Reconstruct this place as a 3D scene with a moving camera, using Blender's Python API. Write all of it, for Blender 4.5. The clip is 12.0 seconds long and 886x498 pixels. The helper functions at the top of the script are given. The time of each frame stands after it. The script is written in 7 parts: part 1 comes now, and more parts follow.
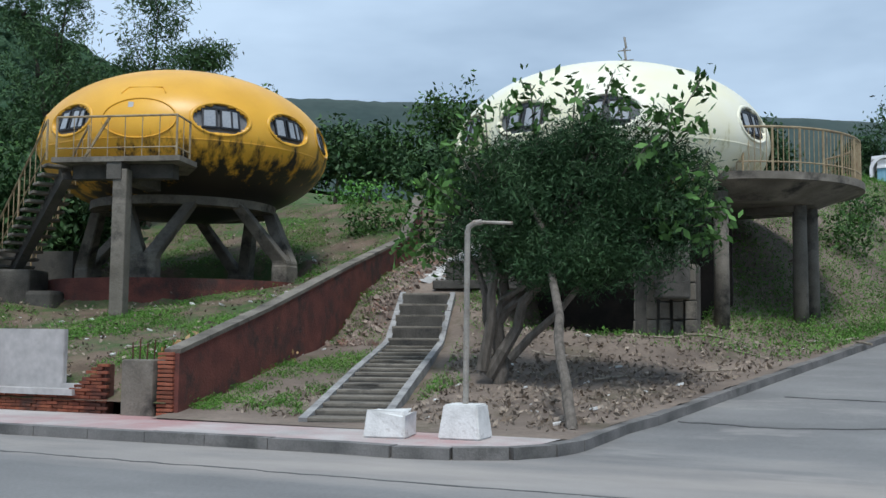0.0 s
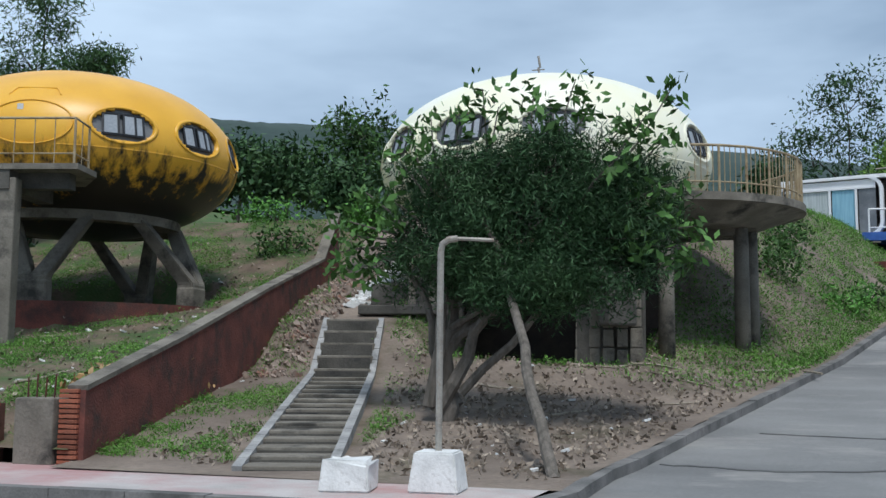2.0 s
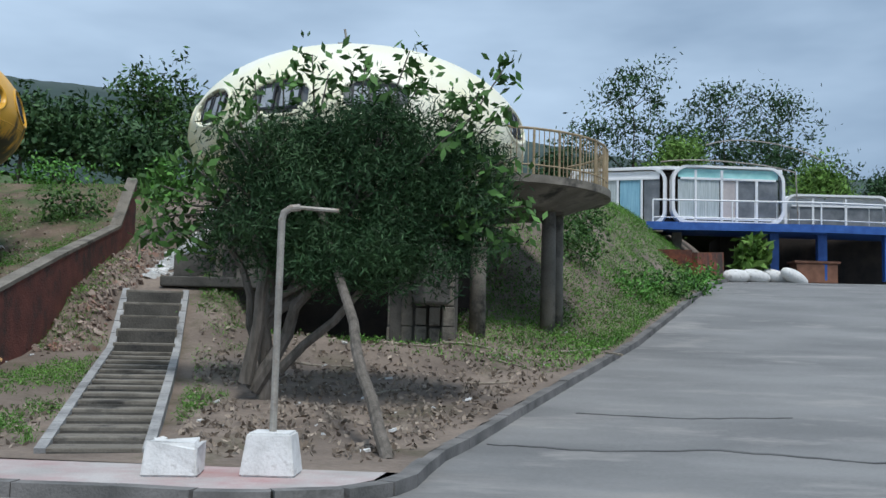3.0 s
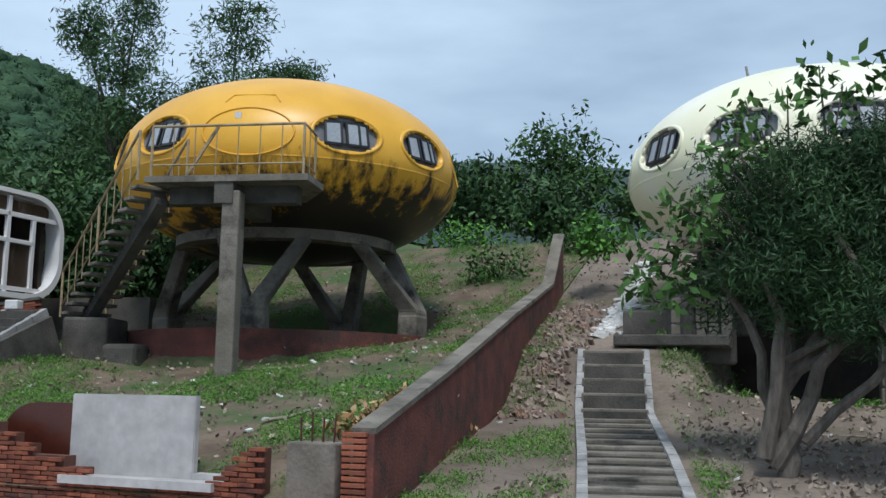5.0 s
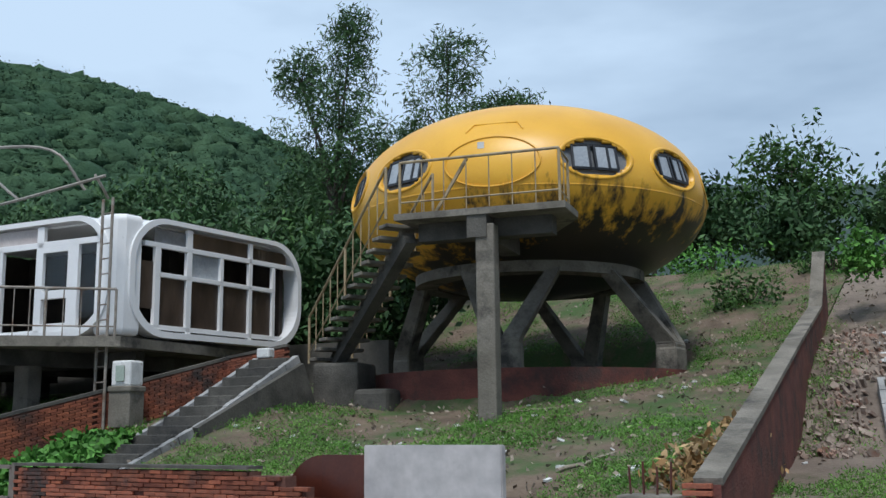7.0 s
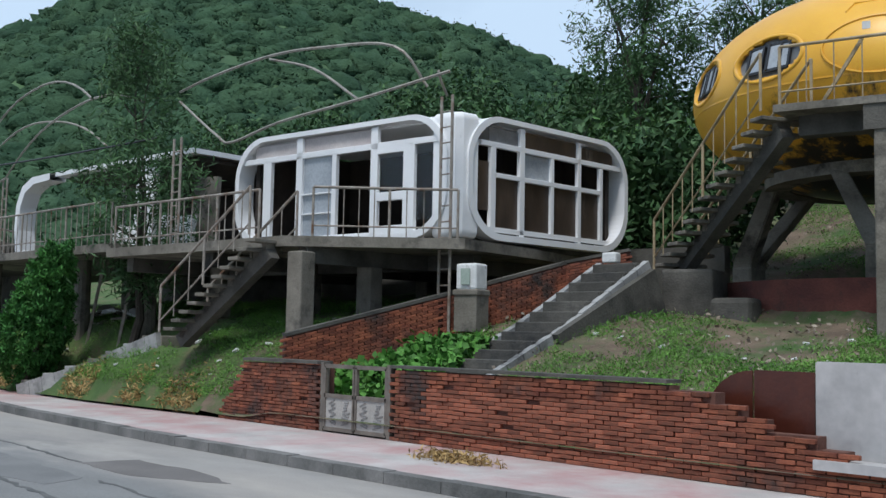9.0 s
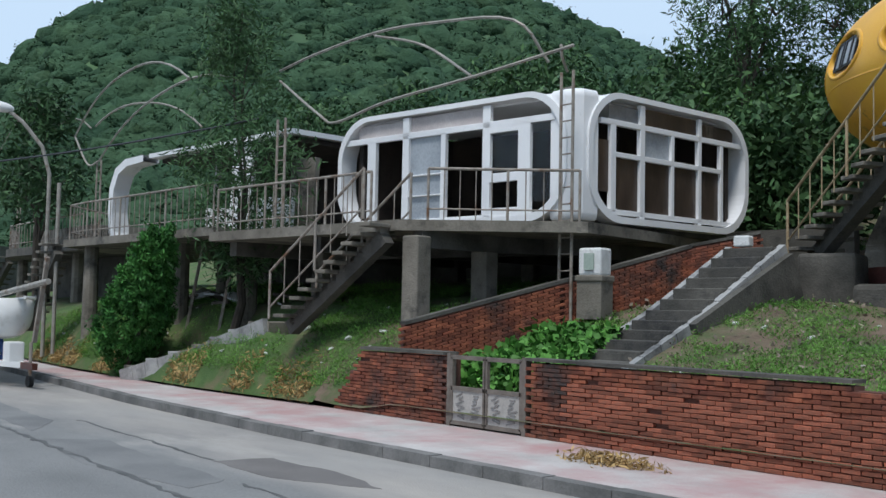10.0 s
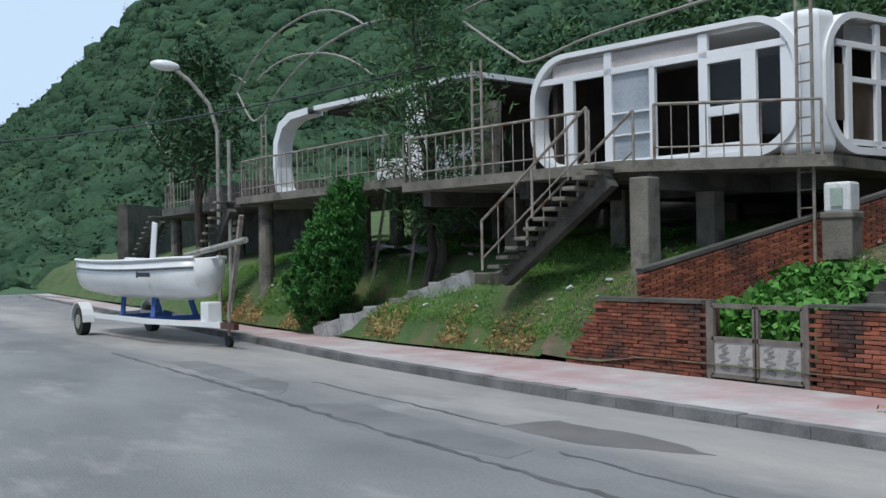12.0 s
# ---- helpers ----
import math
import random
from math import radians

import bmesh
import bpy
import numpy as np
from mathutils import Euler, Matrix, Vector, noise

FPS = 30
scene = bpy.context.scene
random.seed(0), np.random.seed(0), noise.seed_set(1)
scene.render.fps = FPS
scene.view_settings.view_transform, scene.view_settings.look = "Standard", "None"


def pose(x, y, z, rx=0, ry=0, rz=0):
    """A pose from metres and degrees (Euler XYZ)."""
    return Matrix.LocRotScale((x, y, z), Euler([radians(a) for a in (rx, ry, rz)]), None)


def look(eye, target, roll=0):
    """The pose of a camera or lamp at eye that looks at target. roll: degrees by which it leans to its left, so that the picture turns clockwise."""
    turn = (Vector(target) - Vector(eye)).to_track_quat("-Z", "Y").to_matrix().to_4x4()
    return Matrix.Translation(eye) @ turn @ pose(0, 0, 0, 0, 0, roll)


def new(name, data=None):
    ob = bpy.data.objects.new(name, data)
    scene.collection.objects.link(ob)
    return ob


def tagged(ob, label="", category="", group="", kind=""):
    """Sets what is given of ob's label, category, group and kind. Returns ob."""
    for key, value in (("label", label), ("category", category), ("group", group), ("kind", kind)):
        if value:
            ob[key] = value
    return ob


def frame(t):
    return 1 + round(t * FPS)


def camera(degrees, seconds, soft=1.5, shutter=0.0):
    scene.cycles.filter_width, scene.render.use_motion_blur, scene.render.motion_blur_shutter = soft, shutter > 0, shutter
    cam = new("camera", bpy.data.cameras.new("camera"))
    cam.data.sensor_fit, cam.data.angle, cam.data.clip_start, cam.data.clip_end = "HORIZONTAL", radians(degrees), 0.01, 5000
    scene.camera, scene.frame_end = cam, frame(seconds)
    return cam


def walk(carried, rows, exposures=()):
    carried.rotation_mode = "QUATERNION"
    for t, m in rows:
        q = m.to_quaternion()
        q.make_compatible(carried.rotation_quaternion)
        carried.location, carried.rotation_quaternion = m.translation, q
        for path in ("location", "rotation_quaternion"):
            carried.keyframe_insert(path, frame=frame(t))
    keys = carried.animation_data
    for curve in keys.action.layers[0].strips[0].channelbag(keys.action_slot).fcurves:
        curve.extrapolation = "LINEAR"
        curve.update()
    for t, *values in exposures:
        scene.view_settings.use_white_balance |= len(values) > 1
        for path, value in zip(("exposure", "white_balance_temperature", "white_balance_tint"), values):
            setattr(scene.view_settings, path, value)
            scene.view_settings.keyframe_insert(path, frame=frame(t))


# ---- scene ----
cam = camera(46.0, 12.0)
PATH = [
    (0, (-2.934, -3.663, 1.326), (-3.717, -1.831, 1.49), 0.5),
    (0.5, (-3.252, -3.294, 1.385), (-3.87, -1.402, 1.586), 2.2),
    (1, (-3.639, -2.969, 1.4), (-4.123, -1.039, 1.602), -0.7),
    (1.5, (-4.165, -2.558, 1.397), (-4.683, -0.637, 1.605), 0.4),
    (2, (-4.577, -2.233, 1.44), (-5.152, -0.33, 1.651), 0.4),
    (2.5, (-4.838, -2.044, 1.458), (-5.137, -0.073, 1.618), 1.6),
    (2.7, (-4.979, -1.978, 1.449), (-5.135, 0.009, 1.61), 1.7),
    (4.3, (-7.417, -0.819, 1.374), (-7.927, 1.093, 1.66), -0.4),
    (4.5, (-7.561, -0.579, 1.374), (-8.18, 1.3, 1.665), 0.9),
    (5, (-7.924, -0.248, 1.433), (-8.734, 1.56, 1.71), 1.0),
    (5.5, (-8.227, -0.049, 1.508), (-9.204, 1.674, 1.784), 1.0),
    (6, (-8.672, 0.055, 1.552), (-9.729, 1.728, 1.845), 2.2),
    (6.5, (-9.17, 0.097, 1.547), (-10.187, 1.791, 1.852), -0.4),
    (7, (-9.765, 0.123, 1.544), (-10.87, 1.755, 1.885), -0.6),
    (7.5, (-10.423, 0.08, 1.542), (-11.713, 1.578, 1.847), 1.4),
    (7.7, (-10.659, 0.086, 1.528), (-11.966, 1.575, 1.803), 1.2),
    (9.3, (-12.804, -0.368, 1.619), (-14.288, 0.963, 1.776), 0.1),
    (9.5, (-13.093, -0.365, 1.661), (-14.591, 0.951, 1.815), -0.6),
    (10, (-13.69, -0.554, 1.763), (-15.222, 0.726, 1.88), 1.1),
    (10.5, (-14.291, -0.871, 1.67), (-15.777, 0.462, 1.798), 0.1),
    (11, (-14.848, -1.128, 1.743), (-16.402, 0.125, 1.87), -1.7),
    (11.5, (-15.365, -1.31, 1.778), (-16.981, -0.133, 1.841), 0.0),
    (12, (-15.781, -1.694, 1.856), (-17.431, -0.564, 1.865), -1.0),
]
walk(cam, [(t, look(eye, target, roll)) for t, eye, target, roll in PATH])

# ---- world and sun ----
world = bpy.data.worlds.new("overcast_sky")
scene.world = world
world.use_nodes = True
wn, wl = world.node_tree.nodes, world.node_tree.links
wn.clear()
w_out, w_bg, w_sky = wn.new("ShaderNodeOutputWorld"), wn.new("ShaderNodeBackground"), wn.new("ShaderNodeTexSky")
w_sky.sky_type, w_sky.sun_disc = "NISHITA", False
w_sky.sun_elevation, w_sky.sun_rotation = radians(62), radians(153)
w_sky.air_density, w_sky.dust_density, w_sky.ozone_density = 1.0, 4.0, 1.0
# cloud cover: broad grey banks over the sky, thinner and brighter to the west
w_co, w_map, w_n1, w_rp, w_mix = (wn.new("ShaderNodeTexCoord"), wn.new("ShaderNodeMapping"), wn.new("ShaderNodeTexNoise"),
                                  wn.new("ShaderNodeValToRGB"), wn.new("ShaderNodeMixRGB"))
w_map.inputs["Scale"].default_value = (1.0, 1.0, 3.2)
w_n1.inputs["Scale"].default_value, w_n1.inputs["Detail"].default_value = 2.3, 5.0
w_rp.color_ramp.elements[0].position, w_rp.color_ramp.elements[0].color = 0.32, (3.5, 5.0, 7.0, 1)
w_rp.color_ramp.elements[1].position, w_rp.color_ramp.elements[1].color = 0.68, (7.4, 9.6, 12.2, 1)
w_mix.inputs["Fac"].default_value = 0.85
wl.new(w_co.outputs["Generated"], w_map.inputs["Vector"])
wl.new(w_map.outputs["Vector"], w_n1.inputs["Vector"])
w_sep, w_west, w_sum = wn.new("ShaderNodeSeparateXYZ"), wn.new("ShaderNodeMath"), wn.new("ShaderNodeMath")
w_west.operation, w_sum.operation = "MULTIPLY_ADD", "ADD"
w_west.inputs[1].default_value, w_west.inputs[2].default_value = -0.36, -0.1
wl.new(w_co.outputs["Generated"], w_sep.inputs["Vector"])
wl.new(w_sep.outputs["X"], w_west.inputs[0])
wl.new(w_n1.outputs["Fac"], w_sum.inputs[0])
wl.new(w_west.outputs["Value"], w_sum.inputs[1])
wl.new(w_sum.outputs["Value"], w_rp.inputs["Fac"])
wl.new(w_sky.outputs["Color"], w_mix.inputs["Color1"])
wl.new(w_rp.outputs["Color"], w_mix.inputs["Color2"])
wl.new(w_mix.outputs["Color"], w_bg.inputs["Color"])
w_bg.inputs["Strength"].default_value = 0.094
wl.new(w_bg.outputs["Background"], w_out.inputs["Surface"])

sun = new("sun", bpy.data.lights.new("sun", "SUN"))
sun.data.energy, sun.data.angle, sun.data.color = 2.5, radians(14), (0.98, 0.99, 1.0)
sun.matrix_world = look((2, -12, 58), (-12, 15, 0))
scene.view_settings.exposure = -0.07


# ---- materials ----
def make_mat(name, a, b, scale=3.0, rough=0.85, bump=0.3, fine=30.0, metal=0.0, stain=None, stain_scale=0.8, stain_amount=0.5, island=0.0, objrand=0.0, stretch=(1, 1, 1)):
    """Two-tone noise at two scales, an optional stain tone, fine relief."""
    m = bpy.data.materials.new(name)
    m.use_nodes = True
    n, l = m.node_tree.nodes, m.node_tree.links
    bs = n["Principled BSDF"]
    co, mp, n1, n2 = n.new("ShaderNodeTexCoord"), n.new("ShaderNodeMapping"), n.new("ShaderNodeTexNoise"), n.new("ShaderNodeTexNoise")
    mp.inputs["Scale"].default_value = stretch
    n1.inputs["Scale"].default_value, n1.inputs["Detail"].default_value = scale, 6.0
    n2.inputs["Scale"].default_value, n2.inputs["Detail"].default_value = fine, 4.0
    l.new(co.outputs["Object"], mp.inputs["Vector"])
    l.new(mp.outputs["Vector"], n1.inputs["Vector"])
    l.new(mp.outputs["Vector"], n2.inputs["Vector"])
    rp = n.new("ShaderNodeValToRGB")
    rp.color_ramp.elements[0].position, rp.color_ramp.elements[1].position = 0.33, 0.67
    rp.color_ramp.elements[0].color, rp.color_ramp.elements[1].color = (*a, 1), (*b, 1)
    l.new(n1.outputs["Fac"], rp.inputs["Fac"])
    ov = n.new("ShaderNodeMixRGB")
    ov.blend_type = "OVERLAY"
    ov.inputs["Fac"].default_value = 0.28
    l.new(rp.outputs["Color"], ov.inputs["Color1"])
    l.new(n2.outputs["Fac"], ov.inputs["Color2"])
    out = ov.outputs["Color"]
    if stain:
        n3, r3, mx = n.new("ShaderNodeTexNoise"), n.new("ShaderNodeValToRGB"), n.new("ShaderNodeMixRGB")
        n3.inputs["Scale"].default_value, n3.inputs["Detail"].default_value = stain_scale, 8.0
        n3.inputs["Roughness"].default_value = 0.68
        l.new(mp.outputs["Vector"], n3.inputs["Vector"])
        r3.color_ramp.elements[0].position, r3.color_ramp.elements[1].position = 0.64 - 0.24 * stain_amount, 0.80 - 0.24 * stain_amount
        l.new(n3.outputs["Fac"], r3.inputs["Fac"])
        l.new(r3.outputs["Color"], mx.inputs["Fac"])
        l.new(out, mx.inputs["Color1"])
        mx.inputs["Color2"].default_value = (*stain, 1)
        out = mx.outputs["Color"]
    for amount, node, socket in ((island, "ShaderNodeNewGeometry", "Random Per Island"), (objrand, "ShaderNodeObjectInfo", "Random")):
        if amount:
            g, hs, mr = n.new(node), n.new("ShaderNodeHueSaturation"), n.new("ShaderNodeMapRange")
            mr.inputs["To Min"].default_value, mr.inputs["To Max"].default_value = 1 - amount, 1 + amount
            l.new(g.outputs[socket], mr.inputs["Value"])
            l.new(mr.outputs["Result"], hs.inputs["Value"])
            l.new(out, hs.inputs["Color"])
            out = hs.outputs["Color"]
    l.new(out, bs.inputs["Base Color"])
    bs.inputs["Roughness"].default_value, bs.inputs["Metallic"].default_value = rough, metal
    if bump:
        bp = n.new("ShaderNodeBump")
        bp.inputs["Strength"].default_value, bp.inputs["Distance"].default_value = bump, 0.02
        l.new(n2.outputs["Fac"], bp.inputs["Height"])
        l.new(bp.outputs["Normal"], bs.inputs["Normal"])
    return m


def shell_mat(name, base, base2, grime, amount, lo, hi):
    """Glass-fibre gelcoat with mildew runs: streaks stretched downwards, thickest on one patch of the underside."""
    m = make_mat(name, base, base2, 0.7, 0.38, 0.05, 60)
    n, l = m.node_tree.nodes, m.node_tree.links
    bs = n["Principled BSDF"]
    src = bs.inputs["Base Color"].links[0].from_socket
    co, mp, nz, sep, r, mul, mx = (n.new("ShaderNodeTexCoord"), n.new("ShaderNodeMapping"), n.new("ShaderNodeTexNoise"), n.new("ShaderNodeSeparateXYZ"),
                                   n.new("ShaderNodeMapRange"), n.new("ShaderNodeMath"), n.new("ShaderNodeMixRGB"))
    mp.inputs["Scale"].default_value = (1.5, 1.5, 0.42)
    nz.inputs["Scale"].default_value, nz.inputs["Detail"].default_value, nz.inputs["Roughness"].default_value = 1.5, 9.0, 0.7
    l.new(co.outputs["Object"], mp.inputs["Vector"])
    l.new(mp.outputs["Vector"], nz.inputs["Vector"])
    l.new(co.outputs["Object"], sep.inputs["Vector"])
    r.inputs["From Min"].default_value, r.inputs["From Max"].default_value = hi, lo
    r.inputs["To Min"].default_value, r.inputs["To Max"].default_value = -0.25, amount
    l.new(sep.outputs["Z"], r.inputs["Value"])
    # mildew sits on the side turned to +x
    rx, ad = n.new("ShaderNodeMapRange"), n.new("ShaderNodeMath")
    rx.inputs["From Min"].default_value, rx.inputs["From Max"].default_value = -2.5, 2.5
    rx.inputs["To Min"].default_value, rx.inputs["To Max"].default_value = -0.16, 0.1
    l.new(sep.outputs["X"], rx.inputs["Value"])
    ad.operation = "ADD"
    l.new(r.outputs["Result"], ad.inputs[0])
    l.new(rx.outputs["Result"], ad.inputs[1])
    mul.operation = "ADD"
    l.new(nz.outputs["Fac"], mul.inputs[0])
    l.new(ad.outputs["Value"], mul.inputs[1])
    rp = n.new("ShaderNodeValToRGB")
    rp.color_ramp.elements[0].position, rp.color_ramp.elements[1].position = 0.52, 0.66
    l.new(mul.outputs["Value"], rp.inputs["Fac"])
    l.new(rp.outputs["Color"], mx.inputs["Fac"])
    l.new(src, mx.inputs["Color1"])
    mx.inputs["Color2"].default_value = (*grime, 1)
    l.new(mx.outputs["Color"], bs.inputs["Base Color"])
    return m


def glass_mat(name, tint, rough=0.04):
    m = bpy.data.materials.new(name)
    m.use_nodes = True
    b = m.node_tree.nodes["Principled BSDF"]
    b.inputs["Base Color"].default_value = (*tint, 1)
    b.inputs["Transmission Weight"].default_value, b.inputs["Roughness"].default_value, b.inputs["IOR"].default_value = 1.0, rough, 1.3
    return m


M_ROAD = make_mat("worn_asphalt", (0.165, 0.165, 0.162), (0.25, 0.248, 0.24), 0.6, 0.92, 0.6, 45, stain=(0.33, 0.315, 0.295), stain_scale=0.7, stain_amount=0.4, stretch=(0.45, 1, 1))


def add_dust(m, colour, rows):
    """Pale dust that has gathered in a ragged strip along the kerb. rows: (y, amount)."""
    n, l = m.node_tree.nodes, m.node_tree.links
    bs = n["Principled BSDF"]
    src = bs.inputs["Base Color"].links[0].from_socket
    co, sp, rp, nz, ad, r2, mx = (n.new("ShaderNodeTexCoord"), n.new("ShaderNodeSeparateXYZ"), n.new("ShaderNodeFloatCurve"), n.new("ShaderNodeTexNoise"),
                                  n.new("ShaderNodeMath"), n.new("ShaderNodeMapRange"), n.new("ShaderNodeMixRGB"))
    fx = n.new("ShaderNodeMapRange")
    fx.inputs["From Min"].default_value, fx.inputs["From Max"].default_value = 0.0, 12.0
    c = rp.mapping.curves[0]
    c.points[0].location, c.points[-1].location = (0, rows[0][1]), (1, rows[-1][1])
    for y, a in rows[1:-1]:
        c.points.new(y / 12.0, a)
    rp.mapping.update()
    nz.inputs["Scale"].default_value, nz.inputs["Detail"].default_value, nz.inputs["Roughness"].default_value = 0.55, 9.0, 0.65
    mp = n.new("ShaderNodeMapping")
    mp.inputs["Scale"].default_value = (0.35, 1, 1)
    l.new(co.outputs["Object"], sp.inputs["Vector"])
    l.new(co.outputs["Object"], mp.inputs["Vector"])
    l.new(mp.outputs["Vector"], nz.inputs["Vector"])
    l.new(sp.outputs["Y"], fx.inputs["Value"])
    l.new(fx.outputs["Result"], rp.inputs["Value"])
    ad.operation = "ADD"
    l.new(rp.outputs["Value"], ad.inputs[0])
    l.new(nz.outputs["Fac"], ad.inputs[1])
    r2.inputs["From Min"].default_value, r2.inputs["From Max"].default_value = 0.88, 1.35
    r2.inputs["To Max"].default_value = 0.85
    l.new(ad.outputs["Value"], r2.inputs["Value"])
    l.new(r2.outputs["Result"], mx.inputs["Fac"])
    l.new(src, mx.inputs["Color1"])
    mx.inputs["Color2"].default_value = (*colour, 1)
    l.new(mx.outputs["Color"], bs.inputs["Base Color"])


add_dust(M_ROAD, (0.45, 0.405, 0.36), [(0, 0.1), (4.6, 0.2), (5.6, 0.5), (6.6, 0.62), (7.4, 0.6), (8.5, 0.5), (12, 0.05)])
M_TAR = make_mat("tar_seam", (0.07, 0.07, 0.07), (0.13, 0.13, 0.125), 2.0, 0.8, 0.4, 50)
M_PATCH_DARK = make_mat("brown_asphalt_patch", (0.12, 0.11, 0.105), (0.19, 0.175, 0.165), 0.8, 0.9, 0.5, 70)
M_PATCH = make_mat("asphalt_patch", (0.15, 0.15, 0.15), (0.22, 0.218, 0.212), 0.8, 0.9, 0.5, 70)
M_CONC_PAVE = make_mat("worn_concrete_paving", (0.4, 0.37, 0.35), (0.54, 0.5, 0.475), 1.2, 0.9, 0.4, 40, stain=(0.44, 0.26, 0.25), stain_scale=0.33, stain_amount=0.85)
M_KERB = make_mat("kerb_concrete", (0.1, 0.1, 0.095), (0.22, 0.21, 0.2), 1.5, 0.95, 0.5, 35, stain=(0.06, 0.06, 0.055), stain_amount=0.4)
M_EARTH = make_mat("earth_and_turf", (0.105, 0.075, 0.052), (0.19, 0.14, 0.1), 1.6, 1.0, 0.9, 14, stain=(0.055, 0.1, 0.028), stain_scale=0.7, stain_amount=0.8)
M_EARTH_DRY = make_mat("dry_earth", (0.14, 0.11, 0.088), (0.25, 0.2, 0.16), 0.7, 1.0, 0.9, 12, stain=(0.08, 0.075, 0.04), stain_scale=0.6, stain_amount=0.45)
M_LAWN = make_mat("lawn", (0.05, 0.095, 0.026), (0.085, 0.14, 0.04), 1.8, 1.0, 0.9, 25, stain=(0.15, 0.11, 0.07), stain_scale=0.8, stain_amount=0.6)
M_HILL = make_mat("wooded_hill", (0.04, 0.085, 0.045), (0.08, 0.15, 0.065), 0.045, 1.0, 0.0, 0.32, stain=(0.08, 0.08, 0.055), stain_scale=0.03, stain_amount=0.12)
M_RIDGE = make_mat("far_ridge", (0.03, 0.055, 0.05), (0.05, 0.075, 0.065), 0.03, 1.0, 0.0, 0.2)
M_CONCRETE = make_mat("weathered_concrete", (0.14, 0.125, 0.1), (0.26, 0.235, 0.195), 1.3, 0.92, 0.5, 28, stain=(0.045, 0.042, 0.036), stain_scale=1.2, stain_amount=0.58)
# darker concrete for stairs, risers and copings, and for beams and walls under decks
M_CONC_DARK = make_mat("dark_concrete", (0.055, 0.052, 0.045), (0.14, 0.13, 0.112), 1.6, 0.95, 0.6, 25, stain=(0.03, 0.03, 0.03), stain_amount=0.5)
M_RENDER_WALL = make_mat("pale_render", (0.36, 0.35, 0.345), (0.5, 0.48, 0.465), 1.2, 0.9, 0.15, 7, stain=(0.24, 0.22, 0.21), stain_amount=0.3)
M_BRICK = make_mat("red_brick", (0.2, 0.055, 0.032), (0.36, 0.115, 0.058), 5.0, 0.92, 0.6, 40, stain=(0.06, 0.045, 0.04), stain_scale=0.9, stain_amount=0.64, objrand=0.4, island=0.4)
M_MORTAR = make_mat("dark_mortar", (0.1, 0.042, 0.03), (0.16, 0.075, 0.055), 3.0, 1.0, 0.5, 40)
M_REDWALL = make_mat("painted_red_wall", (0.12, 0.04, 0.033), (0.2, 0.065, 0.048), 2.2, 0.92, 0.7, 26, stain=(0.06, 0.036, 0.032), stain_scale=1.3, stain_amount=0.6)
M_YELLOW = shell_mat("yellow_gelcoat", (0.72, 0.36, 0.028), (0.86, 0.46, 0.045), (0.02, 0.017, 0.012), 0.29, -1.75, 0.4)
M_CREAM = shell_mat("cream_gelcoat", (0.9, 0.86, 0.58), (0.94, 0.92, 0.76), (0.5, 0.44, 0.16), 0.03, -1.9, 0.9)
M_WHITE = make_mat("white_gelcoat", (0.82, 0.82, 0.82), (0.88, 0.88, 0.88), 1.2, 0.4, 0.1, 40, stain=(0.3, 0.29, 0.26), stain_scale=1.5, stain_amount=0.08, stretch=(1, 1, 0.35))
M_LIMEWASH = make_mat("whitewash", (0.62, 0.62, 0.6), (0.82, 0.82, 0.8), 4, 0.9, 0.4, 30, stain=(0.33, 0.31, 0.28), stain_scale=4, stain_amount=0.35)
M_FRAME = make_mat("grey_window_frame", (0.42, 0.43, 0.43), (0.6, 0.6, 0.58), 5, 0.5, 0.1, 50)
# near-black that puts the shade of rooms and undercrofts into the colour
M_DARK = make_mat("interior_shade_dark", (0.02, 0.016, 0.013), (0.05, 0.036, 0.028), 2, 0.9, 0.1, 20)
M_BLACKFRAME = make_mat("black_sash", (0.015, 0.017, 0.02), (0.03, 0.03, 0.033), 3, 0.4, 0.05, 40)
M_STEEL = make_mat("rusty_painted_steel", (0.23, 0.2, 0.17), (0.38, 0.34, 0.29), 5, 0.7, 0.2, 40, stain=(0.16, 0.075, 0.035), stain_scale=4, stain_amount=0.5, metal=0.2)
M_RAILYELLOW = make_mat("ochre_rail_paint", (0.3, 0.22, 0.12), (0.43, 0.34, 0.21), 6, 0.6, 0.2, 40, stain=(0.2, 0.1, 0.05), stain_scale=4, stain_amount=0.4)
M_GREYPOLE = make_mat("galvanised_pole", (0.27, 0.25, 0.22), (0.42, 0.39, 0.34), 4, 0.6, 0.15, 40, stain=(0.17, 0.1, 0.06), stain_scale=3, stain_amount=0.4, metal=0.3)
M_RUST = make_mat("rusted_gloss_sheet", (0.055, 0.014, 0.01), (0.1, 0.026, 0.014), 1.5, 0.28, 0.1, 20, stain=(0.3, 0.1, 0.035), stain_scale=0.9, stain_amount=0.25)
M_BARK = make_mat("grey_bark", (0.09, 0.08, 0.065), (0.19, 0.165, 0.14), 5, 1.0, 0.8, 25, stretch=(2, 2, 0.5))
M_BARK_DARK = make_mat("dark_bark", (0.035, 0.03, 0.025), (0.08, 0.065, 0.05), 5, 1.0, 0.8, 25, stretch=(2, 2, 0.5))
M_BARK_PALE = make_mat("dry_pale_wood", (0.26, 0.22, 0.17), (0.4, 0.35, 0.28), 5, 0.95, 0.5, 30, stretch=(2, 2, 0.5))
M_DRYLEAF = make_mat("dry_leaf", (0.18, 0.14, 0.105), (0.36, 0.3, 0.24), 3, 0.9, 0.0, 20, island=0.45)
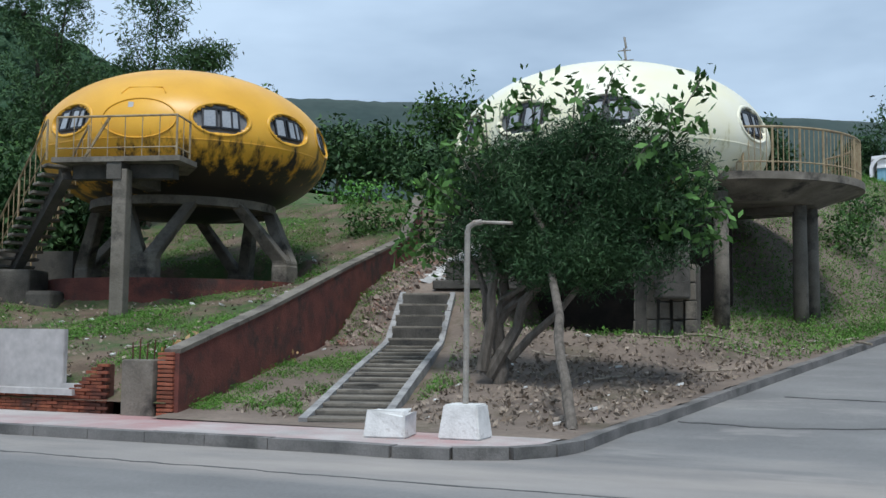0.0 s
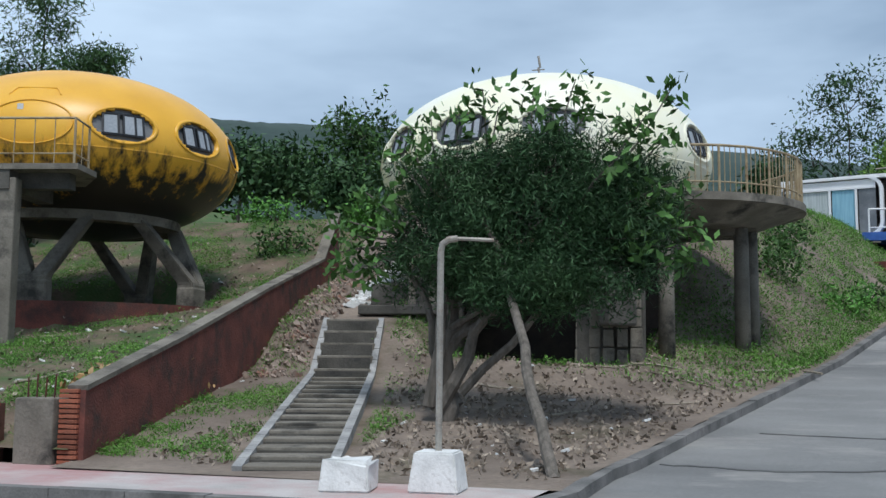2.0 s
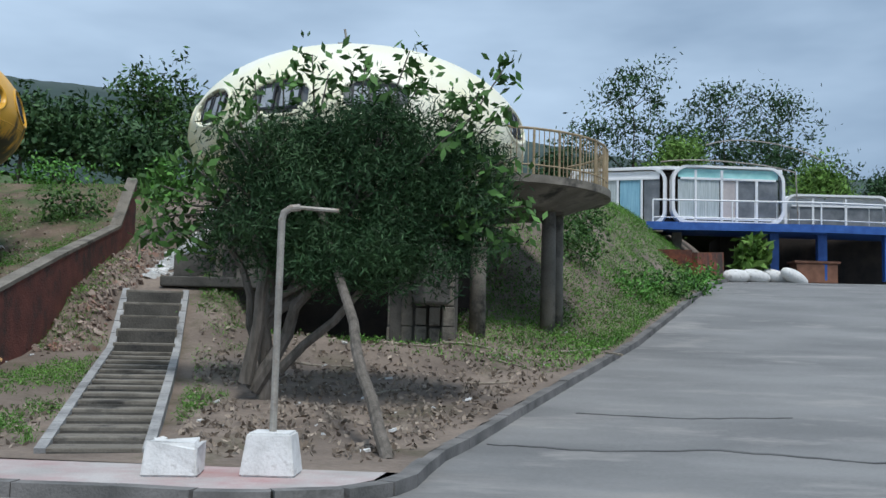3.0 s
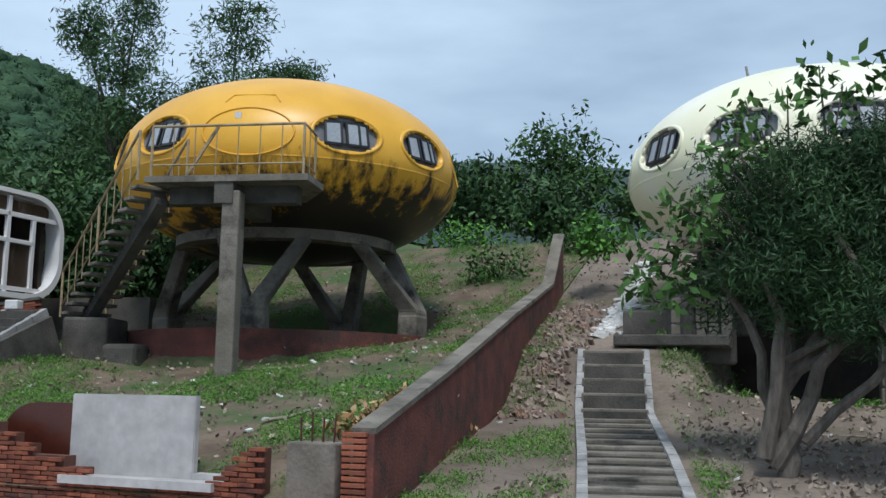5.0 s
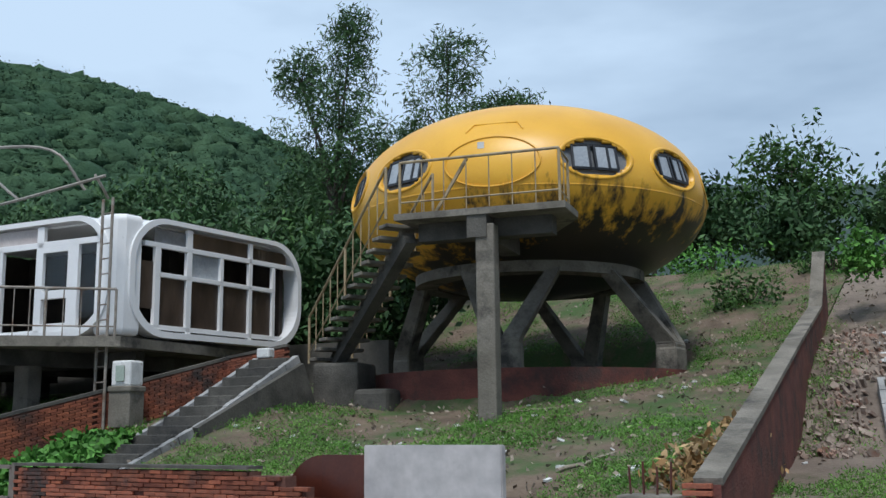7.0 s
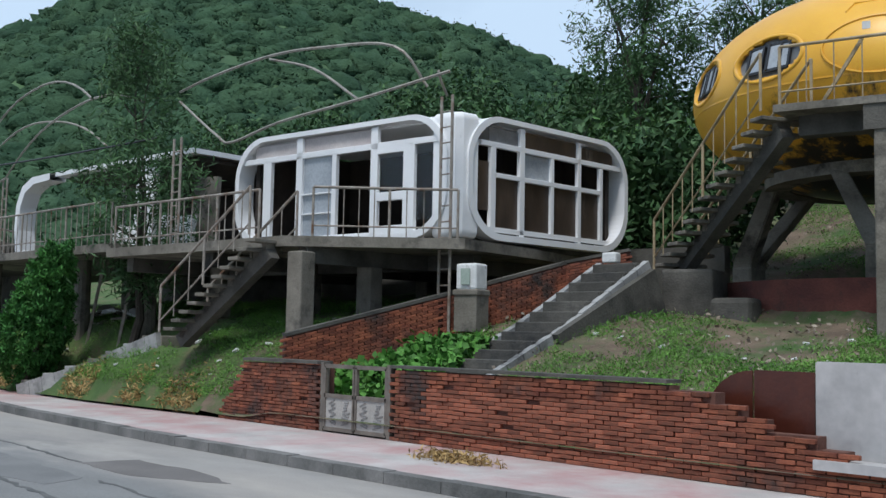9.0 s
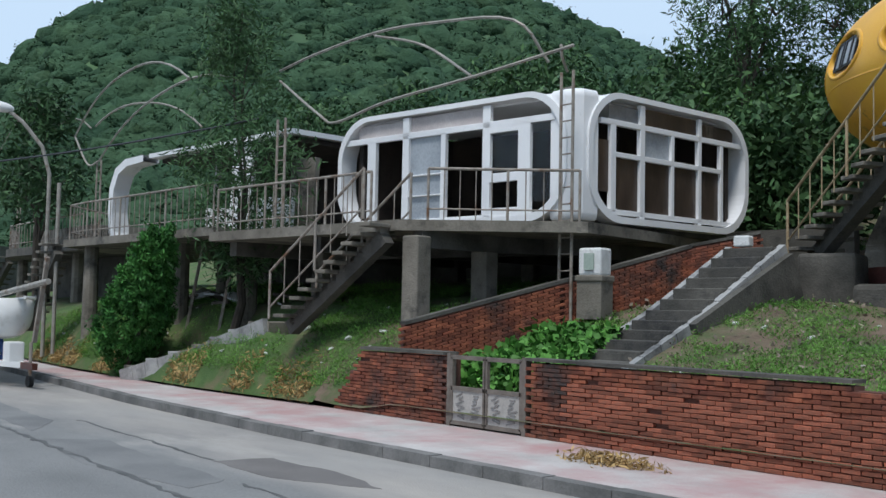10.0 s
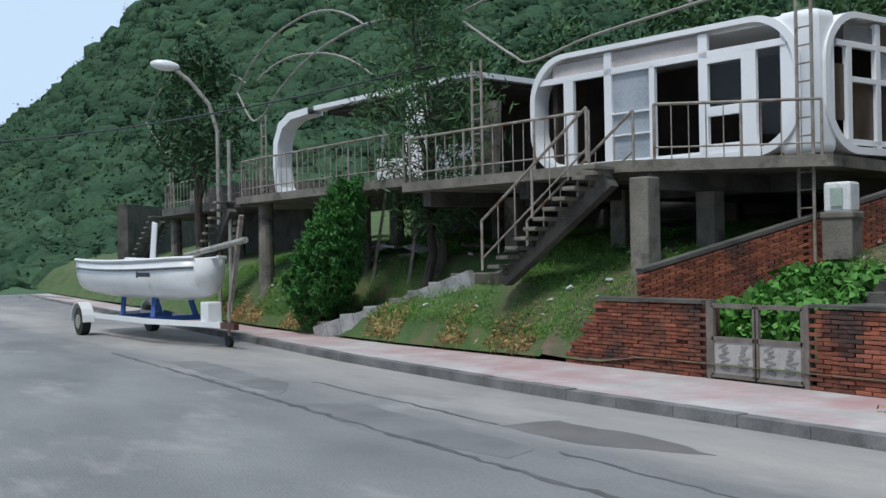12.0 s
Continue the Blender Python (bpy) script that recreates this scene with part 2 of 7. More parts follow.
M_RUBBLE = make_mat("rubble", (0.2, 0.145, 0.115), (0.38, 0.31, 0.26), 3, 0.95, 0.4, 25, stain=(0.3, 0.12, 0.07), stain_scale=2, stain_amount=0.45, island=0.35)
M_BLUE = make_mat("blue_paint", (0.02, 0.08, 0.3), (0.04, 0.13, 0.42), 3, 0.5, 0.1, 30)
M_AQUA = make_mat("aqua_panel", (0.28, 0.6, 0.6), (0.4, 0.72, 0.7), 2, 0.5, 0.05, 30)
M_TYRE = make_mat("tyre_rubber", (0.012, 0.012, 0.012), (0.03, 0.03, 0.03), 4, 0.8, 0.2, 40)
M_HULL = make_mat("boat_gelcoat", (0.72, 0.72, 0.7), (0.8, 0.8, 0.78), 1.2, 0.3, 0.03, 40, stain=(0.5, 0.48, 0.42), stain_scale=1.2, stain_amount=0.15)
M_PANEL = make_mat("pinkish_panel", (0.45, 0.4, 0.39), (0.55, 0.5, 0.48), 2, 0.7, 0.1, 30)
M_CURTAIN = make_mat("pale_curtain", (0.35, 0.4, 0.4), (0.55, 0.6, 0.6), 3, 0.8, 0.2, 20, stretch=(6, 6, 0.3))
M_BLUECURTAIN = make_mat("blue_curtain", (0.2, 0.42, 0.55), (0.3, 0.55, 0.66), 3, 0.8, 0.2, 20, stretch=(6, 6, 0.3))
M_GATESHEET = make_mat("cast_gate_panel", (0.36, 0.34, 0.31), (0.46, 0.43, 0.4), 4, 0.8, 0.2, 40)
M_GATEFRAME = make_mat("brown_gate_frame", (0.12, 0.1, 0.085), (0.2, 0.17, 0.14), 4, 0.7, 0.2, 40)
M_GATEMARK = make_mat("gate_relief_grey", (0.2, 0.19, 0.18), (0.27, 0.26, 0.25), 4, 0.8, 0.2, 40)
M_GLASS = glass_mat("window_glass", (0.78, 0.84, 0.86))
M_GREYGLASS = make_mat("dusty_pane", (0.3, 0.33, 0.36), (0.42, 0.45, 0.48), 1.5, 0.25, 0.03, 20)
M_GREYPANE = make_mat("salt_hazed_pane", (0.12, 0.13, 0.14), (0.22, 0.23, 0.24), 2, 0.3, 0.03, 20)
M_BROWNPANE = make_mat("boarded_brown_pane", (0.035, 0.024, 0.018), (0.085, 0.06, 0.045), 2, 0.35, 0.1, 20, stain=(0.2, 0.17, 0.14), stain_scale=2.5, stain_amount=0.22, stretch=(1, 1, 0.3))


def leaf_mat(name, a, b):
    m = make_mat(name, a, b, 0.9, 0.6, 0.0, 8, island=0.5)
    m.node_tree.nodes["Principled BSDF"].inputs["Specular IOR Level"].default_value = 0.22
    return m


L_DARK = leaf_mat("casuarina_leaf", (0.024, 0.062, 0.024), (0.05, 0.105, 0.04))
L_FEATHER = leaf_mat("feathery_leaf", (0.035, 0.085, 0.03), (0.07, 0.14, 0.055))
L_MID = leaf_mat("broad_leaf", (0.035, 0.085, 0.022), (0.07, 0.15, 0.04))
L_FIG = leaf_mat("glossy_leaf", (0.045, 0.11, 0.025), (0.1, 0.21, 0.055))
L_LIGHT = leaf_mat("light_leaf", (0.09, 0.18, 0.035), (0.16, 0.28, 0.06))
L_VINE = leaf_mat("vine_leaf", (0.06, 0.17, 0.03), (0.12, 0.3, 0.06))
L_GRASS = leaf_mat("grass_blade", (0.07, 0.18, 0.03), (0.15, 0.31, 0.06))
L_CYPRESS = leaf_mat("cypress_spray", (0.03, 0.115, 0.025), (0.07, 0.22, 0.045))
L_BACK = leaf_mat("woodland_leaf", (0.03, 0.075, 0.03), (0.07, 0.14, 0.05))
L_STRAW = leaf_mat("straw", (0.3, 0.19, 0.07), (0.42, 0.29, 0.13))


# ---- building blocks ----
def thing(name, base, label, category, group="", kind=""):
    ob = new(name)
    ob.location = base
    ob.empty_display_size = 0.3
    return tagged(ob, label, category, group, kind)


BASES = {}


def base_of(ob):
    return BASES.get(ob.name) or (Vector(ob.location) if ob.parent is None else base_of(ob.parent))


def part(name, bm, material, parent=None, label="", kind=""):
    """One mesh object from a bmesh in world coordinates, under a thing or a part."""
    me = bpy.data.meshes.new(name)
    bmesh.ops.recalc_face_normals(bm, faces=bm.faces[:])
    if parent is not None:
        o = base_of(parent)
        bm.transform(Matrix.Translation(-o))
    bm.to_mesh(me)
    bm.free()
    me.materials.append(material)
    ob = new(name, me)
    if parent is not None:
        ob.parent = parent
        BASES[ob.name] = o
    return tagged(ob, label, kind=kind)


def solid(name, bm, material, label, category, kind="", group=""):
    """A thing that is one mesh, with its origin at its base."""
    zs = [v.co.z for v in bm.verts]
    c = sum((v.co for v in bm.verts), Vector()) / len(bm.verts)
    c.z = min(zs)
    bmesh.ops.recalc_face_normals(bm, faces=bm.faces[:])
    bm.transform(Matrix.Translation(-c))
    me = bpy.data.meshes.new(name)
    bm.to_mesh(me)
    bm.free()
    me.materials.append(material)
    ob = new(name, me)
    ob.location = c
    return tagged(ob, label, category, group, kind)


def raw_mesh(name, verts, faces, material, smooth=False):
    me = bpy.data.meshes.new(name)
    me.from_pydata(verts, [], faces)
    me.materials.append(material)
    if smooth:
        me.shade_smooth()
    return me


def smooth(ob):
    ob.data.shade_smooth()
    return ob


def box(bm, c, s, rz=0.0, rx=0.0, ry=0.0, bevel=0.0, m=None):
    mat = (m or Matrix()) @ pose(c[0], c[1], c[2], rx, ry, rz) @ Matrix.Diagonal((s[0], s[1], s[2], 1))
    r = bmesh.ops.create_cube(bm, size=1.0, matrix=mat)
    if bevel:
        es = list({e for v in r["verts"] for e in v.link_edges})
        bmesh.ops.bevel(bm, geom=es, offset=bevel, segments=2, affect="EDGES", profile=0.5)
    return bm


def tube(bm, p, q, r0, r1=None, seg=8):
    p, q = Vector(p), Vector(q)
    r1 = r0 if r1 is None else r1
    d = q - p
    m = Matrix.Translation((p + q) / 2) @ d.to_track_quat("Z", "Y").to_matrix().to_4x4()
    bmesh.ops.create_cone(bm, cap_ends=True, segments=seg, radius1=r0, radius2=r1, depth=d.length, matrix=m)
    return bm


def sweep(bm, pts, radii, seg):
    """One closed tube through the points, with a radius at each."""
    pts = [Vector(p) for p in pts]
    rings, up = [], None
    for i, p in enumerate(pts):
        d = (pts[min(i + 1, len(pts) - 1)] - pts[max(i - 1, 0)]).normalized()
        ref = up if up is not None else (Vector((0, 0, 1)) if abs(d.z) < 0.9 else Vector((1, 0, 0)))
        side = d.cross(ref)
        side = side.normalized() if side.length > 1e-5 else d.orthogonal().normalized()
        up = side.cross(d).normalized()
        rings.append([bm.verts.new(p + (side * math.cos(2 * math.pi * k / seg) + up * math.sin(2 * math.pi * k / seg)) * radii[i]) for k in range(seg)])
    for q, r in zip(rings, rings[1:]):
        for k in range(seg):
            bm.faces.new((q[k], q[(k + 1) % seg], r[(k + 1) % seg], r[k]))
    bm.faces.new(rings[0])
    bm.faces.new(rings[-1])
    return bm


def pipe(bm, pts, r, seg=6):
    return sweep(bm, pts, [r] * len(pts), seg)


def beam(bm, p, q, w, h):
    """A square bar from p to q, w wide and h deep."""
    p, q = Vector(p), Vector(q)
    d = q - p
    side = Vector((0, 0, 1)).cross(d)
    side = Vector((1, 0, 0)) if side.length < 1e-4 else side.normalized()
    up = d.cross(side).normalized()
    vs = [bm.verts.new(o + side * sx * w / 2 + up * sz * h / 2) for o in (p, q) for sx, sz in ((-1, -1), (1, -1), (1, 1), (-1, 1))]
    for f in ((0, 1, 2, 3), (7, 6, 5, 4), (0, 4, 5, 1), (1, 5, 6, 2), (2, 6, 7, 3), (3, 7, 4, 0)):
        bm.faces.new([vs[i] for i in f])
    return bm


def slab(bm, poly, z0, z1):
    """A flat plate of any outline in plan."""
    lo = [bm.verts.new((x, y, z0)) for x, y in poly]
    hi = [bm.verts.new((x, y, z1)) for x, y in poly]
    bm.faces.new(lo)
    bm.faces.new(hi)
    for i in range(len(poly)):
        j = (i + 1) % len(poly)
        bm.faces.new((lo[i], lo[j], hi[j], hi[i]))
    return bm


def lerp(a, b, t):
    return a + (b - a) * t


def table(x, rows):
    """Piecewise linear through a few (x, value) rows."""
    if x <= rows[0][0]:
        return rows[0][1]
    for (a, u), (b, v) in zip(rows, rows[1:]):
        if x <= b:
            return lerp(u, v, (x - a) / (b - a))
    return rows[-1][1]


def sstep(a, b, x):
    t = max(0.0, min(1.0, (x - a) / (b - a)))
    return t * t * (3 - 2 * t)


# ---- the lie of the land ----
ROAD_Z, PAVE_Z = -0.13, 0.0


def kerb_y(x):
    return table(x, [(-150, 19.0), (-75, 11.6), (-40, 8.4), (-33, 7.75), (-27, 7.5), (-20, 7.5), (-14, 7.65), (-9, 7.68)])


def pave_y(x):
    return table(x, [(-150, 20.8), (-75, 13.0), (-41, 9.75), (-34, 9.6), (-29, 9.85)])


def side_x(y):
    """The kerb line of the side road that climbs away from the corner."""
    return table(y, [(8.0, -6.95), (9.2, -6.6), (11, -6.4), (15, -5.4), (25, -2.65), (35, 0.45), (40, 1.9), (44, 3.2), (60, 8.0)])


def side_z(y):
    return table(y, [(9.5, ROAD_Z), (12, 0.02), (15, 0.32), (25, 1.4), (35, 3.15), (40, 3.88), (44, 4.25), (60, 4.6)])


def wall_x(y):
    """The line of the red wall that parts the two plots."""
    return table(y, [(9.9, -13.42), (23.4, -15.78), (36, -16.6), (70, -17)])


YC, WC = Vector((-21.2, 20.45)), Vector((-9.5, 22.58))


def land(x, y):
    yard = table(y, [(9.8, 0.2), (10.15, 0.26), (11.0, 0.72), (12, 0.98), (15.5, 1.66), (20.5, 2.7), (24, 3.6), (30, 6.1), (40, 7.6), (70, 8.5)])
    slope = table(y, [(9.6, 0.03), (10.4, 0.13), (13, 0.55), (17.3, 1.15), (19.2, 2.2), (21, 2.8), (24, 3.6), (30, 6.1), (40, 7.6), (70, 8.5)])
    bank = table(y - (pave_y(x) - 9.85), [(9.85, 0.06), (10.05, 0.24), (10.9, 1.3), (12, 1.7), (16, 2.3), (21, 2.9), (30, 6.0), (40, 8.5), (70, 10)])
    h = yard
    if x > wall_x(y) - 0.01:
        k = sstep(0, 1, (side_x(y) - x) / table(y, [(20, 9.5), (28, 6.0)]))
        h = lerp(side_z(y) + 0.13, slope, k)
    elif x < -27.2:
        h = lerp(yard, bank, sstep(-27.2, -28.4, x))
    # dug-out undercroft below the cream house
    if -11.8 < x < -6.8 and 18.4 < y < 24:
        k = sstep(18.4, 19.4, y) * sstep(-11.8, -11.1, x) * sstep(-6.8, -7.4, x) * (1 - sstep(22.8, 24, y))
        h = lerp(h, min(h, 1.3), k)
    # levelled ground under the yellow house
    d = (Vector((x, y)) - YC).length
    if d < 3.7:
        h = lerp(2.55, h, sstep(3.2, 3.7, d))
    # ground drawn up to the copings of the steps behind the gate
    if -26.6 < x < -20.2 and 10.6 < y < 16.5:
        st = table(y, [(11.2, 0.74), (13.2, 1.5), (14.5, 1.85), (16.5, 2.1)])
        h = lerp(h, max(h, st), sstep(-21.2, -23.7, x))
    # ground beside the low steps in the lawn
    if -39.5 < x < -31.0 and 8.5 < y < 13:
        ly, lz = table(x, [(-37.6, 10.0), (-35.2, 10.8), (-32.7, 11.05)]), table(x, [(-37.6, 0.12), (-35.2, 0.8), (-32.7, 1.45)])
        near = lz - 0.12 - 0.22 * (1 - sstep(0.35, 0.6, abs(y - ly)))
        h = lerp(near, h, max(sstep(0.6, 1.7, abs(y - ly)), sstep(-37.7, -38.9, x), sstep(-32.4, -31.4, x)))
        h = min(h, 0.05 + 1.5 * max(0.0, y - pave_y(x)))
    h += 0.06 * noise.noise((x * 0.9, y * 0.9, 0)) * sstep(9.9, 11, y)
    return h


def grid_mesh(name, xs, ys, height, material, keep=None):
    vs, fs, idx = [], [], {}
    for i, x in enumerate(xs):
        for j, y in enumerate(ys):
            idx[i, j] = len(vs)
            vs.append((x, y, height(x, y)))
    for i in range(len(xs) - 1):
        for j in range(len(ys) - 1):
            if keep is None or keep((xs[i] + xs[i + 1]) / 2, (ys[j] + ys[j + 1]) / 2):
                fs.append((idx[i, j], idx[i + 1, j], idx[i + 1, j + 1], idx[i, j + 1]))
    return new(name, raw_mesh(name, vs, fs, material, True))


def steps_of(a, b, s):
    n = max(1, round((b - a) / s))
    return [a + (b - a) * i / n for i in range(n + 1)]


# ---- road, kerb, pavement, slopes ----
bm = bmesh.new()
slab(bm, [(-900, -900), (900, -900), (900, 900), (-900, 900)], ROAD_Z - 0.35, ROAD_Z - 0.3)
tagged(part("ground", bm, M_EARTH), "flat earth reaching to the horizon", "ground", kind="structure")


def road_h(x, y):
    if y < 9.0:
        return ROAD_Z
    return side_z(y)


tagged(grid_mesh("road", steps_of(-150, 40, 1.0), steps_of(-40, 22, 1.0), lambda x, y: road_h(x, y) if y <= kerb_y(x) + 1.2 or x > side_x(y) - 1.2 else ROAD_Z - 0.2, M_ROAD,
                lambda x, y: y < kerb_y(x) + 1 or (x > side_x(y) - 0.9 and y < 16)), "grey worn asphalt road with pale patches", "road", kind="structure")
side_pts = steps_of(16, 75, 1.0)
vs, fs = [], []
for i, y in enumerate(side_pts):
    for k in range(9):
        vs.append((side_x(min(y, 60)) - 0.5 + k * 1.4, y, side_z(y)))
    if i:
        fs += [((i - 1) * 9 + k, (i - 1) * 9 + k + 1, i * 9 + k + 1, i * 9 + k) for k in range(8)]
tagged(new("side_road", raw_mesh("side_road", vs, fs, M_ROAD, True)), "grey asphalt side road climbing uphill", "road", kind="structure")

# patches of newer asphalt, tar seams and cracks lie on the road
random.seed(4)


def road_patch(poly, mat, label):
    """A patch with a ragged outline, 4 mm proud."""
    bm = bmesh.new()
    pts = []
    for (x0, y0), (x1, y1) in zip(poly, poly[1:] + poly[:1]):
        n = max(2, round(math.hypot(x1 - x0, y1 - y0) / 0.25))
        pts += [(lerp(x0, x1, i / n) + random.uniform(-0.04, 0.04), lerp(y0, y1, i / n) + random.uniform(-0.04, 0.04)) for i in range(n)]
    slab(bm, pts, ROAD_Z, ROAD_Z + 0.004)
    tagged(part("road_patch", bm, mat), label, "road patch", kind="structure")


road_patch([(-25.3, 5.6), (-25.2, 6.3), (-23.6, 6.35), (-22.6, 6.1), (-23.9, 5.5)], M_PATCH_DARK, "dark patch of newer asphalt beside the kerb")
road_patch([(-28.5, 4.55), (-28.0, 5.3), (-25.7, 5.1), (-24.0, 5.05), (-23.7, 4.5), (-25.9, 4.2)], M_PATCH, "grey patch of newer asphalt on the road")
road_patch([(-35.5, 5.2), (-35.0, 5.8), (-30.5, 5.5), (-29.5, 4.8)], M_PATCH, "long grey patch of newer asphalt")


def seam(pts, width, label, lift=0.005):
    """A thin wandering strip of tar or an open crack, laid on the road surface."""
    bm = bmesh.new()
    prev = None
    for (x0, y0), (x1, y1) in zip(pts, pts[1:]):
        n = max(2, round(math.hypot(x1 - x0, y1 - y0) / 0.2))
        d = Vector((x1 - x0, y1 - y0, 0)).normalized()
        side = Vector((-d.y, d.x, 0))
        for i in range(n):
            x, y = lerp(x0, x1, i / n), lerp(y0, y1, i / n)
            c = Vector((x, y, 0)) + side * random.uniform(-0.035, 0.035)
            w = width * random.uniform(0.4, 1.2) / 2
            row = []
            for q in (c - side * w, c + side * w):
                z = road_h(q.x, q.y) + lift
                row += [bm.verts.new((q.x, q.y, z)), bm.verts.new((q.x, q.y, z - 0.03))]
            if prev:
                for a, b in ((0, 2), (2, 3), (3, 1), (1, 0)):
                    bm.faces.new((prev[a], prev[b], row[b], row[a]))
            prev = row
    tagged(part("road_seam", bm, M_TAR), label, "road crack", kind="structure")


seam([(-38.0, 5.0), (-33, 4.75), (-27.6, 4.45), (-23.4, 4.2), (-19.5, 4.1), (-14, 4.3)], 0.09, "dark tar seam running along the road")
seam([(-30.5, 5.9), (-26.5, 5.7), (-25.2, 5.6)], 0.05, "thin dark crack in the road")
seam([(-23.7, 5.05), (-21.0, 4.9), (-17, 5.1)], 0.05, "thin dark crack in the road")
seam([(-16, 6.2), (-11, 6.0), (-6, 5.8), (-1, 5.7)], 0.06, "dark seam between road and dusty apron")
seam([(-5.9, 12.3), (-4.4, 12.1), (-2.8, 12.4), (-1.0, 11.9), (1.5, 12.2)], 0.07, "dark crack across the side road", 0.012)
seam([(-4.6, 15.0), (-3.0, 14.8), (-1.0, 15.2)], 0.05, "thin crack across the side road", 0.012)

# white stop line near the crest
bm = bmesh.new()
zs = side_z(42.0)
for i in range(8):
    box(bm, (3.4 + i * 1.0, 42.0, zs + 0.012), (1.0, 0.28, 0.012))
tagged(part("stop_line", bm, M_LIMEWASH), "worn white line painted across the side road", "road marking", kind="structure")

# pavement
pxs = steps_of(-150, -9.0, 1.5)
vs, fs = [], []
for i, x in enumerate(pxs):
    vs += [(x, kerb_y(x) + 0.2, PAVE_Z), (x, pave_y(x) + 0.12, PAVE_Z)]
    if i:
        fs.append((2 * i - 2, 2 * i, 2 * i + 1, 2 * i - 1))
o = len(vs)
corner = [(-9.0, 7.8), (-8.0, 7.85), (-7.2, 8.15), (-6.9, 8.8), (-6.85, 9.6), (-9.0, 9.97)]
vs += [(x, y, PAVE_Z) for x, y in corner]
fs.append(tuple(range(o, o + len(corner))))
tagged(new("pavement", raw_mesh("pavement", vs, fs, M_CONC_PAVE)), "cracked pale concrete pavement with faded red areas", "pavement", kind="structure")

# kerb: single stones along the road and round the corner
line = [(x, kerb_y(x) + 0.1, PAVE_Z) for x in steps_of(-75, -9.2, 0.95)] + [(-8.4, 7.68, 0), (-7.7, 7.8, 0), (-7.1, 8.1, 0), (-6.75, 8.65, 0), (-6.6, 9.3, 0)]
line += [(side_x(y) - 0.05, y, side_z(y) + 0.13) for y in steps_of(10.1, 60, 0.95)]
kerb = tagged(new("kerb"), "weathered grey concrete kerb stones", "kerb", kind="structure")
random.seed(7)
for a, b in zip(line, line[1:]):
    bm = bmesh.new()
    a, b = Vector(a), Vector(b)
    g = (b - a).normalized() * 0.006
    dz = Vector((0, 0, -0.13 + random.uniform(-0.006, 0.008)))
    beam(bm, a + g + dz, b - g + dz, 0.2, 0.28)
    part("kerb_stone", bm, M_KERB, kerb)

# slopes: yards, lawns and hillside
def warped(name, us, ds, place, material):
    """A sheet over a grid of (u, d), each laid out in plan by place."""
    vs, fs = [], []
    for u in us:
        for d in ds:
            x, y = place(u, d)
            vs.append((x, y, land(x, y)))
    n = len(ds)
    for i in range(len(us) - 1):
        for j in range(n - 1):
            fs.append((i * n + j, (i + 1) * n + j, (i + 1) * n + j + 1, i * n + j + 1))
    return new(name, raw_mesh(name, vs, fs, material, True))


tagged(warped("hillside", steps_of(0, 1, 0.024), steps_of(9.86, 36, 0.4), lambda u, d: (lerp(-29.8, wall_x(d) - 0.03, u), d), M_EARTH), "sloping yard of earth and patchy grass", "ground", kind="structure")
tagged(warped("lawn", steps_of(-150, -60, 1.5) + steps_of(-59.7, -29.7, 0.3), steps_of(0, 9, 0.3) + steps_of(10, 46, 1.5), lambda u, d: (u, pave_y(u) + d), M_LAWN), "green lawn bank below the houses", "lawn", kind="structure")
tagged(warped("dry_slope", steps_of(0, 1, 0.016), steps_of(9.45, 62, 0.45), lambda u, d: (lerp(wall_x(d), side_x(d) - 0.1, u), d), M_EARTH_DRY), "dry earth slope strewn with dead leaves", "ground", kind="structure")
tagged(grid_mesh("upper_hillside", steps_of(-110, 60, 3), steps_of(35, 110, 3), lambda x, y: land(min(x, side_x(min(y, 60)) - 6), y) - 0.2 + (0 if x < side_x(min(y, 60)) else -3), M_LAWN,
                 lambda x, y: x < -16 or y > 60), "upper hillside of rough grass", "ground", kind="structure")
tagged(grid_mesh("right_verge", steps_of(8, 70, 3), steps_of(16, 110, 3), lambda x, y: side_z(min(y, 75)) - 0.15 + 0.05 * max(0, x - 17), M_LAWN,
                 lambda x, y: x > side_x(min(y, 60)) + 10), "grass verge beyond the side road", "ground", kind="structure")


# ---- mountains ----
def hill_shape(az, t, r0, r1, elev, bump, seed):
    r = lerp(r0, r1, t)
    e = math.tan(radians(table(az, elev)))
    x, y = -10 - r * math.sin(radians(az)), r * math.cos(radians(az))
    rise = -0.05 + 1.05 * math.sin(min(1.0, t / 0.8) * math.pi / 2) if t < 0.8 else 1.0 - (t - 0.8) * 1.5
    gully = noise.noise((x * 0.012 + seed, y * 0.012, 0)) * 0.22 + noise.noise((x * 0.03, y * 0.03, seed)) * 0.12
    c1 = abs(noise.noise((x * 0.11, y * 0.11, seed)))
    c2 = abs(noise.noise((x * 0.27, y * 0.27, seed + 3)))
    return x, y, e * r * rise * (1 + gully * (1 - min(1.0, t / 0.8))) + bump * (0.9 * (1 - c1) + 0.6 * (1 - c2)) - bump * 1.4


def mountain(name, az0, az1, r0, r1, elev, material, label, bump, seed, nr=70, na=260):
    vs = [hill_shape(lerp(az0, az1, i / na), j / nr, r0, r1, elev, bump, seed) for i in range(na + 1) for j in range(nr + 1)]
    fs = [(i * (nr + 1) + j, (i + 1) * (nr + 1) + j, (i + 1) * (nr + 1) + j + 1, i * (nr + 1) + j + 1) for i in range(na) for j in range(nr)]
    return tagged(new(name, raw_mesh(name, vs, fs, material, True)), label, "hill", kind="structure")


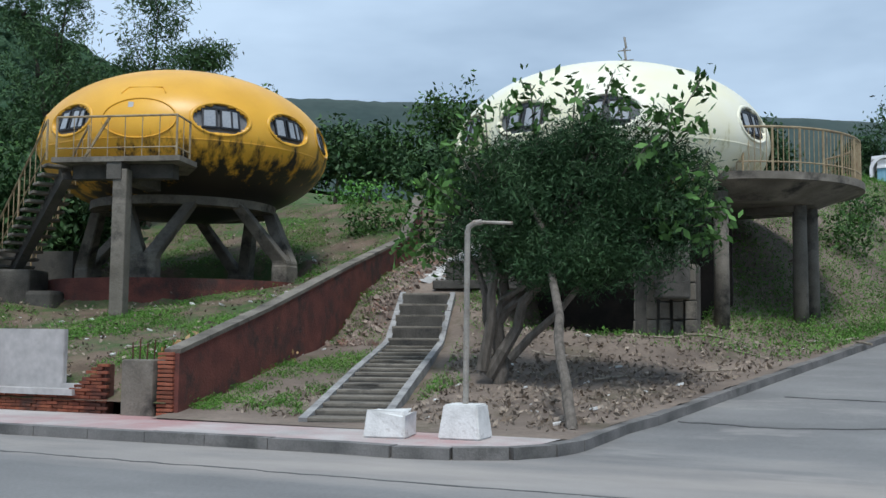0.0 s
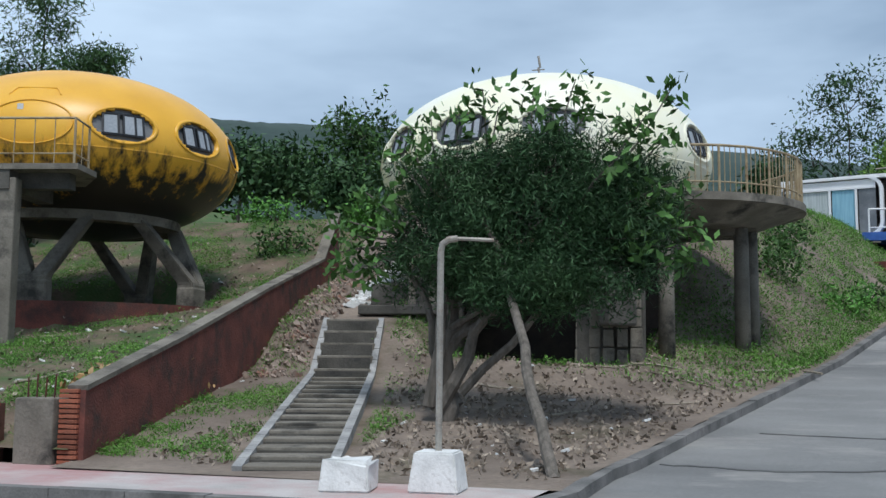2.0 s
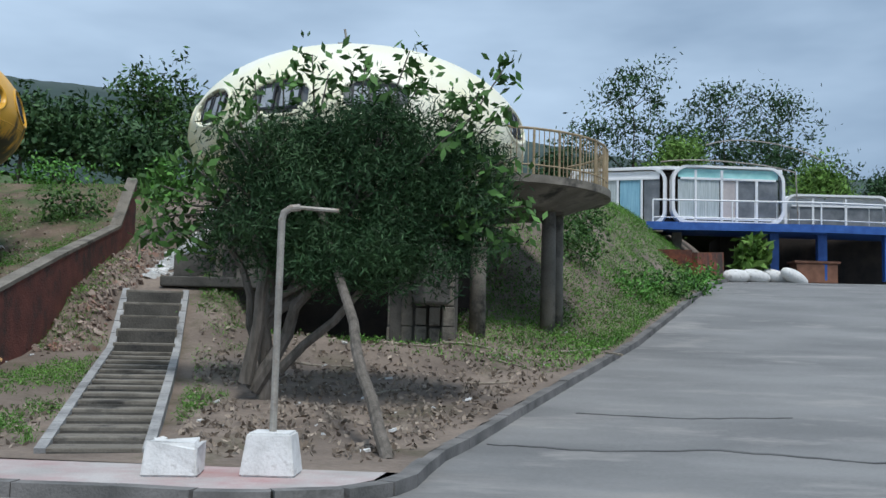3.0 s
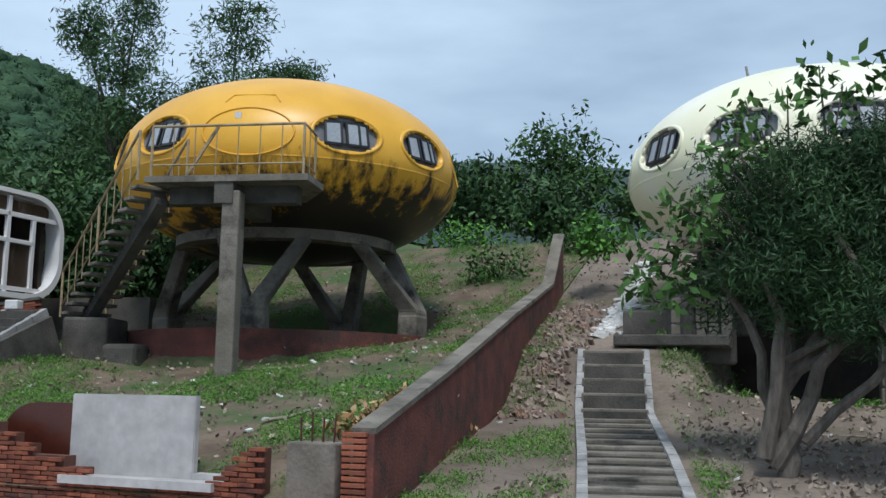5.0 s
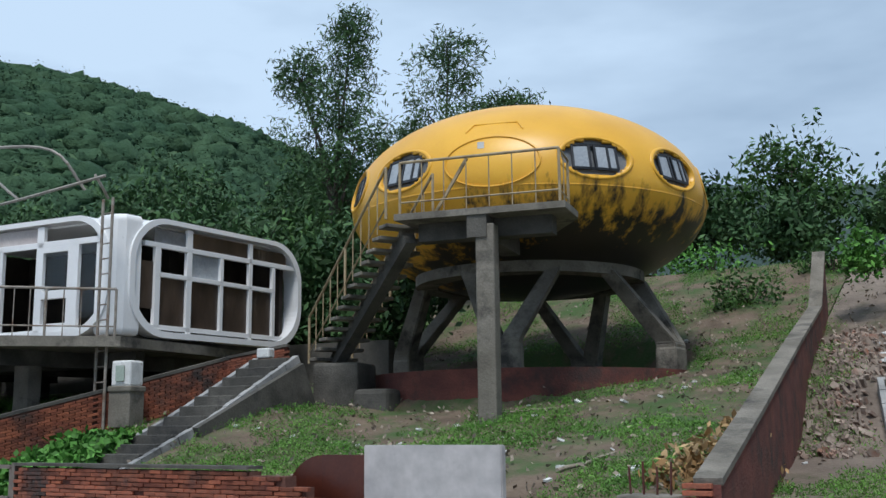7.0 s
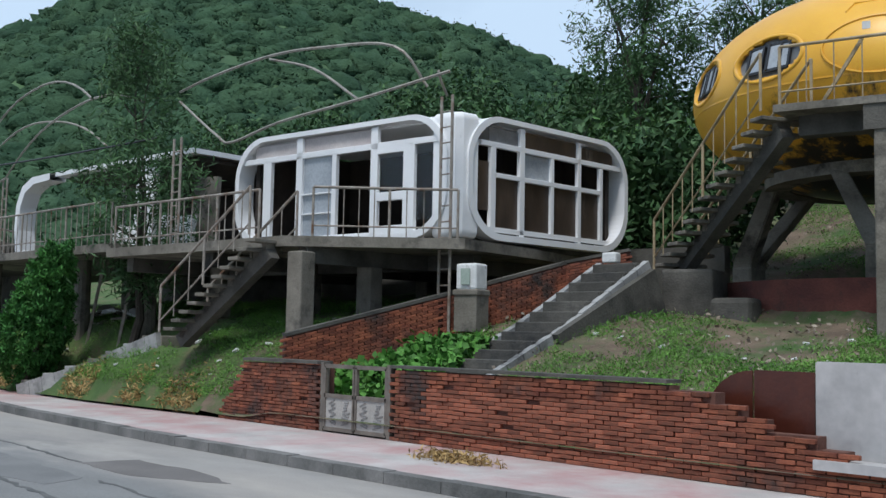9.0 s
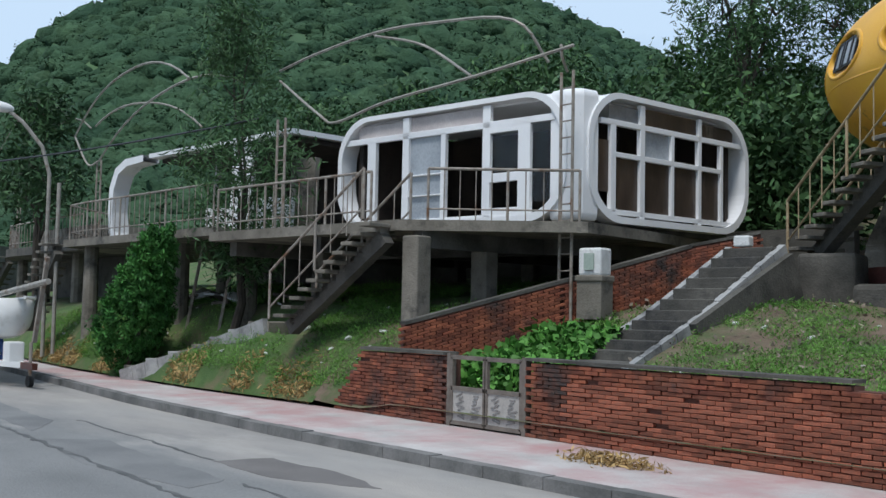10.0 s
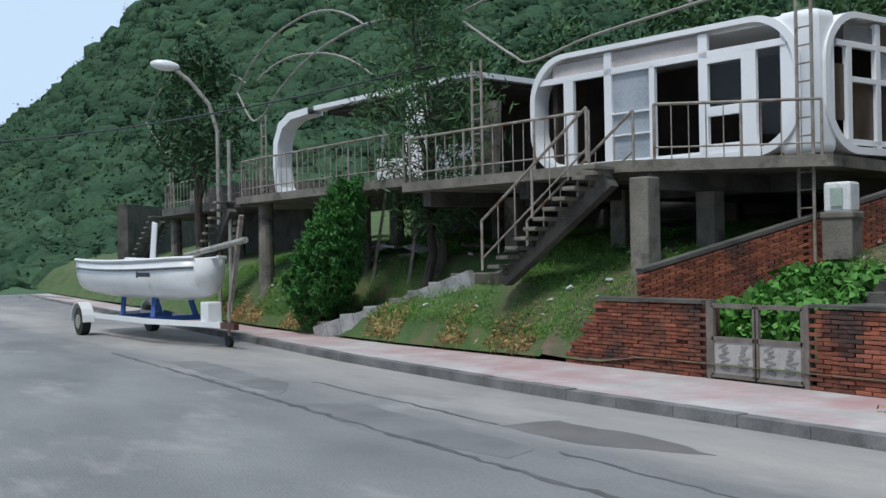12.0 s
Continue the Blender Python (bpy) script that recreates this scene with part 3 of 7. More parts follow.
HILL = [(26, 0.5), (32, 6.0), (36, 10.8), (40, 14.3), (46, 16.8), (53, 18.4), (60, 18.9), (66, 17.2), (71, 14.4), (76, 9.2), (82, 4.4), (100, 2)]


def hill_z(az, t):
    return hill_shape(az, t, 62, 260, HILL, 2.6, 5)[2]


mountain("mountain", 26, 100, 62, 260, HILL, M_HILL, "steep hill covered in dense green woodland", 2.6, 5, 90, 420)
mountain("far_ridge", -40, 42, 300, 700, [(-40, 7), (-10, 9.5), (0, 11.2), (12, 12.4), (20, 12.9), (30, 13.0), (42, 13.0)], M_RIDGE, "distant dark blue-green ridge under cloud", 2.5, 9, 30, 160)


# ---- the saucer houses ----
def saucer_z(r, up):
    return (2.22 if up else -1.95) * math.sqrt(max(0.0, 1 - (r / 3.97) ** 2))


def saucer(name, centre, z0, az0, mat, label, door, blank=-1):
    h = thing(name, (centre.x, centre.y, z0), label, "house")
    bm = bmesh.new()
    prof = [(3.97 * math.cos(a), (2.22 if a > 0 else 1.95) * math.sin(a)) for a in [math.pi * (k / 96 - 0.5) for k in range(97)]]
    prof = [(max(r, 0.0), z) for r, z in prof]
    seg = 240
    rings = []
    for r, z in prof:
        rings.append([bm.verts.new((centre.x + r * math.cos(2 * math.pi * i / seg), centre.y + r * math.sin(2 * math.pi * i / seg), z0 + z)) for i in range(seg)] if r > 1e-3
                     else [bm.verts.new((centre.x, centre.y, z0 + z))])
    wins = [radians(az0 + 30 * k) for k in range(12) if not (door and k == 0) and k != blank]

    def in_window(r, a, z):
        for w in wins:
            d = (a - w + math.pi) % (2 * math.pi) - math.pi
            if (d * 3.95 / 0.71) ** 2 + ((z - 0.3) / 0.395) ** 2 < 1:
                return True
        return False
    for k in range(len(rings) - 1):
        a, b = rings[k], rings[k + 1]
        for i in range(seg):
            j = (i + 1) % seg
            zc = (prof[k][1] + prof[k + 1][1]) / 2
            if in_window(prof[k][0], 2 * math.pi * (i + 0.5) / seg, zc):
                continue
            if len(a) == 1:
                bm.faces.new((a[0], b[j], b[i]))
            elif len(b) == 1:
                bm.faces.new((a[i], a[j], b[0]))
            else:
                bm.faces.new((a[i], a[j], b[j], b[i]))
    bmesh.ops.remove_doubles(bm, verts=bm.verts[:], dist=1e-4)
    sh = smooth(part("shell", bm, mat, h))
    sm = sh.modifiers.new("thickness", "SOLIDIFY")
    sm.thickness, sm.offset = 0.06, -1
    # seam where the two halves are bolted together
    bm = bmesh.new()
    ring_band(bm, centre, z0 - 0.265, z0 - 0.235, 3.85, 3.945)
    part("seam", bm, mat, h)
    # inner lining and floor, near-black to paint in the shade of the room
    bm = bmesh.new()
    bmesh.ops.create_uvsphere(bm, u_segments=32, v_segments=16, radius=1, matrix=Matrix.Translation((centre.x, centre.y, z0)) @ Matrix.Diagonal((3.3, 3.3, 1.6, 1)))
    part("lining", bm, M_DARK, h, "near-black lining painted as the shade of an empty interior")

    def on_shell(az, s, z, out):
        """A place on the shell: s metres along from az at height z over the equator, out metres proud."""
        r = 3.97 * math.sqrt(max(0.0, 1 - (z / (2.22 if z > 0 else 1.95)) ** 2)) + out
        a = az + s / 3.95
        return Vector((centre.x + r * math.cos(a), centre.y + r * math.sin(a), z0 + z))
    for w in wins:
        bm = bmesh.new()
        n = 28
        loops = [[bm.verts.new(on_shell(w, sx * math.cos(2 * math.pi * i / n), 0.3 + sz * math.sin(2 * math.pi * i / n), out)) for i in range(n)]
                 for sx, sz, out in ((0.82, 0.47, -0.012), (0.805, 0.46, 0.02), (0.745, 0.42, 0.026), (0.72, 0.4, 0.0), (0.71, 0.39, -0.12))]
        for la, lb in zip(loops, loops[1:]):
            for i in range(n):
                bm.faces.new((la[i], la[(i + 1) % n], lb[(i + 1) % n], lb[i]))
        win = smooth(part("window", bm, mat, h))
        bm = bmesh.new()
        bm.faces.new([bm.verts.new(on_shell(w, 0.72 * math.cos(2 * math.pi * i / n), 0.3 + 0.4 * math.sin(2 * math.pi * i / n), -0.09)) for i in range(n)])
        part("pane", bm, M_GREYPANE, win, "salt-hazed grey pane")
        bm = bmesh.new()
        for z in (0.07, 0.56):
            beam(bm, on_shell(w, -0.47, z, -0.05), on_shell(w, 0.47, z, -0.05), 0.05, 0.05)
        for s in (-0.47, -0.12, 0.0, 0.28, 0.47):
            beam(bm, on_shell(w, s, 0.07, -0.05), on_shell(w, s, 0.56, -0.05), 0.045, 0.045)
        part("sash", bm, M_BLACKFRAME, win, "black metal sash")
        bm = bmesh.new()
        for s0, s1 in ((-0.44, -0.13), (0.02, 0.27), (0.3, 0.45)):
            q = [on_shell(w, s0, 0.1, -0.06), on_shell(w, s1, 0.1, -0.06), on_shell(w, s1, 0.53, -0.06), on_shell(w, s0, 0.53, -0.06)]
            bm.faces.new([bm.verts.new(p) for p in q])
        part("glass", bm, M_GREYGLASS, win, "dusty reflecting glass")
    if door:
        az = radians(az0)
        bm = bmesh.new()
        pts = [(-0.62, -0.75), (-0.62, 0.95), (-0.5, 1.12), (0.5, 1.12), (0.62, 0.95), (0.62, -0.75)]
        pipe(bm, [on_shell(az, s, z, 0.012) for s, z in pts], 0.022)
        d = part("door", bm, mat, h)
        bm = bmesh.new()
        pipe(bm, [on_shell(az, 0.95 * math.cos(2 * math.pi * i / 36), 0.25 + 0.52 * math.sin(2 * math.pi * i / 36), 0.012) for i in range(37)], 0.022)
        part("door_oval", bm, mat, d)
        bm = bmesh.new()
        box(bm, on_shell(az, -0.22, 0.58, 0.02), (0.13, 0.03, 0.13), math.degrees(az) + 90)
        part("sticker", bm, M_LIMEWASH, d, "pale square sticker")
    return h, on_shell


def ring_band(bm, c, z0, z1, r0, r1, a0=0.0, a1=2 * math.pi, seg=72):
    full = abs(a1 - a0 - 2 * math.pi) < 1e-6
    n = seg if full else seg + 1
    L = [[bm.verts.new((c.x + r * math.cos(a0 + (a1 - a0) * i / seg), c.y + r * math.sin(a0 + (a1 - a0) * i / seg), z)) for i in range(n)]
         for r, z in ((r0, z0), (r1, z0), (r1, z1), (r0, z1))]
    for k in range(4):
        la, lb = L[k], L[(k + 1) % 4]
        for i in range(seg):
            j = (i + 1) % n
            bm.faces.new((la[i], la[j], lb[j], lb[i]))
    if not full:
        bm.faces.new([l[0] for l in L])
        bm.faces.new([l[-1] for l in L])
    return bm


YZ, WZ = 6.38, 6.03
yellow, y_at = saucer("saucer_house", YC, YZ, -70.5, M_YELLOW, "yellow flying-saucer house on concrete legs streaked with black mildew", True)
white, w_at = saucer("saucer_house", WC, WZ, -166.0, M_CREAM, "pale cream flying-saucer house beside the round terrace", False, 4)


def legs(h, c, z_ring, feet, ground, mat=M_CONCRETE):
    bm = bmesh.new()
    ring_band(bm, c, z_ring - 0.34, z_ring, 2.05, 2.55)
    bmesh.ops.bevel(bm, geom=[e for e in bm.edges if len(e.link_faces) == 2 and e.calc_face_angle(0) > 1.0], offset=0.03, segments=2, affect="EDGES")
    part("ring_beam", bm, mat, h, "grey concrete ring beam")
    for az, zf in feet:
        a = radians(az)
        out = Vector((math.cos(a), math.sin(a), 0))
        along = Vector((-out.y, out.x, 0))
        f = Vector((c.x, c.y, zf)) + out * 3.2
        for s in (-1, 1):
            b = radians(az + 22 * s)
            top = Vector((c.x + 2.38 * math.cos(b), c.y + 2.38 * math.sin(b), z_ring - 0.25))
            knee = f + Vector((0, 0, 0.5)) + along * 0.16 * s
            bm = bmesh.new()
            rings = []
            for p, w, d in ((f + along * 0.1 * s - Vector((0, 0, 0.3)), 0.36, 0.4), (knee, 0.38, 0.42), (top, 0.3, 0.34)):
                rings.append([bm.verts.new(p + along * w / 2 * i + out * d / 2 * j) for i, j in ((-1, -1), (1, -1), (1, 1), (-1, 1))])
            for q, r in zip(rings, rings[1:]):
                for i in range(4):
                    bm.faces.new((q[i], q[(i + 1) % 4], r[(i + 1) % 4], r[i]))
            bm.faces.new(rings[0])
            bm.faces.new(rings[-1])
            bmesh.ops.bevel(bm, geom=bm.edges[:], offset=0.025, segments=2, affect="EDGES")
            part("leg", bm, mat, h)
        bm = bmesh.new()
        box(bm, (f.x, f.y, zf + 0.05), (0.46, 0.72, 0.75), az, bevel=0.06)
        part("foot", bm, mat, h)


legs(yellow, YC, 5.0, [(4, 2.75), (-70, 2.75), (184, 2.75), (94, 2.7)], 2.5)
legs(white, WC, 4.5, [(-50, 2.5), (40, 2.6), (130, 3.3), (220, 2.9)], 2.3, M_CONC_DARK)

# low curved wall that holds the ground under the yellow house
bm = bmesh.new()
ring_band(bm, YC, 1.4, 2.68, 3.35, 3.6, radians(178), radians(372), 60)
part("retaining_wall", bm, M_REDWALL)
tagged(bpy.data.objects["retaining_wall"], "low curved red wall under the yellow house", "wall", kind="structure")

# yellow house: landing, column, stairs, rails
PL, PR = Vector((-20.85, 14.95, 5.38)), Vector((-17.8, 15.75, 5.38))
u = (PR - PL).normalized()
v = Vector((-u.y, u.x, 0))
landing = thing("landing", (-19.25, 15.55, 1.6), "concrete landing on one tall column before the saucer door", "landing")
bm = bmesh.new()
slab(bm, [(p.x, p.y) for p in (PL - v * 0.05, PR - v * 0.05, PR + v * 1.0, PR - u * 0.7 + v * 2.2, PL + u * 0.3 + v * 2.2)], 5.26, 5.38)
part("deck", bm, M_CONCRETE, landing)
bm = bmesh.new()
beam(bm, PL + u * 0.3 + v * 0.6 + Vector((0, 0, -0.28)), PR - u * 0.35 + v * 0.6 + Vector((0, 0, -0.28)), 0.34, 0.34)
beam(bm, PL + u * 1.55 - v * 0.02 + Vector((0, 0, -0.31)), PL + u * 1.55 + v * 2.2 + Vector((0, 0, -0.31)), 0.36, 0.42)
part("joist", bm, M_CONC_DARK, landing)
bm = bmesh.new()
box(bm, (-19.27, 15.55, 3.3), (0.34, 0.34, 3.6), 15, bevel=0.03)
part("column", bm, M_CONCRETE, landing, "tall tapering grey concrete column")


def railing(name, pts, height, mat, label, gap=0.45, r=0.022, mid=True, baluster=0.012, category="railing"):
    """Posts at the corners, a top rail, a low rail and thin balusters."""
    pts = [Vector(p) for p in pts]
    rl = thing(name, pts[0], label, category)
    up = Vector((0, 0, height))
    bm = bmesh.new()
    pipe(bm, [p + up for p in pts], r * 1.25, 8)
    part("top_rail", bm, mat, rl)
    if mid:
        bm = bmesh.new()
        pipe(bm, [p + up * 0.22 for p in pts], r * 0.8)
        part("low_rail", bm, mat, rl)
    for p in pts:
        bm = bmesh.new()
        tube(bm, p - Vector((0, 0, 0.02)), p + up, r * 1.2)
        part("post", bm, mat, rl)
    for a, b in zip(pts, pts[1:]):
        n = max(1, round((b - a).length / gap))
        for i in range(1, n):
            p = a.lerp(b, i / n)
            bm = bmesh.new()
            tube(bm, p - Vector((0, 0, 0.01)), p + up, baluster, baluster, 5)
            part("baluster", bm, mat, rl)
    return rl


railing("railing", [PL + u * 0.1, PR - u * 0.1, PR - u * 0.15 + v * 0.9], 0.95, M_RAILYELLOW, "rusty ochre pipe railing round the landing", 0.42)
bm = bmesh.new()
beam(bm, PL + u * 0.75 + v * 0.1, PL + u * 1.35 + v * 0.1 + Vector((0, 0, 0.95)), 0.05, 0.05)
solid("rail_brace", bm, M_RAILYELLOW, "broken length of rail leaning on the landing railing", "rail")


def stair(name, top, foot, width, n, label, thick=0.07, mat=M_CONC_DARK):
    """Open concrete treads on one sloping spine."""
    top, foot = Vector(top), Vector(foot)
    st = thing(name, foot, label, "stairs")
    d = foot - top
    flat = Vector((d.x, d.y, 0)).normalized()
    rz = math.degrees(math.atan2(flat.y, flat.x))
    bm = bmesh.new()
    beam(bm, top + Vector((0, 0, -0.32)), foot + Vector((0, 0, -0.2)), 0.24, 0.28)
    part("spine", bm, mat, st)
    run = Vector((d.x, d.y, 0)).length / n
    for i in range(n):
        p = top.lerp(foot, (i + 0.5) / n)
        bm = bmesh.new()
        box(bm, (p.x, p.y, p.z - thick / 2), (run * 1.25, width, thick), rz, bevel=0.012)
        box(bm, (p.x, p.y, p.z - thick - 0.06), (run * 0.6, 0.24, 0.14), rz)
        part("tread", bm, M_CONCRETE, st)
    return st


S_TOP, S_FOOT = Vector((-20.95, 15.55, 5.38)), Vector((-24.15, 17.1, 2.95))
stair("outdoor_stairs", S_TOP, S_FOOT, 1.0, 13, "mouldy concrete stairs with open treads up to the saucer landing")
side = Vector((-0.43, -0.9, 0)) * 0.5
railing("stair_railing", [S_TOP + side, S_TOP.lerp(S_FOOT, 0.5) + side, S_FOOT + side], 0.95, M_RAILYELLOW, "rusty ochre stair railing with thin bars", 0.42)
railing("stair_railing", [S_TOP - side, S_TOP.lerp(S_FOOT, 0.5) - side, S_FOOT - side], 0.95, M_RAILYELLOW, "rusty stair railing on the hill side", 0.42)

# white house: round terrace with columns and railing
TC = Vector((-6.75, 24.2))
terrace = thing("terrace", (TC.x, TC.y, 1.4), "round grey concrete terrace on tall columns", "terrace")
bm = bmesh.new()
slab(bm, [(TC.x + 3.35 * math.cos(2 * math.pi * i / 56), TC.y + 3.35 * math.sin(2 * math.pi * i / 56)) for i in range(56)], 4.98, 5.16)
bmesh.ops.create_cone(bm, cap_ends=True, segments=56, radius1=2.2, radius2=3.2, depth=0.36, matrix=pose(TC.x, TC.y, 4.8))
part("deck", bm, M_CONCRETE, terrace)
for x, y in ((-6.52, 21.35), (-4.93, 23.6), (-4.72, 24.5)):
    bm = bmesh.new()
    tube(bm, (x, y, 1.0), (x, y, 4.75), 0.19, 0.17, 16)
    smooth(part("column", bm, M_CONCRETE, terrace))
    bm = bmesh.new()
    beam(bm, (x, y, 4.62), (TC.x * 0.7 + x * 0.3, TC.y * 0.7 + y * 0.3, 4.62), 0.3, 0.34)
    part("bracket", bm, M_CONCRETE, terrace)
railing("terrace_railing", [(TC.x + 3.25 * math.cos(a), TC.y + 3.25 * math.sin(a), 5.16) for a in [radians(-100 + 12 * i) for i in range(13)]], 1.05, M_RAILYELLOW,
        "weathered pale railing with thin bars round the terrace", 0.14, 0.024, True, 0.011)

# undercroft of the white house: rough stone piers, beams
for x, y, sx, sz in ((-7.7, 20.9, 1.5, 1.9), (-11.6, 20.6, 1.2, 1.2)):
    bm = bmesh.new()
    g = land(x, y)
    box(bm, (x, y, g + sz / 2 - 0.2), (sx, 0.6, sz), 10, bevel=0.06)
    pier = thing("stone_pier", (x, y, g), "rough grey stone pier under the cream house", "pier")
    part("core", bm, M_CONC_DARK, pier)
    random.seed(int(x * 10))
    for i in range(5):
        for k in range(4):
            bm = bmesh.new()
            box(bm, (x - sx / 2 + (i + 0.5) * sx / 5, y - 0.33, g + 0.1 + k * (sz - 0.2) / 4 + 0.12), (sx / 5 * random.uniform(0.7, 0.95), 0.12, sz / 4 * random.uniform(0.7, 0.92)), 10, bevel=0.025)
            part("stone", bm, M_CONCRETE, pier)
# back wall coloured near-black so the undercroft reads as shaded
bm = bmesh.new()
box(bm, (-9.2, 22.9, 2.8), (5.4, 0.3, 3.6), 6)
tagged(part("wall_undercroft", bm, M_DARK), "concrete wall under the cream house, painted near-black as shade", "wall", kind="structure")
bm = bmesh.new()
box(bm, (-12.2, 20.5, 2.55), (2.2, 1.3, 0.22), 8, bevel=0.03)
box(bm, (-12.0, 21.1, 2.95), (2.6, 0.5, 0.5), 8, bevel=0.03)
solid("stair_landing", bm, M_CONC_DARK, "mouldy concrete landing at the head of the steps", "landing")


M_COPING = make_mat("grey_coping", (0.25, 0.25, 0.245), (0.4, 0.395, 0.38), 2.5, 0.9, 0.4, 35, stain=(0.1, 0.1, 0.1), stain_amount=0.45)


# ---- garden steps with kerbed sides ----
def garden_steps(name, line, width, n, label, cap=0.13, rise_cap=0.07, mats=None, tread=None):
    """Steps let into the slope along a line of points, with a raised coping on each side."""
    line = [Vector(p) for p in line]
    st = thing(name, line[0], label, "steps")
    lens = [0.0]
    for a, b in zip(line, line[1:]):
        lens.append(lens[-1] + (b - a).length)

    def at(s):
        s = max(0.0, min(lens[-1], s))
        for k in range(len(line) - 1):
            if s <= lens[k + 1] + 1e-9:
                return line[k].lerp(line[k + 1], (s - lens[k]) / (lens[k + 1] - lens[k])), (line[k + 1] - line[k])
        return line[-1], line[-1] - line[-2]
    for i in range(n):
        p, d = at((i + 0.5) / n * lens[-1])
        q, _ = at((i + 1) / n * lens[-1])
        o, _ = at(i / n * lens[-1])
        run = Vector((q.x - o.x, q.y - o.y, 0)).length
        rz = math.degrees(math.atan2(d.y, d.x))
        bm = bmesh.new()
        h = 0.4
        box(bm, (p.x, p.y, q.z - h / 2), (run * 1.04, width - cap * 1.6, h), rz, bevel=0.015)
        part("step", bm, tread or (M_COPING if (i * 7) % 3 else M_CONCRETE), st)
        bm = bmesh.new()
        fx = Vector((d.x, d.y, 0)).normalized() * 0.02
        box(bm, (o.x - fx.x, o.y - fx.y, (o.z + q.z) / 2 - 0.035), (0.03, width - cap * 2.1, max(0.05, q.z - o.z - 0.02)), rz)
        part("riser", bm, mats or M_CONC_DARK, st, "dark mossy riser")
    for sgn in (-1, 1):
        m = int(lens[-1] / 0.42)
        for i in range(m):
            a, d = at(i / m * lens[-1])
            b, d2 = at((i + 0.96) / m * lens[-1])
            nrm = Vector((-d.y, d.x, 0)).normalized() * sgn * (width / 2 - cap / 2)
            bm = bmesh.new()
            beam(bm, a + nrm + Vector((0, 0, rise_cap - 0.2)), b + nrm + Vector((0, 0, rise_cap - 0.2)), cap, 0.42)
            part("coping", bm, M_COPING, st)
    return st


garden_steps("garden_steps", [(-10.32, 9.95, 0.02), (-11.4, 13.6, 0.62), (-12.55, 17.3, 1.12), (-13.05, 19.15, 2.3)], 1.32, 20, "grey concrete steps with stone copings climbing to the cream house", tread=M_CONCRETE)
garden_steps("garden_steps", [(-24.45, 11.2, 0.72), (-24.5, 13.6, 1.75), (-24.45, 15.85, 2.98)], 1.25, 13, "dark stone steps with pale copings behind the brick wall", mats=M_CONC_DARK, tread=M_CONC_DARK)
garden_steps("garden_steps", [(-37.6, 10.0, 0.14), (-35.2, 10.8, 0.8), (-32.7, 11.05, 1.45)], 1.1, 7, "low stone steps with copings in the lawn")

bm = bmesh.new()
beam(bm, (-23.8, 13.3, 1.05), (-23.76, 16.0, 2.3), 0.14, 1.25)
tagged(part("wall_steps_side", bm, M_CONC_DARK), "mouldy dark concrete side wall of the steps", "wall", kind="structure")

# diagonal red wall that climbs the slope
dw = tagged(new("wall_red"), "dark red rendered garden wall climbing the slope", "wall", kind="structure")
pts = [(-13.4, 9.95, 1.0), (-14.05, 13.5, 1.75), (-14.9, 18.5, 2.95), (-15.75, 23.4, 4.05), (-16.0, 25.0, 5.5)]
for a, b in zip(pts, pts[1:]):
    a, b = Vector(a), Vector(b)
    bm = bmesh.new()
    n = (b - a).cross(Vector((0, 0, 1))).normalized() * 0.12
    vs8 = []
    for p in (a, b):
        for s in (-1, 1):
            for z in (-1.7, 0):
                vs8.append(bm.verts.new(p + n * s + Vector((0, 0, z))))
    for f in ((0, 1, 3, 2), (4, 6, 7, 5), (0, 4, 5, 1), (2, 3, 7, 6), (1, 5, 7, 3), (0, 2, 6, 4)):
        bm.faces.new([vs8[i] for i in f])
    part("wall_panel", bm, M_REDWALL, dw)
    bm = bmesh.new()
    beam(bm, a + Vector((0, 0, 0.03)), b + Vector((0, 0, 0.03)), 0.28, 0.07)
    part("coping", bm, M_CONCRETE, dw)


# ---- the box house with rounded window fronts ----
def frame_of(origin, deg):
    """Local axes: +u along the front away from its corner, +v into the house."""
    return pose(origin[0], origin[1], origin[2], 0, 0, deg)


def rounded(u0, u1, z0, z1, r, n=7):
    pts = []
    for cx, cz, a in ((u1 - r, z1 - r, 0), (u0 + r, z1 - r, 90), (u0 + r, z0 + r, 180), (u1 - r, z0 + r, 270)):
        pts += [(cx + r * math.cos(radians(a + 90 * i / n)), cz + r * math.sin(radians(a + 90 * i / n))) for i in range(n + 1)]
    return pts


def ring_front(bm, m, outer, inner, y0, y1):
    """A rounded frame, from depth y0 to y1, between two outlines with the same number of points."""
    n = len(outer)
    loops = [[bm.verts.new(m @ Vector((x, y, z))) for x, z in pts] for pts, y in ((outer, y0), (inner, y0), (inner, y1), (outer, y1))]
    for k in range(4):
        a, b = loops[k], loops[(k + 1) % 4]
        for i in range(n):
            bm.faces.new((a[i], a[(i + 1) % n], b[(i + 1) % n], b[i]))


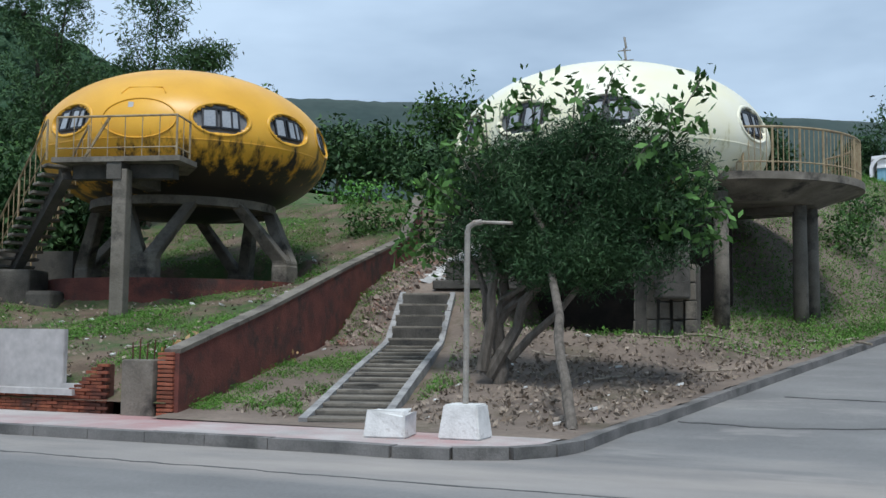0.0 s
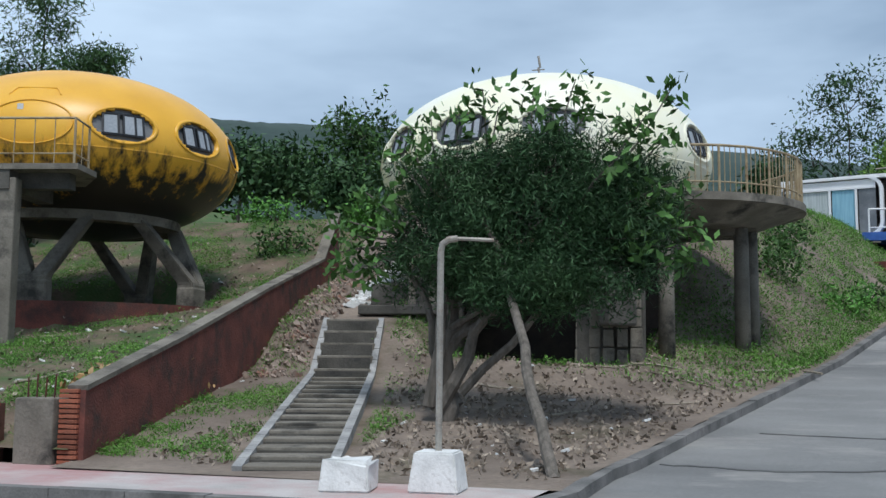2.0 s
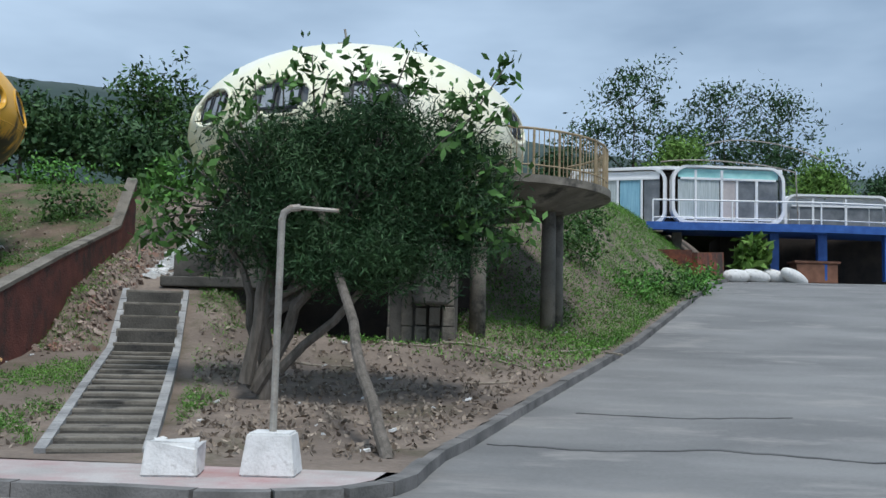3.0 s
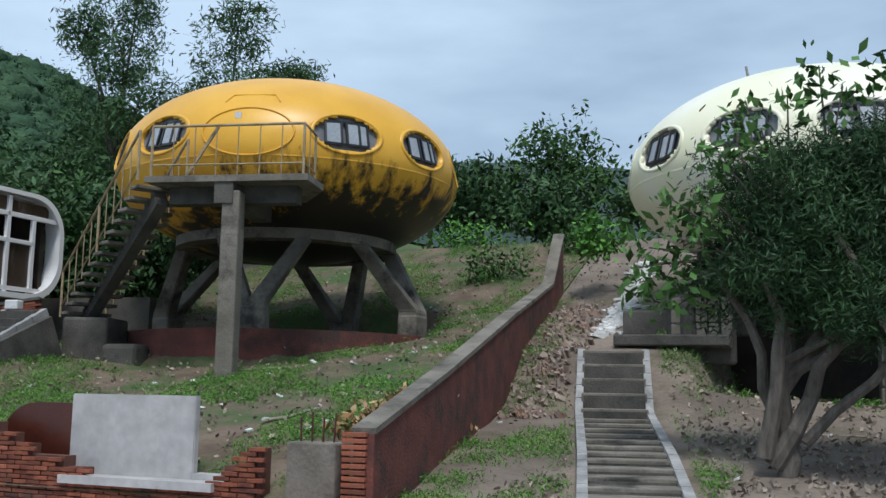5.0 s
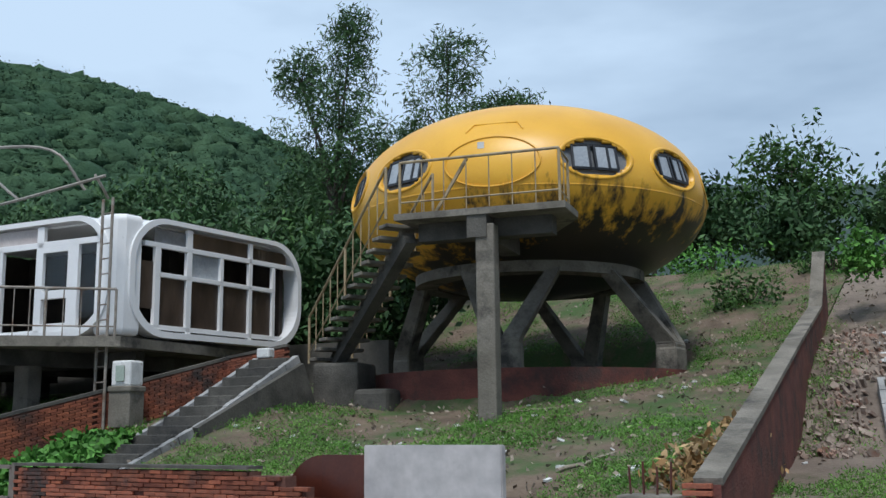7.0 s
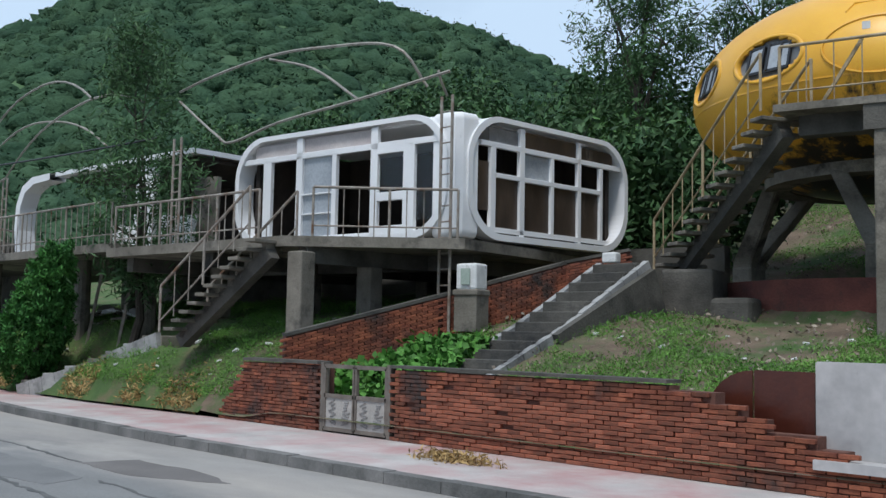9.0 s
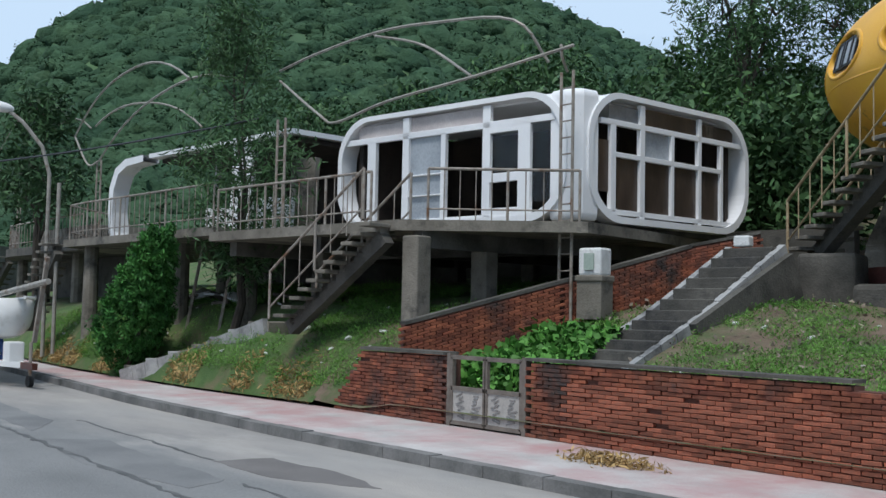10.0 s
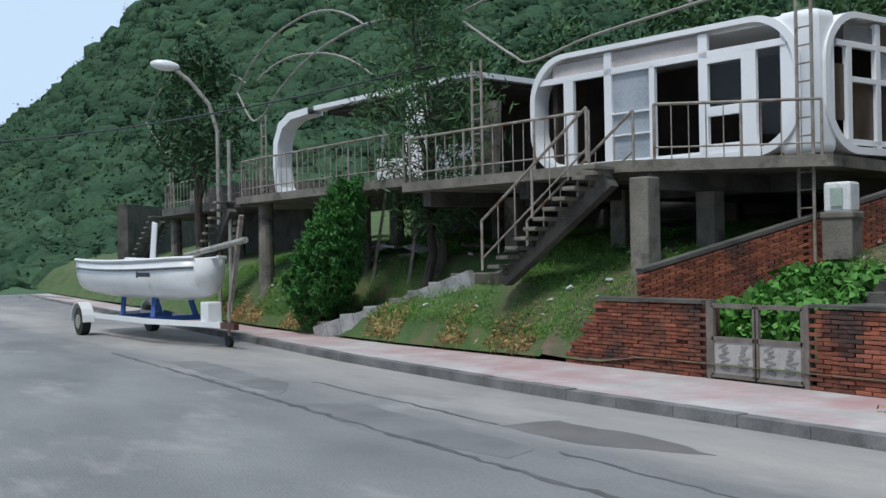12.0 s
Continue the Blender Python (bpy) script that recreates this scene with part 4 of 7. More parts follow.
def facade(h, m, length, z0, z1, mulls, transoms, panes, r=0.95, frame_mat=None, wide=0.13):
    fm = frame_mat or M_WHITE
    bm = bmesh.new()
    ring_front(bm, m, rounded(0, length, z0, z1, r, 12), rounded(wide, length - wide, z0 + wide, z1 - wide * 0.8, r - wide * 0.4, 12), -0.16, 0.3)
    fr = smooth(part("front_frame", bm, fm, h, "rounded white moulded frame"))
    fr.data.shade_flat()
    for a, w, lo, hi in mulls:
        bm = bmesh.new()
        box(bm, (a, -0.06, (lo + hi) / 2), (w, 0.1, hi - lo), m=m, bevel=0.008)
        part("mullion", bm, fm, h)
    for a, b, z, w in transoms:
        bm = bmesh.new()
        box(bm, ((a + b) / 2, -0.065, z), (b - a, 0.09, w), m=m, bevel=0.008)
        part("transom", bm, fm, h)
    for a, b, lo, hi, pm in panes:
        bm = bmesh.new()
        box(bm, ((a + b) / 2, -0.035, (lo + hi) / 2), (b - a, 0.012, hi - lo), m=m)
        pn = part("pane", bm, pm, h)
        if pm is M_GLASS:
            pn.visible_shadow = False


VZ0, VZ1 = 3.5, 6.04
vf = frame_of((-27.2, 13.84, 0), 188) @ Matrix.Diagonal((1, -1, 1, 1))        # front: runs to the west
vs_m = frame_of((-27.05, 14.0, 0), 90.5)      # side: runs up the hill
venturo = thing("box_house", (-30, 16.5, 3.4), "white box house with rounded window fronts and broken panes", "house")
FL, SL = 6.36, 5.25
facade(venturo, vf, FL, VZ0, VZ1,
       [(1.04, 0.3, 3.62, 5.48), (2.0, 0.2, 3.6, 5.9), (3.17, 0.13, 3.62, 5.48), (4.26, 0.19, 3.6, 5.9), (5.31, 0.26, 3.62, 5.46)],
       [(0.28, 6.2, 5.5, 0.13), (1.18, 1.92, 4.42, 0.18), (1.18, 1.92, 5.38, 0.12), (1.18, 1.92, 3.74, 0.14), (0.6, 5.9, 3.64, 0.09), (3.22, 4.18, 4.62, 0.035), (3.22, 4.18, 4.18, 0.03)],
       [(2.1, 4.16, 5.55, 5.88, M_PANEL), (4.36, 5.8, 5.55, 5.85, M_PANEL), (3.22, 4.18, 3.68, 5.44, M_GREYGLASS), (1.2, 1.9, 4.5, 5.34, M_GLASS), (0.3, 0.9, 3.9, 5.42, M_GLASS)])
facade(venturo, vs_m, SL, VZ0, VZ1,
       [(0.77, 0.15, 3.7, 5.46), (1.65, 0.15, 3.62, 5.9), (2.62, 0.1, 3.7, 5.44), (3.54, 0.11, 3.62, 5.88), (4.32, 0.1, 3.75, 5.4)],
       [(0.4, 5.05, 5.46, 0.11), (0.8, 4.35, 4.84, 0.1), (0.55, 4.95, 3.72, 0.1), (0.7, 4.8, 3.6, 0.06)],
       [(0.84, 1.58, 3.76, 4.8, M_BROWNPANE), (1.72, 2.57, 3.76, 4.8, M_BROWNPANE), (2.67, 3.49, 3.76, 4.8, M_BROWNPANE), (3.6, 4.27, 3.76, 4.8, M_BROWNPANE), (1.72, 2.57, 4.9, 5.4, M_GREYGLASS), (0.35, 0.7, 4.1, 5.1, M_BROWNPANE), (0.7, 1.58, 5.52, 5.82, M_GREYPANE), (1.72, 3.49, 5.52, 5.86, M_BROWNPANE), (3.6, 4.8, 5.52, 5.8, M_BROWNPANE)])
# white corner panel between the two fronts, rounded at top and bottom
bm = bmesh.new()
n = 9
prof = [(0.16 * (1 - math.sin(radians(90 * k / n))), VZ0 + 0.16 - 0.16 * math.cos(radians(90 * k / n))) for k in range(n + 1)]
prof = prof + [(d, VZ0 + VZ1 - 0.03 - z) for d, z in reversed(prof)]
loops = []
for d, z in prof:
    loops.append([bm.verts.new((x + d * 0.6 * sx, y + d * 0.6 * sy, z)) for x, y, sx, sy in ((-27.6, 13.7, 0, 1), (-27.24, 13.72, -0.3, 1), (-27.05, 13.78, -1, 1), (-26.95, 13.92, -1, 0.3), (-26.93, 14.3, -1, 0), (-27.25, 14.35, 0, 0), (-27.6, 14.0, 0, 0))])
for p, q in zip(loops, loops[1:]):
    for i in range(7):
        bm.faces.new((p[i], p[(i + 1) % 7], q[(i + 1) % 7], q[i]))
bm.faces.new(loops[0])
bm.faces.new(loops[-1])
part("corner_post", bm, M_WHITE, venturo)
A = vf @ Vector((0.15, 0.1, 0))
B = vf @ Vector((FL - 0.5, 0.1, 0))
C = vs_m @ Vector((SL - 0.45, 0.1, 0))
D = B + (C - A)
poly = [(p.x, p.y) for p in (A + Vector((0.1, 0.1, 0)), B, D, C)]
bm = bmesh.new()
slab(bm, poly, VZ1 - 0.14, VZ1 - 0.02)
part("roof", bm, M_WHITE, venturo)
bm = bmesh.new()
slab(bm, poly, VZ0 - 0.1, VZ0 + 0.1)
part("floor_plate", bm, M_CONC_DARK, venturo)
# inner walls get a near-black colour in place of room shade
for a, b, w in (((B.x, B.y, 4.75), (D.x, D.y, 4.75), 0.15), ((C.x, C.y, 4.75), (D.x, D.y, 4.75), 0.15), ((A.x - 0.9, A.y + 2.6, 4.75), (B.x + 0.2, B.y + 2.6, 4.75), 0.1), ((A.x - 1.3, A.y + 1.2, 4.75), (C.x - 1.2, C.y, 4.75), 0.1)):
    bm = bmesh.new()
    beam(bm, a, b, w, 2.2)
    part("inner_wall", bm, M_DARK, venturo, "stripped interior wall painted dark as shade")

# concrete deck with columns under the box house
deck = thing("house_deck", (-30, 13, 1.5), "mouldy concrete deck on square columns below the box house", "deck")
bm = bmesh.new()
slab(bm, [(-26.35, 13.4), (-28.75, 10.95), (-34.9, 10.35), (-36.2, 18.5), (-28.0, 20.0), (-26.9, 16)], 3.2, 3.4)
part("deck_slab", bm, M_CONCRETE, deck)
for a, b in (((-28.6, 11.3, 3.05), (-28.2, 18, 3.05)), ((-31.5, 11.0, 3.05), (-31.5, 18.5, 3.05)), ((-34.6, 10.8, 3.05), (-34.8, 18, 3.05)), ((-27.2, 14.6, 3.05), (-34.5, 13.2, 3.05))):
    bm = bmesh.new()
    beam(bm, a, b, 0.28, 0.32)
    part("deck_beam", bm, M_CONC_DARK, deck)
for x, y in ((-28.5, 11.2), (-28.6, 12.95), (-31.5, 13.6), (-34.3, 13.0), (-28.4, 17.2), (-31.8, 17.4)):
    bm = bmesh.new()
    g = land(x, y) - 0.2
    box(bm, (x, y, (g + 3.1) / 2), (0.38, 0.38, 3.1 - g), 10, bevel=0.03)
    part("column", bm, M_CONCRETE, deck)
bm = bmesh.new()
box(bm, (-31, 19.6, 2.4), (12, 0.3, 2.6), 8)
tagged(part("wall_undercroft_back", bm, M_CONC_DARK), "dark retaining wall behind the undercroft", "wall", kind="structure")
V_TOP, V_FOOT = Vector((-28.95, 10.85, 3.4)), Vector((-31.3, 10.35, 1.55))
stair("outdoor_stairs", V_TOP, V_FOOT, 1.0, 11, "mouldy concrete stairs up to the deck of the box house")
for s in (-0.5, 0.5):
    o = Vector((0.1 * s, s, 0))
    railing("stair_railing", [V_TOP + o, V_TOP.lerp(V_FOOT, 0.5) + o, V_FOOT + o], 0.9, M_STEEL, "bent rusty stair railing", 0.5)
railing("deck_railing", [(-26.6, 13.45, 3.4), (-27.5, 12.5, 3.4), (-28.45, 11.4, 3.4)], 0.95, M_STEEL, "bent rusty railing on the deck edge", 0.3)
railing("deck_railing", [(-29.6, 10.95, 3.4), (-31, 10.85, 3.4), (-33, 10.65, 3.4), (-34.8, 10.5, 3.4)], 0.95, M_STEEL, "rusty railing along the deck", 0.3)


def ladder(name, base, top, width, label):
    ld = thing(name, base, label, "ladder")
    base, top = Vector(base), Vector(top)
    for s in (-1, 1):
        bm = bmesh.new()
        tube(bm, base + Vector((s * width / 2, 0, 0)), top + Vector((s * width / 2, 0, 0)), 0.03)
        part("rail", bm, M_STEEL, ld)
    n = int((top - base).length / 0.3)
    for i in range(1, n):
        p = base.lerp(top, i / n)
        bm = bmesh.new()
        tube(bm, p - Vector((width / 2, 0, 0)), p + Vector((width / 2, 0, 0)), 0.015)
        part("rung", bm, M_STEEL, ld)
    return ld


ladder("mast_ladder", (-26.85, 13.35, 1.6), (-26.85, 13.35, 6.2), 0.3, "rusty twin-pole ladder mast at the house corner")
ladder("mast_ladder", (-33.0, 11.0, 3.4), (-33.0, 11.0, 5.8), 0.32, "rusty ladder mast between the box houses")


def bend(pts, n=5):
    """A smooth curve through the points."""
    p = [Vector(a) for a in pts]
    if len(p) < 3:
        return p
    p = [p[0] * 2 - p[1]] + p + [p[-1] * 2 - p[-2]]
    out = []
    for a, b, c, d in zip(p, p[1:], p[2:], p[3:]):
        for i in range(n):
            t = i / n
            out.append(0.5 * (2 * b + (c - a) * t + (2 * a - 5 * b + 4 * c - d) * t * t + (3 * b - a - 3 * c + d) * t ** 3))
    return out + [p[-2]]


def awning(name, pts_list, label, base):
    aw = thing(name, base, label, "awning frame")
    for pts in pts_list:
        bm = bmesh.new()
        pipe(bm, pts if len(pts) > 10 else bend(pts), 0.03, 6)
        part("hoop", bm, M_GREYPOLE, aw)
    return aw


def arc(p, q, rise, n=14, skew=0.0):
    p, q = Vector(p), Vector(q)
    return [p.lerp(q, i / n) + Vector((0, 0, rise * (1 - abs(2 * i / n - 1) ** 2.4))) for i in range(n + 1)]


awning("awning_frame", [[(-26.85, 13.35, 6.2), (-26.75, 13.1, 6.4), (-26.3, 12.6, 6.45)], [(-26.0, 12.6, 6.4), (-27.96, 12.1, 6.1), (-30.56, 12.0, 5.98), (-32.4, 12.0, 5.78), (-33.1, 12.0, 6.04), (-34.8, 12.0, 7.06)],
                        [(-34.8, 12.0, 7.3), (-33.28, 12.0, 7.43), (-31.0, 12.0, 7.48), (-29.04, 12.0, 7.3), (-27.0, 12.1, 6.95), (-26.6, 12.6, 6.2)], [(-31.6, 12.4, 7.6), (-29.94, 12.4, 7.09), (-28.45, 12.4, 6.22)]], "bent bare steel awning frame over the roof", (-26.85, 13.35, 3.4))

# ---- the wrecked neighbour house and its deck ----
deck2 = thing("house_deck", (-39, 13, 1.5), "stained concrete deck of the wrecked neighbour house", "deck")
bm = bmesh.new()
slab(bm, [(-35.0, 10.5), (-43.5, 10.2), (-45.8, 12.5), (-45, 18), (-36.2, 18)], 3.35, 3.55)
part("deck_slab", bm, M_CONCRETE, deck2)
for x, y in ((-42.6, 10.7), (-38.6, 11.5), (-36.0, 12.0), (-41, 14), (-37.5, 15)):
    bm = bmesh.new()
    g = land(x, y) - 0.3
    tube(bm, (x, y, g), (x, y, 3.36), 0.22, 0.2, 12)
    part("column", bm, M_CONCRETE, deck2)
bm = bmesh.new()
box(bm, (-40, 17.5, 2.6), (11, 0.3, 2.4), 0)
tagged(part("wall_undercroft_far", bm, M_CONC_DARK), "dark wall behind the far undercroft", "wall", kind="structure")
wreck = thing("wrecked_house", (-40.5, 13, 3.55), "wrecked white box house with torn roof and open front", "house")
bm = bmesh.new()
fr2 = pose(-45.3, 12.3, 0, 0, 0, 8)
outer, inner = [], []
arc_o = [(0.5, 3.6), (0.12, 3.9), (0.0, 4.6), (0.05, 5.4), (0.35, 5.95), (0.9, 6.2), (1.9, 6.25)]
arc_i = [(0.72, 3.6), (0.36, 3.98), (0.24, 4.6), (0.29, 5.3), (0.52, 5.75), (1.0, 5.98), (1.9, 6.05)]
for y0, y1 in ((-0.1, 0.45),):
    L = [[bm.verts.new(fr2 @ Vector((x, y, z))) for x, z in pts] for pts, y in ((arc_o, y0), (arc_i, y0), (arc_i, y1), (arc_o, y1))]
    for k in range(4):
        for i in range(len(arc_o) - 1):
            bm.faces.new((L[k][i], L[k][i + 1], L[(k + 1) % 4][i + 1], L[(k + 1) % 4][i]))
part("arch", bm, M_WHITE, wreck, "white moulded arch at the open end")
bm = bmesh.new()
slab(bm, [(-43.3, 12.6), (-36.2, 13.2), (-36.6, 17.6), (-44, 17)], 6.15, 6.28)
part("roof", bm, M_WHITE, wreck)
# ceiling and back wall carry the shade of the open room in their colour
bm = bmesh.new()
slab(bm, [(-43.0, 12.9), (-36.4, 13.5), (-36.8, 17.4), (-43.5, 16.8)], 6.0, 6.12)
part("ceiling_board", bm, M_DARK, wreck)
for x, y, w, lo, hi, mt in ((-38.6, 13.2, 0.9, 3.55, 6.1, M_WHITE), (-37.2, 13.4, 1.4, 3.55, 4.6, M_WHITE), (-40.2, 13.4, 1.3, 3.55, 4.5, M_LIMEWASH), (-36.5, 13.8, 1.0, 3.55, 5.6, M_CONCRETE), (-41.6, 14.0, 0.12, 3.55, 6.1, M_FRAME)):
    bm = bmesh.new()
    box(bm, (x, y, (lo + hi) / 2), (w, 0.14, hi - lo), 6, ry=3)
    part("panel", bm, mt, wreck)
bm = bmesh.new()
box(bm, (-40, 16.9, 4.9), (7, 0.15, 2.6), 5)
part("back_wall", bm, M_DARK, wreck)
railing("deck_railing", [(-35.2, 10.6, 3.55), (-37.5, 10.5, 3.55), (-40, 10.4, 3.55), (-42, 10.3, 3.55), (-43.4, 10.35, 3.55), (-45.5, 12.4, 3.55)], 1.0, M_STEEL, "rusty leaning railing along the far deck", 0.28)
ladder("mast_ladder", (-44.6, 11.6, 3.55), (-44.6, 11.6, 6.1), 0.32, "rusty ladder mast at the wrecked house")
awning("awning_frame", [arc((-44.6, 11.6, 6.1), (-36.0, 11.6, 7.2), 0.9), arc((-45.6, 11.2, 6.9), (-37.5, 11.0, 7.4), 1.1), [(-44.6, 11.6, 6.1), (-45.0, 11.4, 6.0), (-45.6, 11.2, 6.9)], arc((-45, 11.6, 7.2), (-39.5, 12.4, 6.6), 0.7)],
       "bent bare awning hoops over the wrecked house", (-44.6, 11.6, 3.55))
stair("outdoor_stairs", (-43.6, 10.1, 3.55), (-45.3, 9.9, 1.2), 1.0, 11, "dark concrete stairs to the far deck")
random.seed(12)
for i in range(9):
    bm = bmesh.new()
    x, y = random.uniform(-41, -35.5), random.uniform(11.8, 13.5)
    box(bm, (x, y, land(x, y) + 0.14), (random.uniform(0.5, 1.3), 0.4, 0.05), random.uniform(0, 180), random.uniform(-20, 20), random.uniform(-15, 15))
    solid("broken_board", bm, M_LIMEWASH if i % 2 else M_CONCRETE, "broken pale board lying under the deck", "debris", group="debris under the deck")
for i, (x, y) in enumerate(((-38.9, 11.2), (-37.9, 11.4), (-36.6, 11.6), (-40.3, 11.3))):
    bm = bmesh.new()
    g = land(x, y)
    beam(bm, (x - 0.1, y, g - 0.1), (x + 0.12, y + 0.3, 3.4), 0.07, 0.07)
    solid("prop", bm, M_STEEL, "thin leaning timber prop under the deck", "prop", group="props under the deck")

# ---- third, ruined deck far along ----
deck3 = thing("ruined_deck", (-60, 15, 0.8), "ruined grey concrete deck with dark masonry below", "deck")
bm = bmesh.new()
slab(bm, [(-48.5, 12.5), (-57, 12.8), (-61.5, 14.5), (-61, 20), (-49, 19)], 3.55, 3.85)
part("deck_slab", bm, M_CONC_DARK, deck3)
bm = bmesh.new()
slab(bm, [(-49, 13.2), (-55.5, 13.4), (-58.5, 14.8), (-58, 18), (-49.5, 18)], 3.85, 4.5)
part("fallen_roof", bm, M_CONCRETE, deck3)
for x, y in ((-59.5, 14.3), (-54.5, 13.5), (-51, 13.5)):
    bm = bmesh.new()
    tube(bm, (x, y, land(x, y) - 0.4), (x, y, 3.6), 0.25, 0.22, 10)
    part("column", bm, M_CONCRETE, deck3)
bm = bmesh.new()
box(bm, (-54, 15.6, 2.4), (9, 0.4, 2.6), 0)
part("masonry", bm, M_CONC_DARK, deck3)
railing("deck_railing", [(-48.6, 12.7, 3.85), (-53, 12.75, 3.85), (-57, 12.95, 3.85), (-61.3, 14.6, 3.85)], 0.95, M_STEEL, "rusty railing on the ruined deck", 0.4)
stair("outdoor_stairs", (-61, 14.2, 3.85), (-62.8, 13.6, 1.3), 1.2, 11, "dark concrete stairs to the ruined deck")
ladder("mast_ladder", (-57.5, 13.4, 3.85), (-57.5, 13.4, 6.4), 0.35, "rusty ladder mast on the ruined deck")
awning("awning_frame", [arc((-57.5, 13.4, 6.4), (-49, 13, 7.8), 1.2), arc((-58.8, 12.8, 7.6), (-50, 12.6, 8.2), 1.2), [(-58.8, 12.8, 7.6), (-57.8, 13.2, 6.3), (-57.2, 13.4, 6.3), (-56.4, 13.6, 6.9)]],
       "bent bare awning hoops over the ruined deck", (-57.5, 13.4, 3.85))
bm = bmesh.new()
beam(bm, (-66, 14, 2.8), (-85, 26, 3.4), 0.5, 3.4)
tagged(part("wall_far", bm, M_CONC_DARK), "dark far retaining wall above the road", "wall", kind="structure")

# ---- front brick wall ----
WY = 9.9
wall = tagged(new("wall_brick"), "red brick garden wall with dark stains and a broken stepped end", "wall", kind="structure")


def wall_top(x):
    """Height of the brickwork: full, then stepped down where it is broken."""
    if x < -28.3:
        return table(x, [(-29.0, 0.2), (-28.75, 0.5), (-28.3, 1.0)])
    if x < -19.35:
        return 1.07
    if x < -15.6:
        return max(0.3, 1.02 - 0.13 * math.floor((x + 19.35) / 0.42))
    return min(0.86, 0.3 + 0.105 * math.floor((x + 15.6) / 0.14)) if x > -15.6 else 0.3


GATE = (-26.0, -24.35)
brick = bmesh.new()
box(brick, (0, 0, 0), (0.218, 0.06, 0.049), bevel=0.006)
brick_me = bpy.data.meshes.new("brick")
brick.to_mesh(brick_me)
brick.free()
brick_me.materials.append(M_BRICK)
unit = np.array([v.co for v in brick_me.vertices])
unit_faces = [tuple(p.vertices) for p in brick_me.polygons]
random.seed(21)
segs = []
x = -29.0
while x < -14.75:
    if not GATE[0] - 0.05 < x + 0.12 < GATE[1] + 0.05:
        segs.append((x, min(x + 0.3, -14.7)))
    x += 0.3
bm = bmesh.new()
for a, b in segs:
    t = wall_top((a + b) / 2) - 0.03
    box(bm, ((a + b) / 2, WY + 0.14, t / 2 - 0.1), (b - a, 0.2, t + 0.2))
part("mortar", bm, M_MORTAR, wall)
rest_v, rest_f, count = [], [], 0
course = 0.058
for k in range(19):
    z = 0.03 + k * course
    x = -29.0 + (0.12 if k % 2 else 0.0)
    while x < -14.7:
        if z + 0.02 < wall_top(x) and not GATE[0] - 0.12 < x < GATE[1] + 0.12 and random.random() > 0.012:
            m = pose(x + random.uniform(-0.008, 0.008), WY + 0.02 + random.uniform(-0.012, 0.012), z + random.uniform(-0.004, 0.004), random.uniform(-2, 2), random.uniform(-1.2, 1.2), random.uniform(-1.5, 1.5))
            if -23.6 < x < -18.6 and count < 300:
                ob = new("brick", brick_me)
                ob.matrix_basis = m
                ob.parent = wall
                count += 1
            else:
                o = len(rest_v)
                mm = np.array(m)
                rest_v += (unit @ mm[:3, :3].T + mm[:3, 3]).tolist()
                rest_f += [tuple(i + o for i in f) for f in unit_faces]
        x += 0.228
rb = new("brickwork", raw_mesh("brickwork", rest_v, rest_f, M_BRICK))
rb.parent = wall
tagged(rb, kind="stuff")
bm = bmesh.new()
beam(bm, (-28.3, WY + 0.12, 1.095), (-26.1, WY + 0.12, 1.095), 0.32, 0.05)
beam(bm, (-24.3, WY + 0.12, 1.09), (-19.4, WY + 0.12, 1.09), 0.3, 0.04)
part("coping", bm, M_CONC_DARK, wall)
bm = bmesh.new()
beam(bm, (-17.6, WY + 0.1, 0.33), (-15.3, WY + 0.1, 0.33), 0.34, 0.1)
part("sill", bm, M_RENDER_WALL, wall, "pale rendered ledge on the low wall")
bm = bmesh.new()
box(bm, (-14.0, WY + 0.12, 0.44), (0.62, 0.36, 0.9), bevel=0.02)
part("pillar", bm, M_CONCRETE, wall, "stained grey concrete pillar with broken top")
for i in range(4):
    bm = bmesh.new()
    tube(bm, (-14.22 + 0.14 * i, WY + 0.1, 0.85), (-14.24 + 0.15 * i, WY + 0.12, 1.16 + 0.05 * (i % 2)), 0.012)
    part("reinforcing_bar", bm, M_RUST, wall)
for k in range(15):
    for j in range(2):
        ob = new("brick", brick_me)
        ob.matrix_basis = pose(-13.5 + 0.0 * j, WY + 0.03 + 0.09 * j, 0.035 + k * 0.068, 0, random.uniform(-1, 1), random.uniform(-4, 4)) @ Matrix.Diagonal((1.35, 1, 1, 1))
        ob.parent = wall

pnl = thing("concrete_panel", (-16.77, 10.2, 0.35), "pale grey rendered panel standing behind the broken wall", "panel")
bm = bmesh.new()
beam(bm, (-17.72, 10.18, 0.87), (-15.82, 10.22, 0.87), 0.1, 1.0)
bmesh.ops.bevel(bm, geom=bm.edges[:], offset=0.012, segments=2, affect="EDGES")
part("sheet", bm, M_RENDER_WALL, pnl)
bm = bmesh.new()
beam(bm, (-17.9, 10.24, 0.3), (-15.2, 10.3, 0.3), 0.22, 0.3)
part("plinth", bm, M_RENDER_WALL, pnl, "low rendered plinth")
bm = bmesh.new()
beam(bm, (-18.55, 10.35, 0.85), (-17.8, 10.3, 0.85), 0.03, 0.8)
solid("rusty_sheet", bm, M_RUST, "dark red glossy rusted metal sheet behind the wall", "metal sheet")
bm = bmesh.new()
n = 10
pl = [(-18.62, 10.42, 0.5)] + [(-18.62 - 0.62 * math.sin(radians(90 * i / n)) , 10.42, 0.62 + 0.62 * math.cos(radians(90 * i / n))) for i in range(n + 1)] + [(-19.24, 10.42, 0.5)]
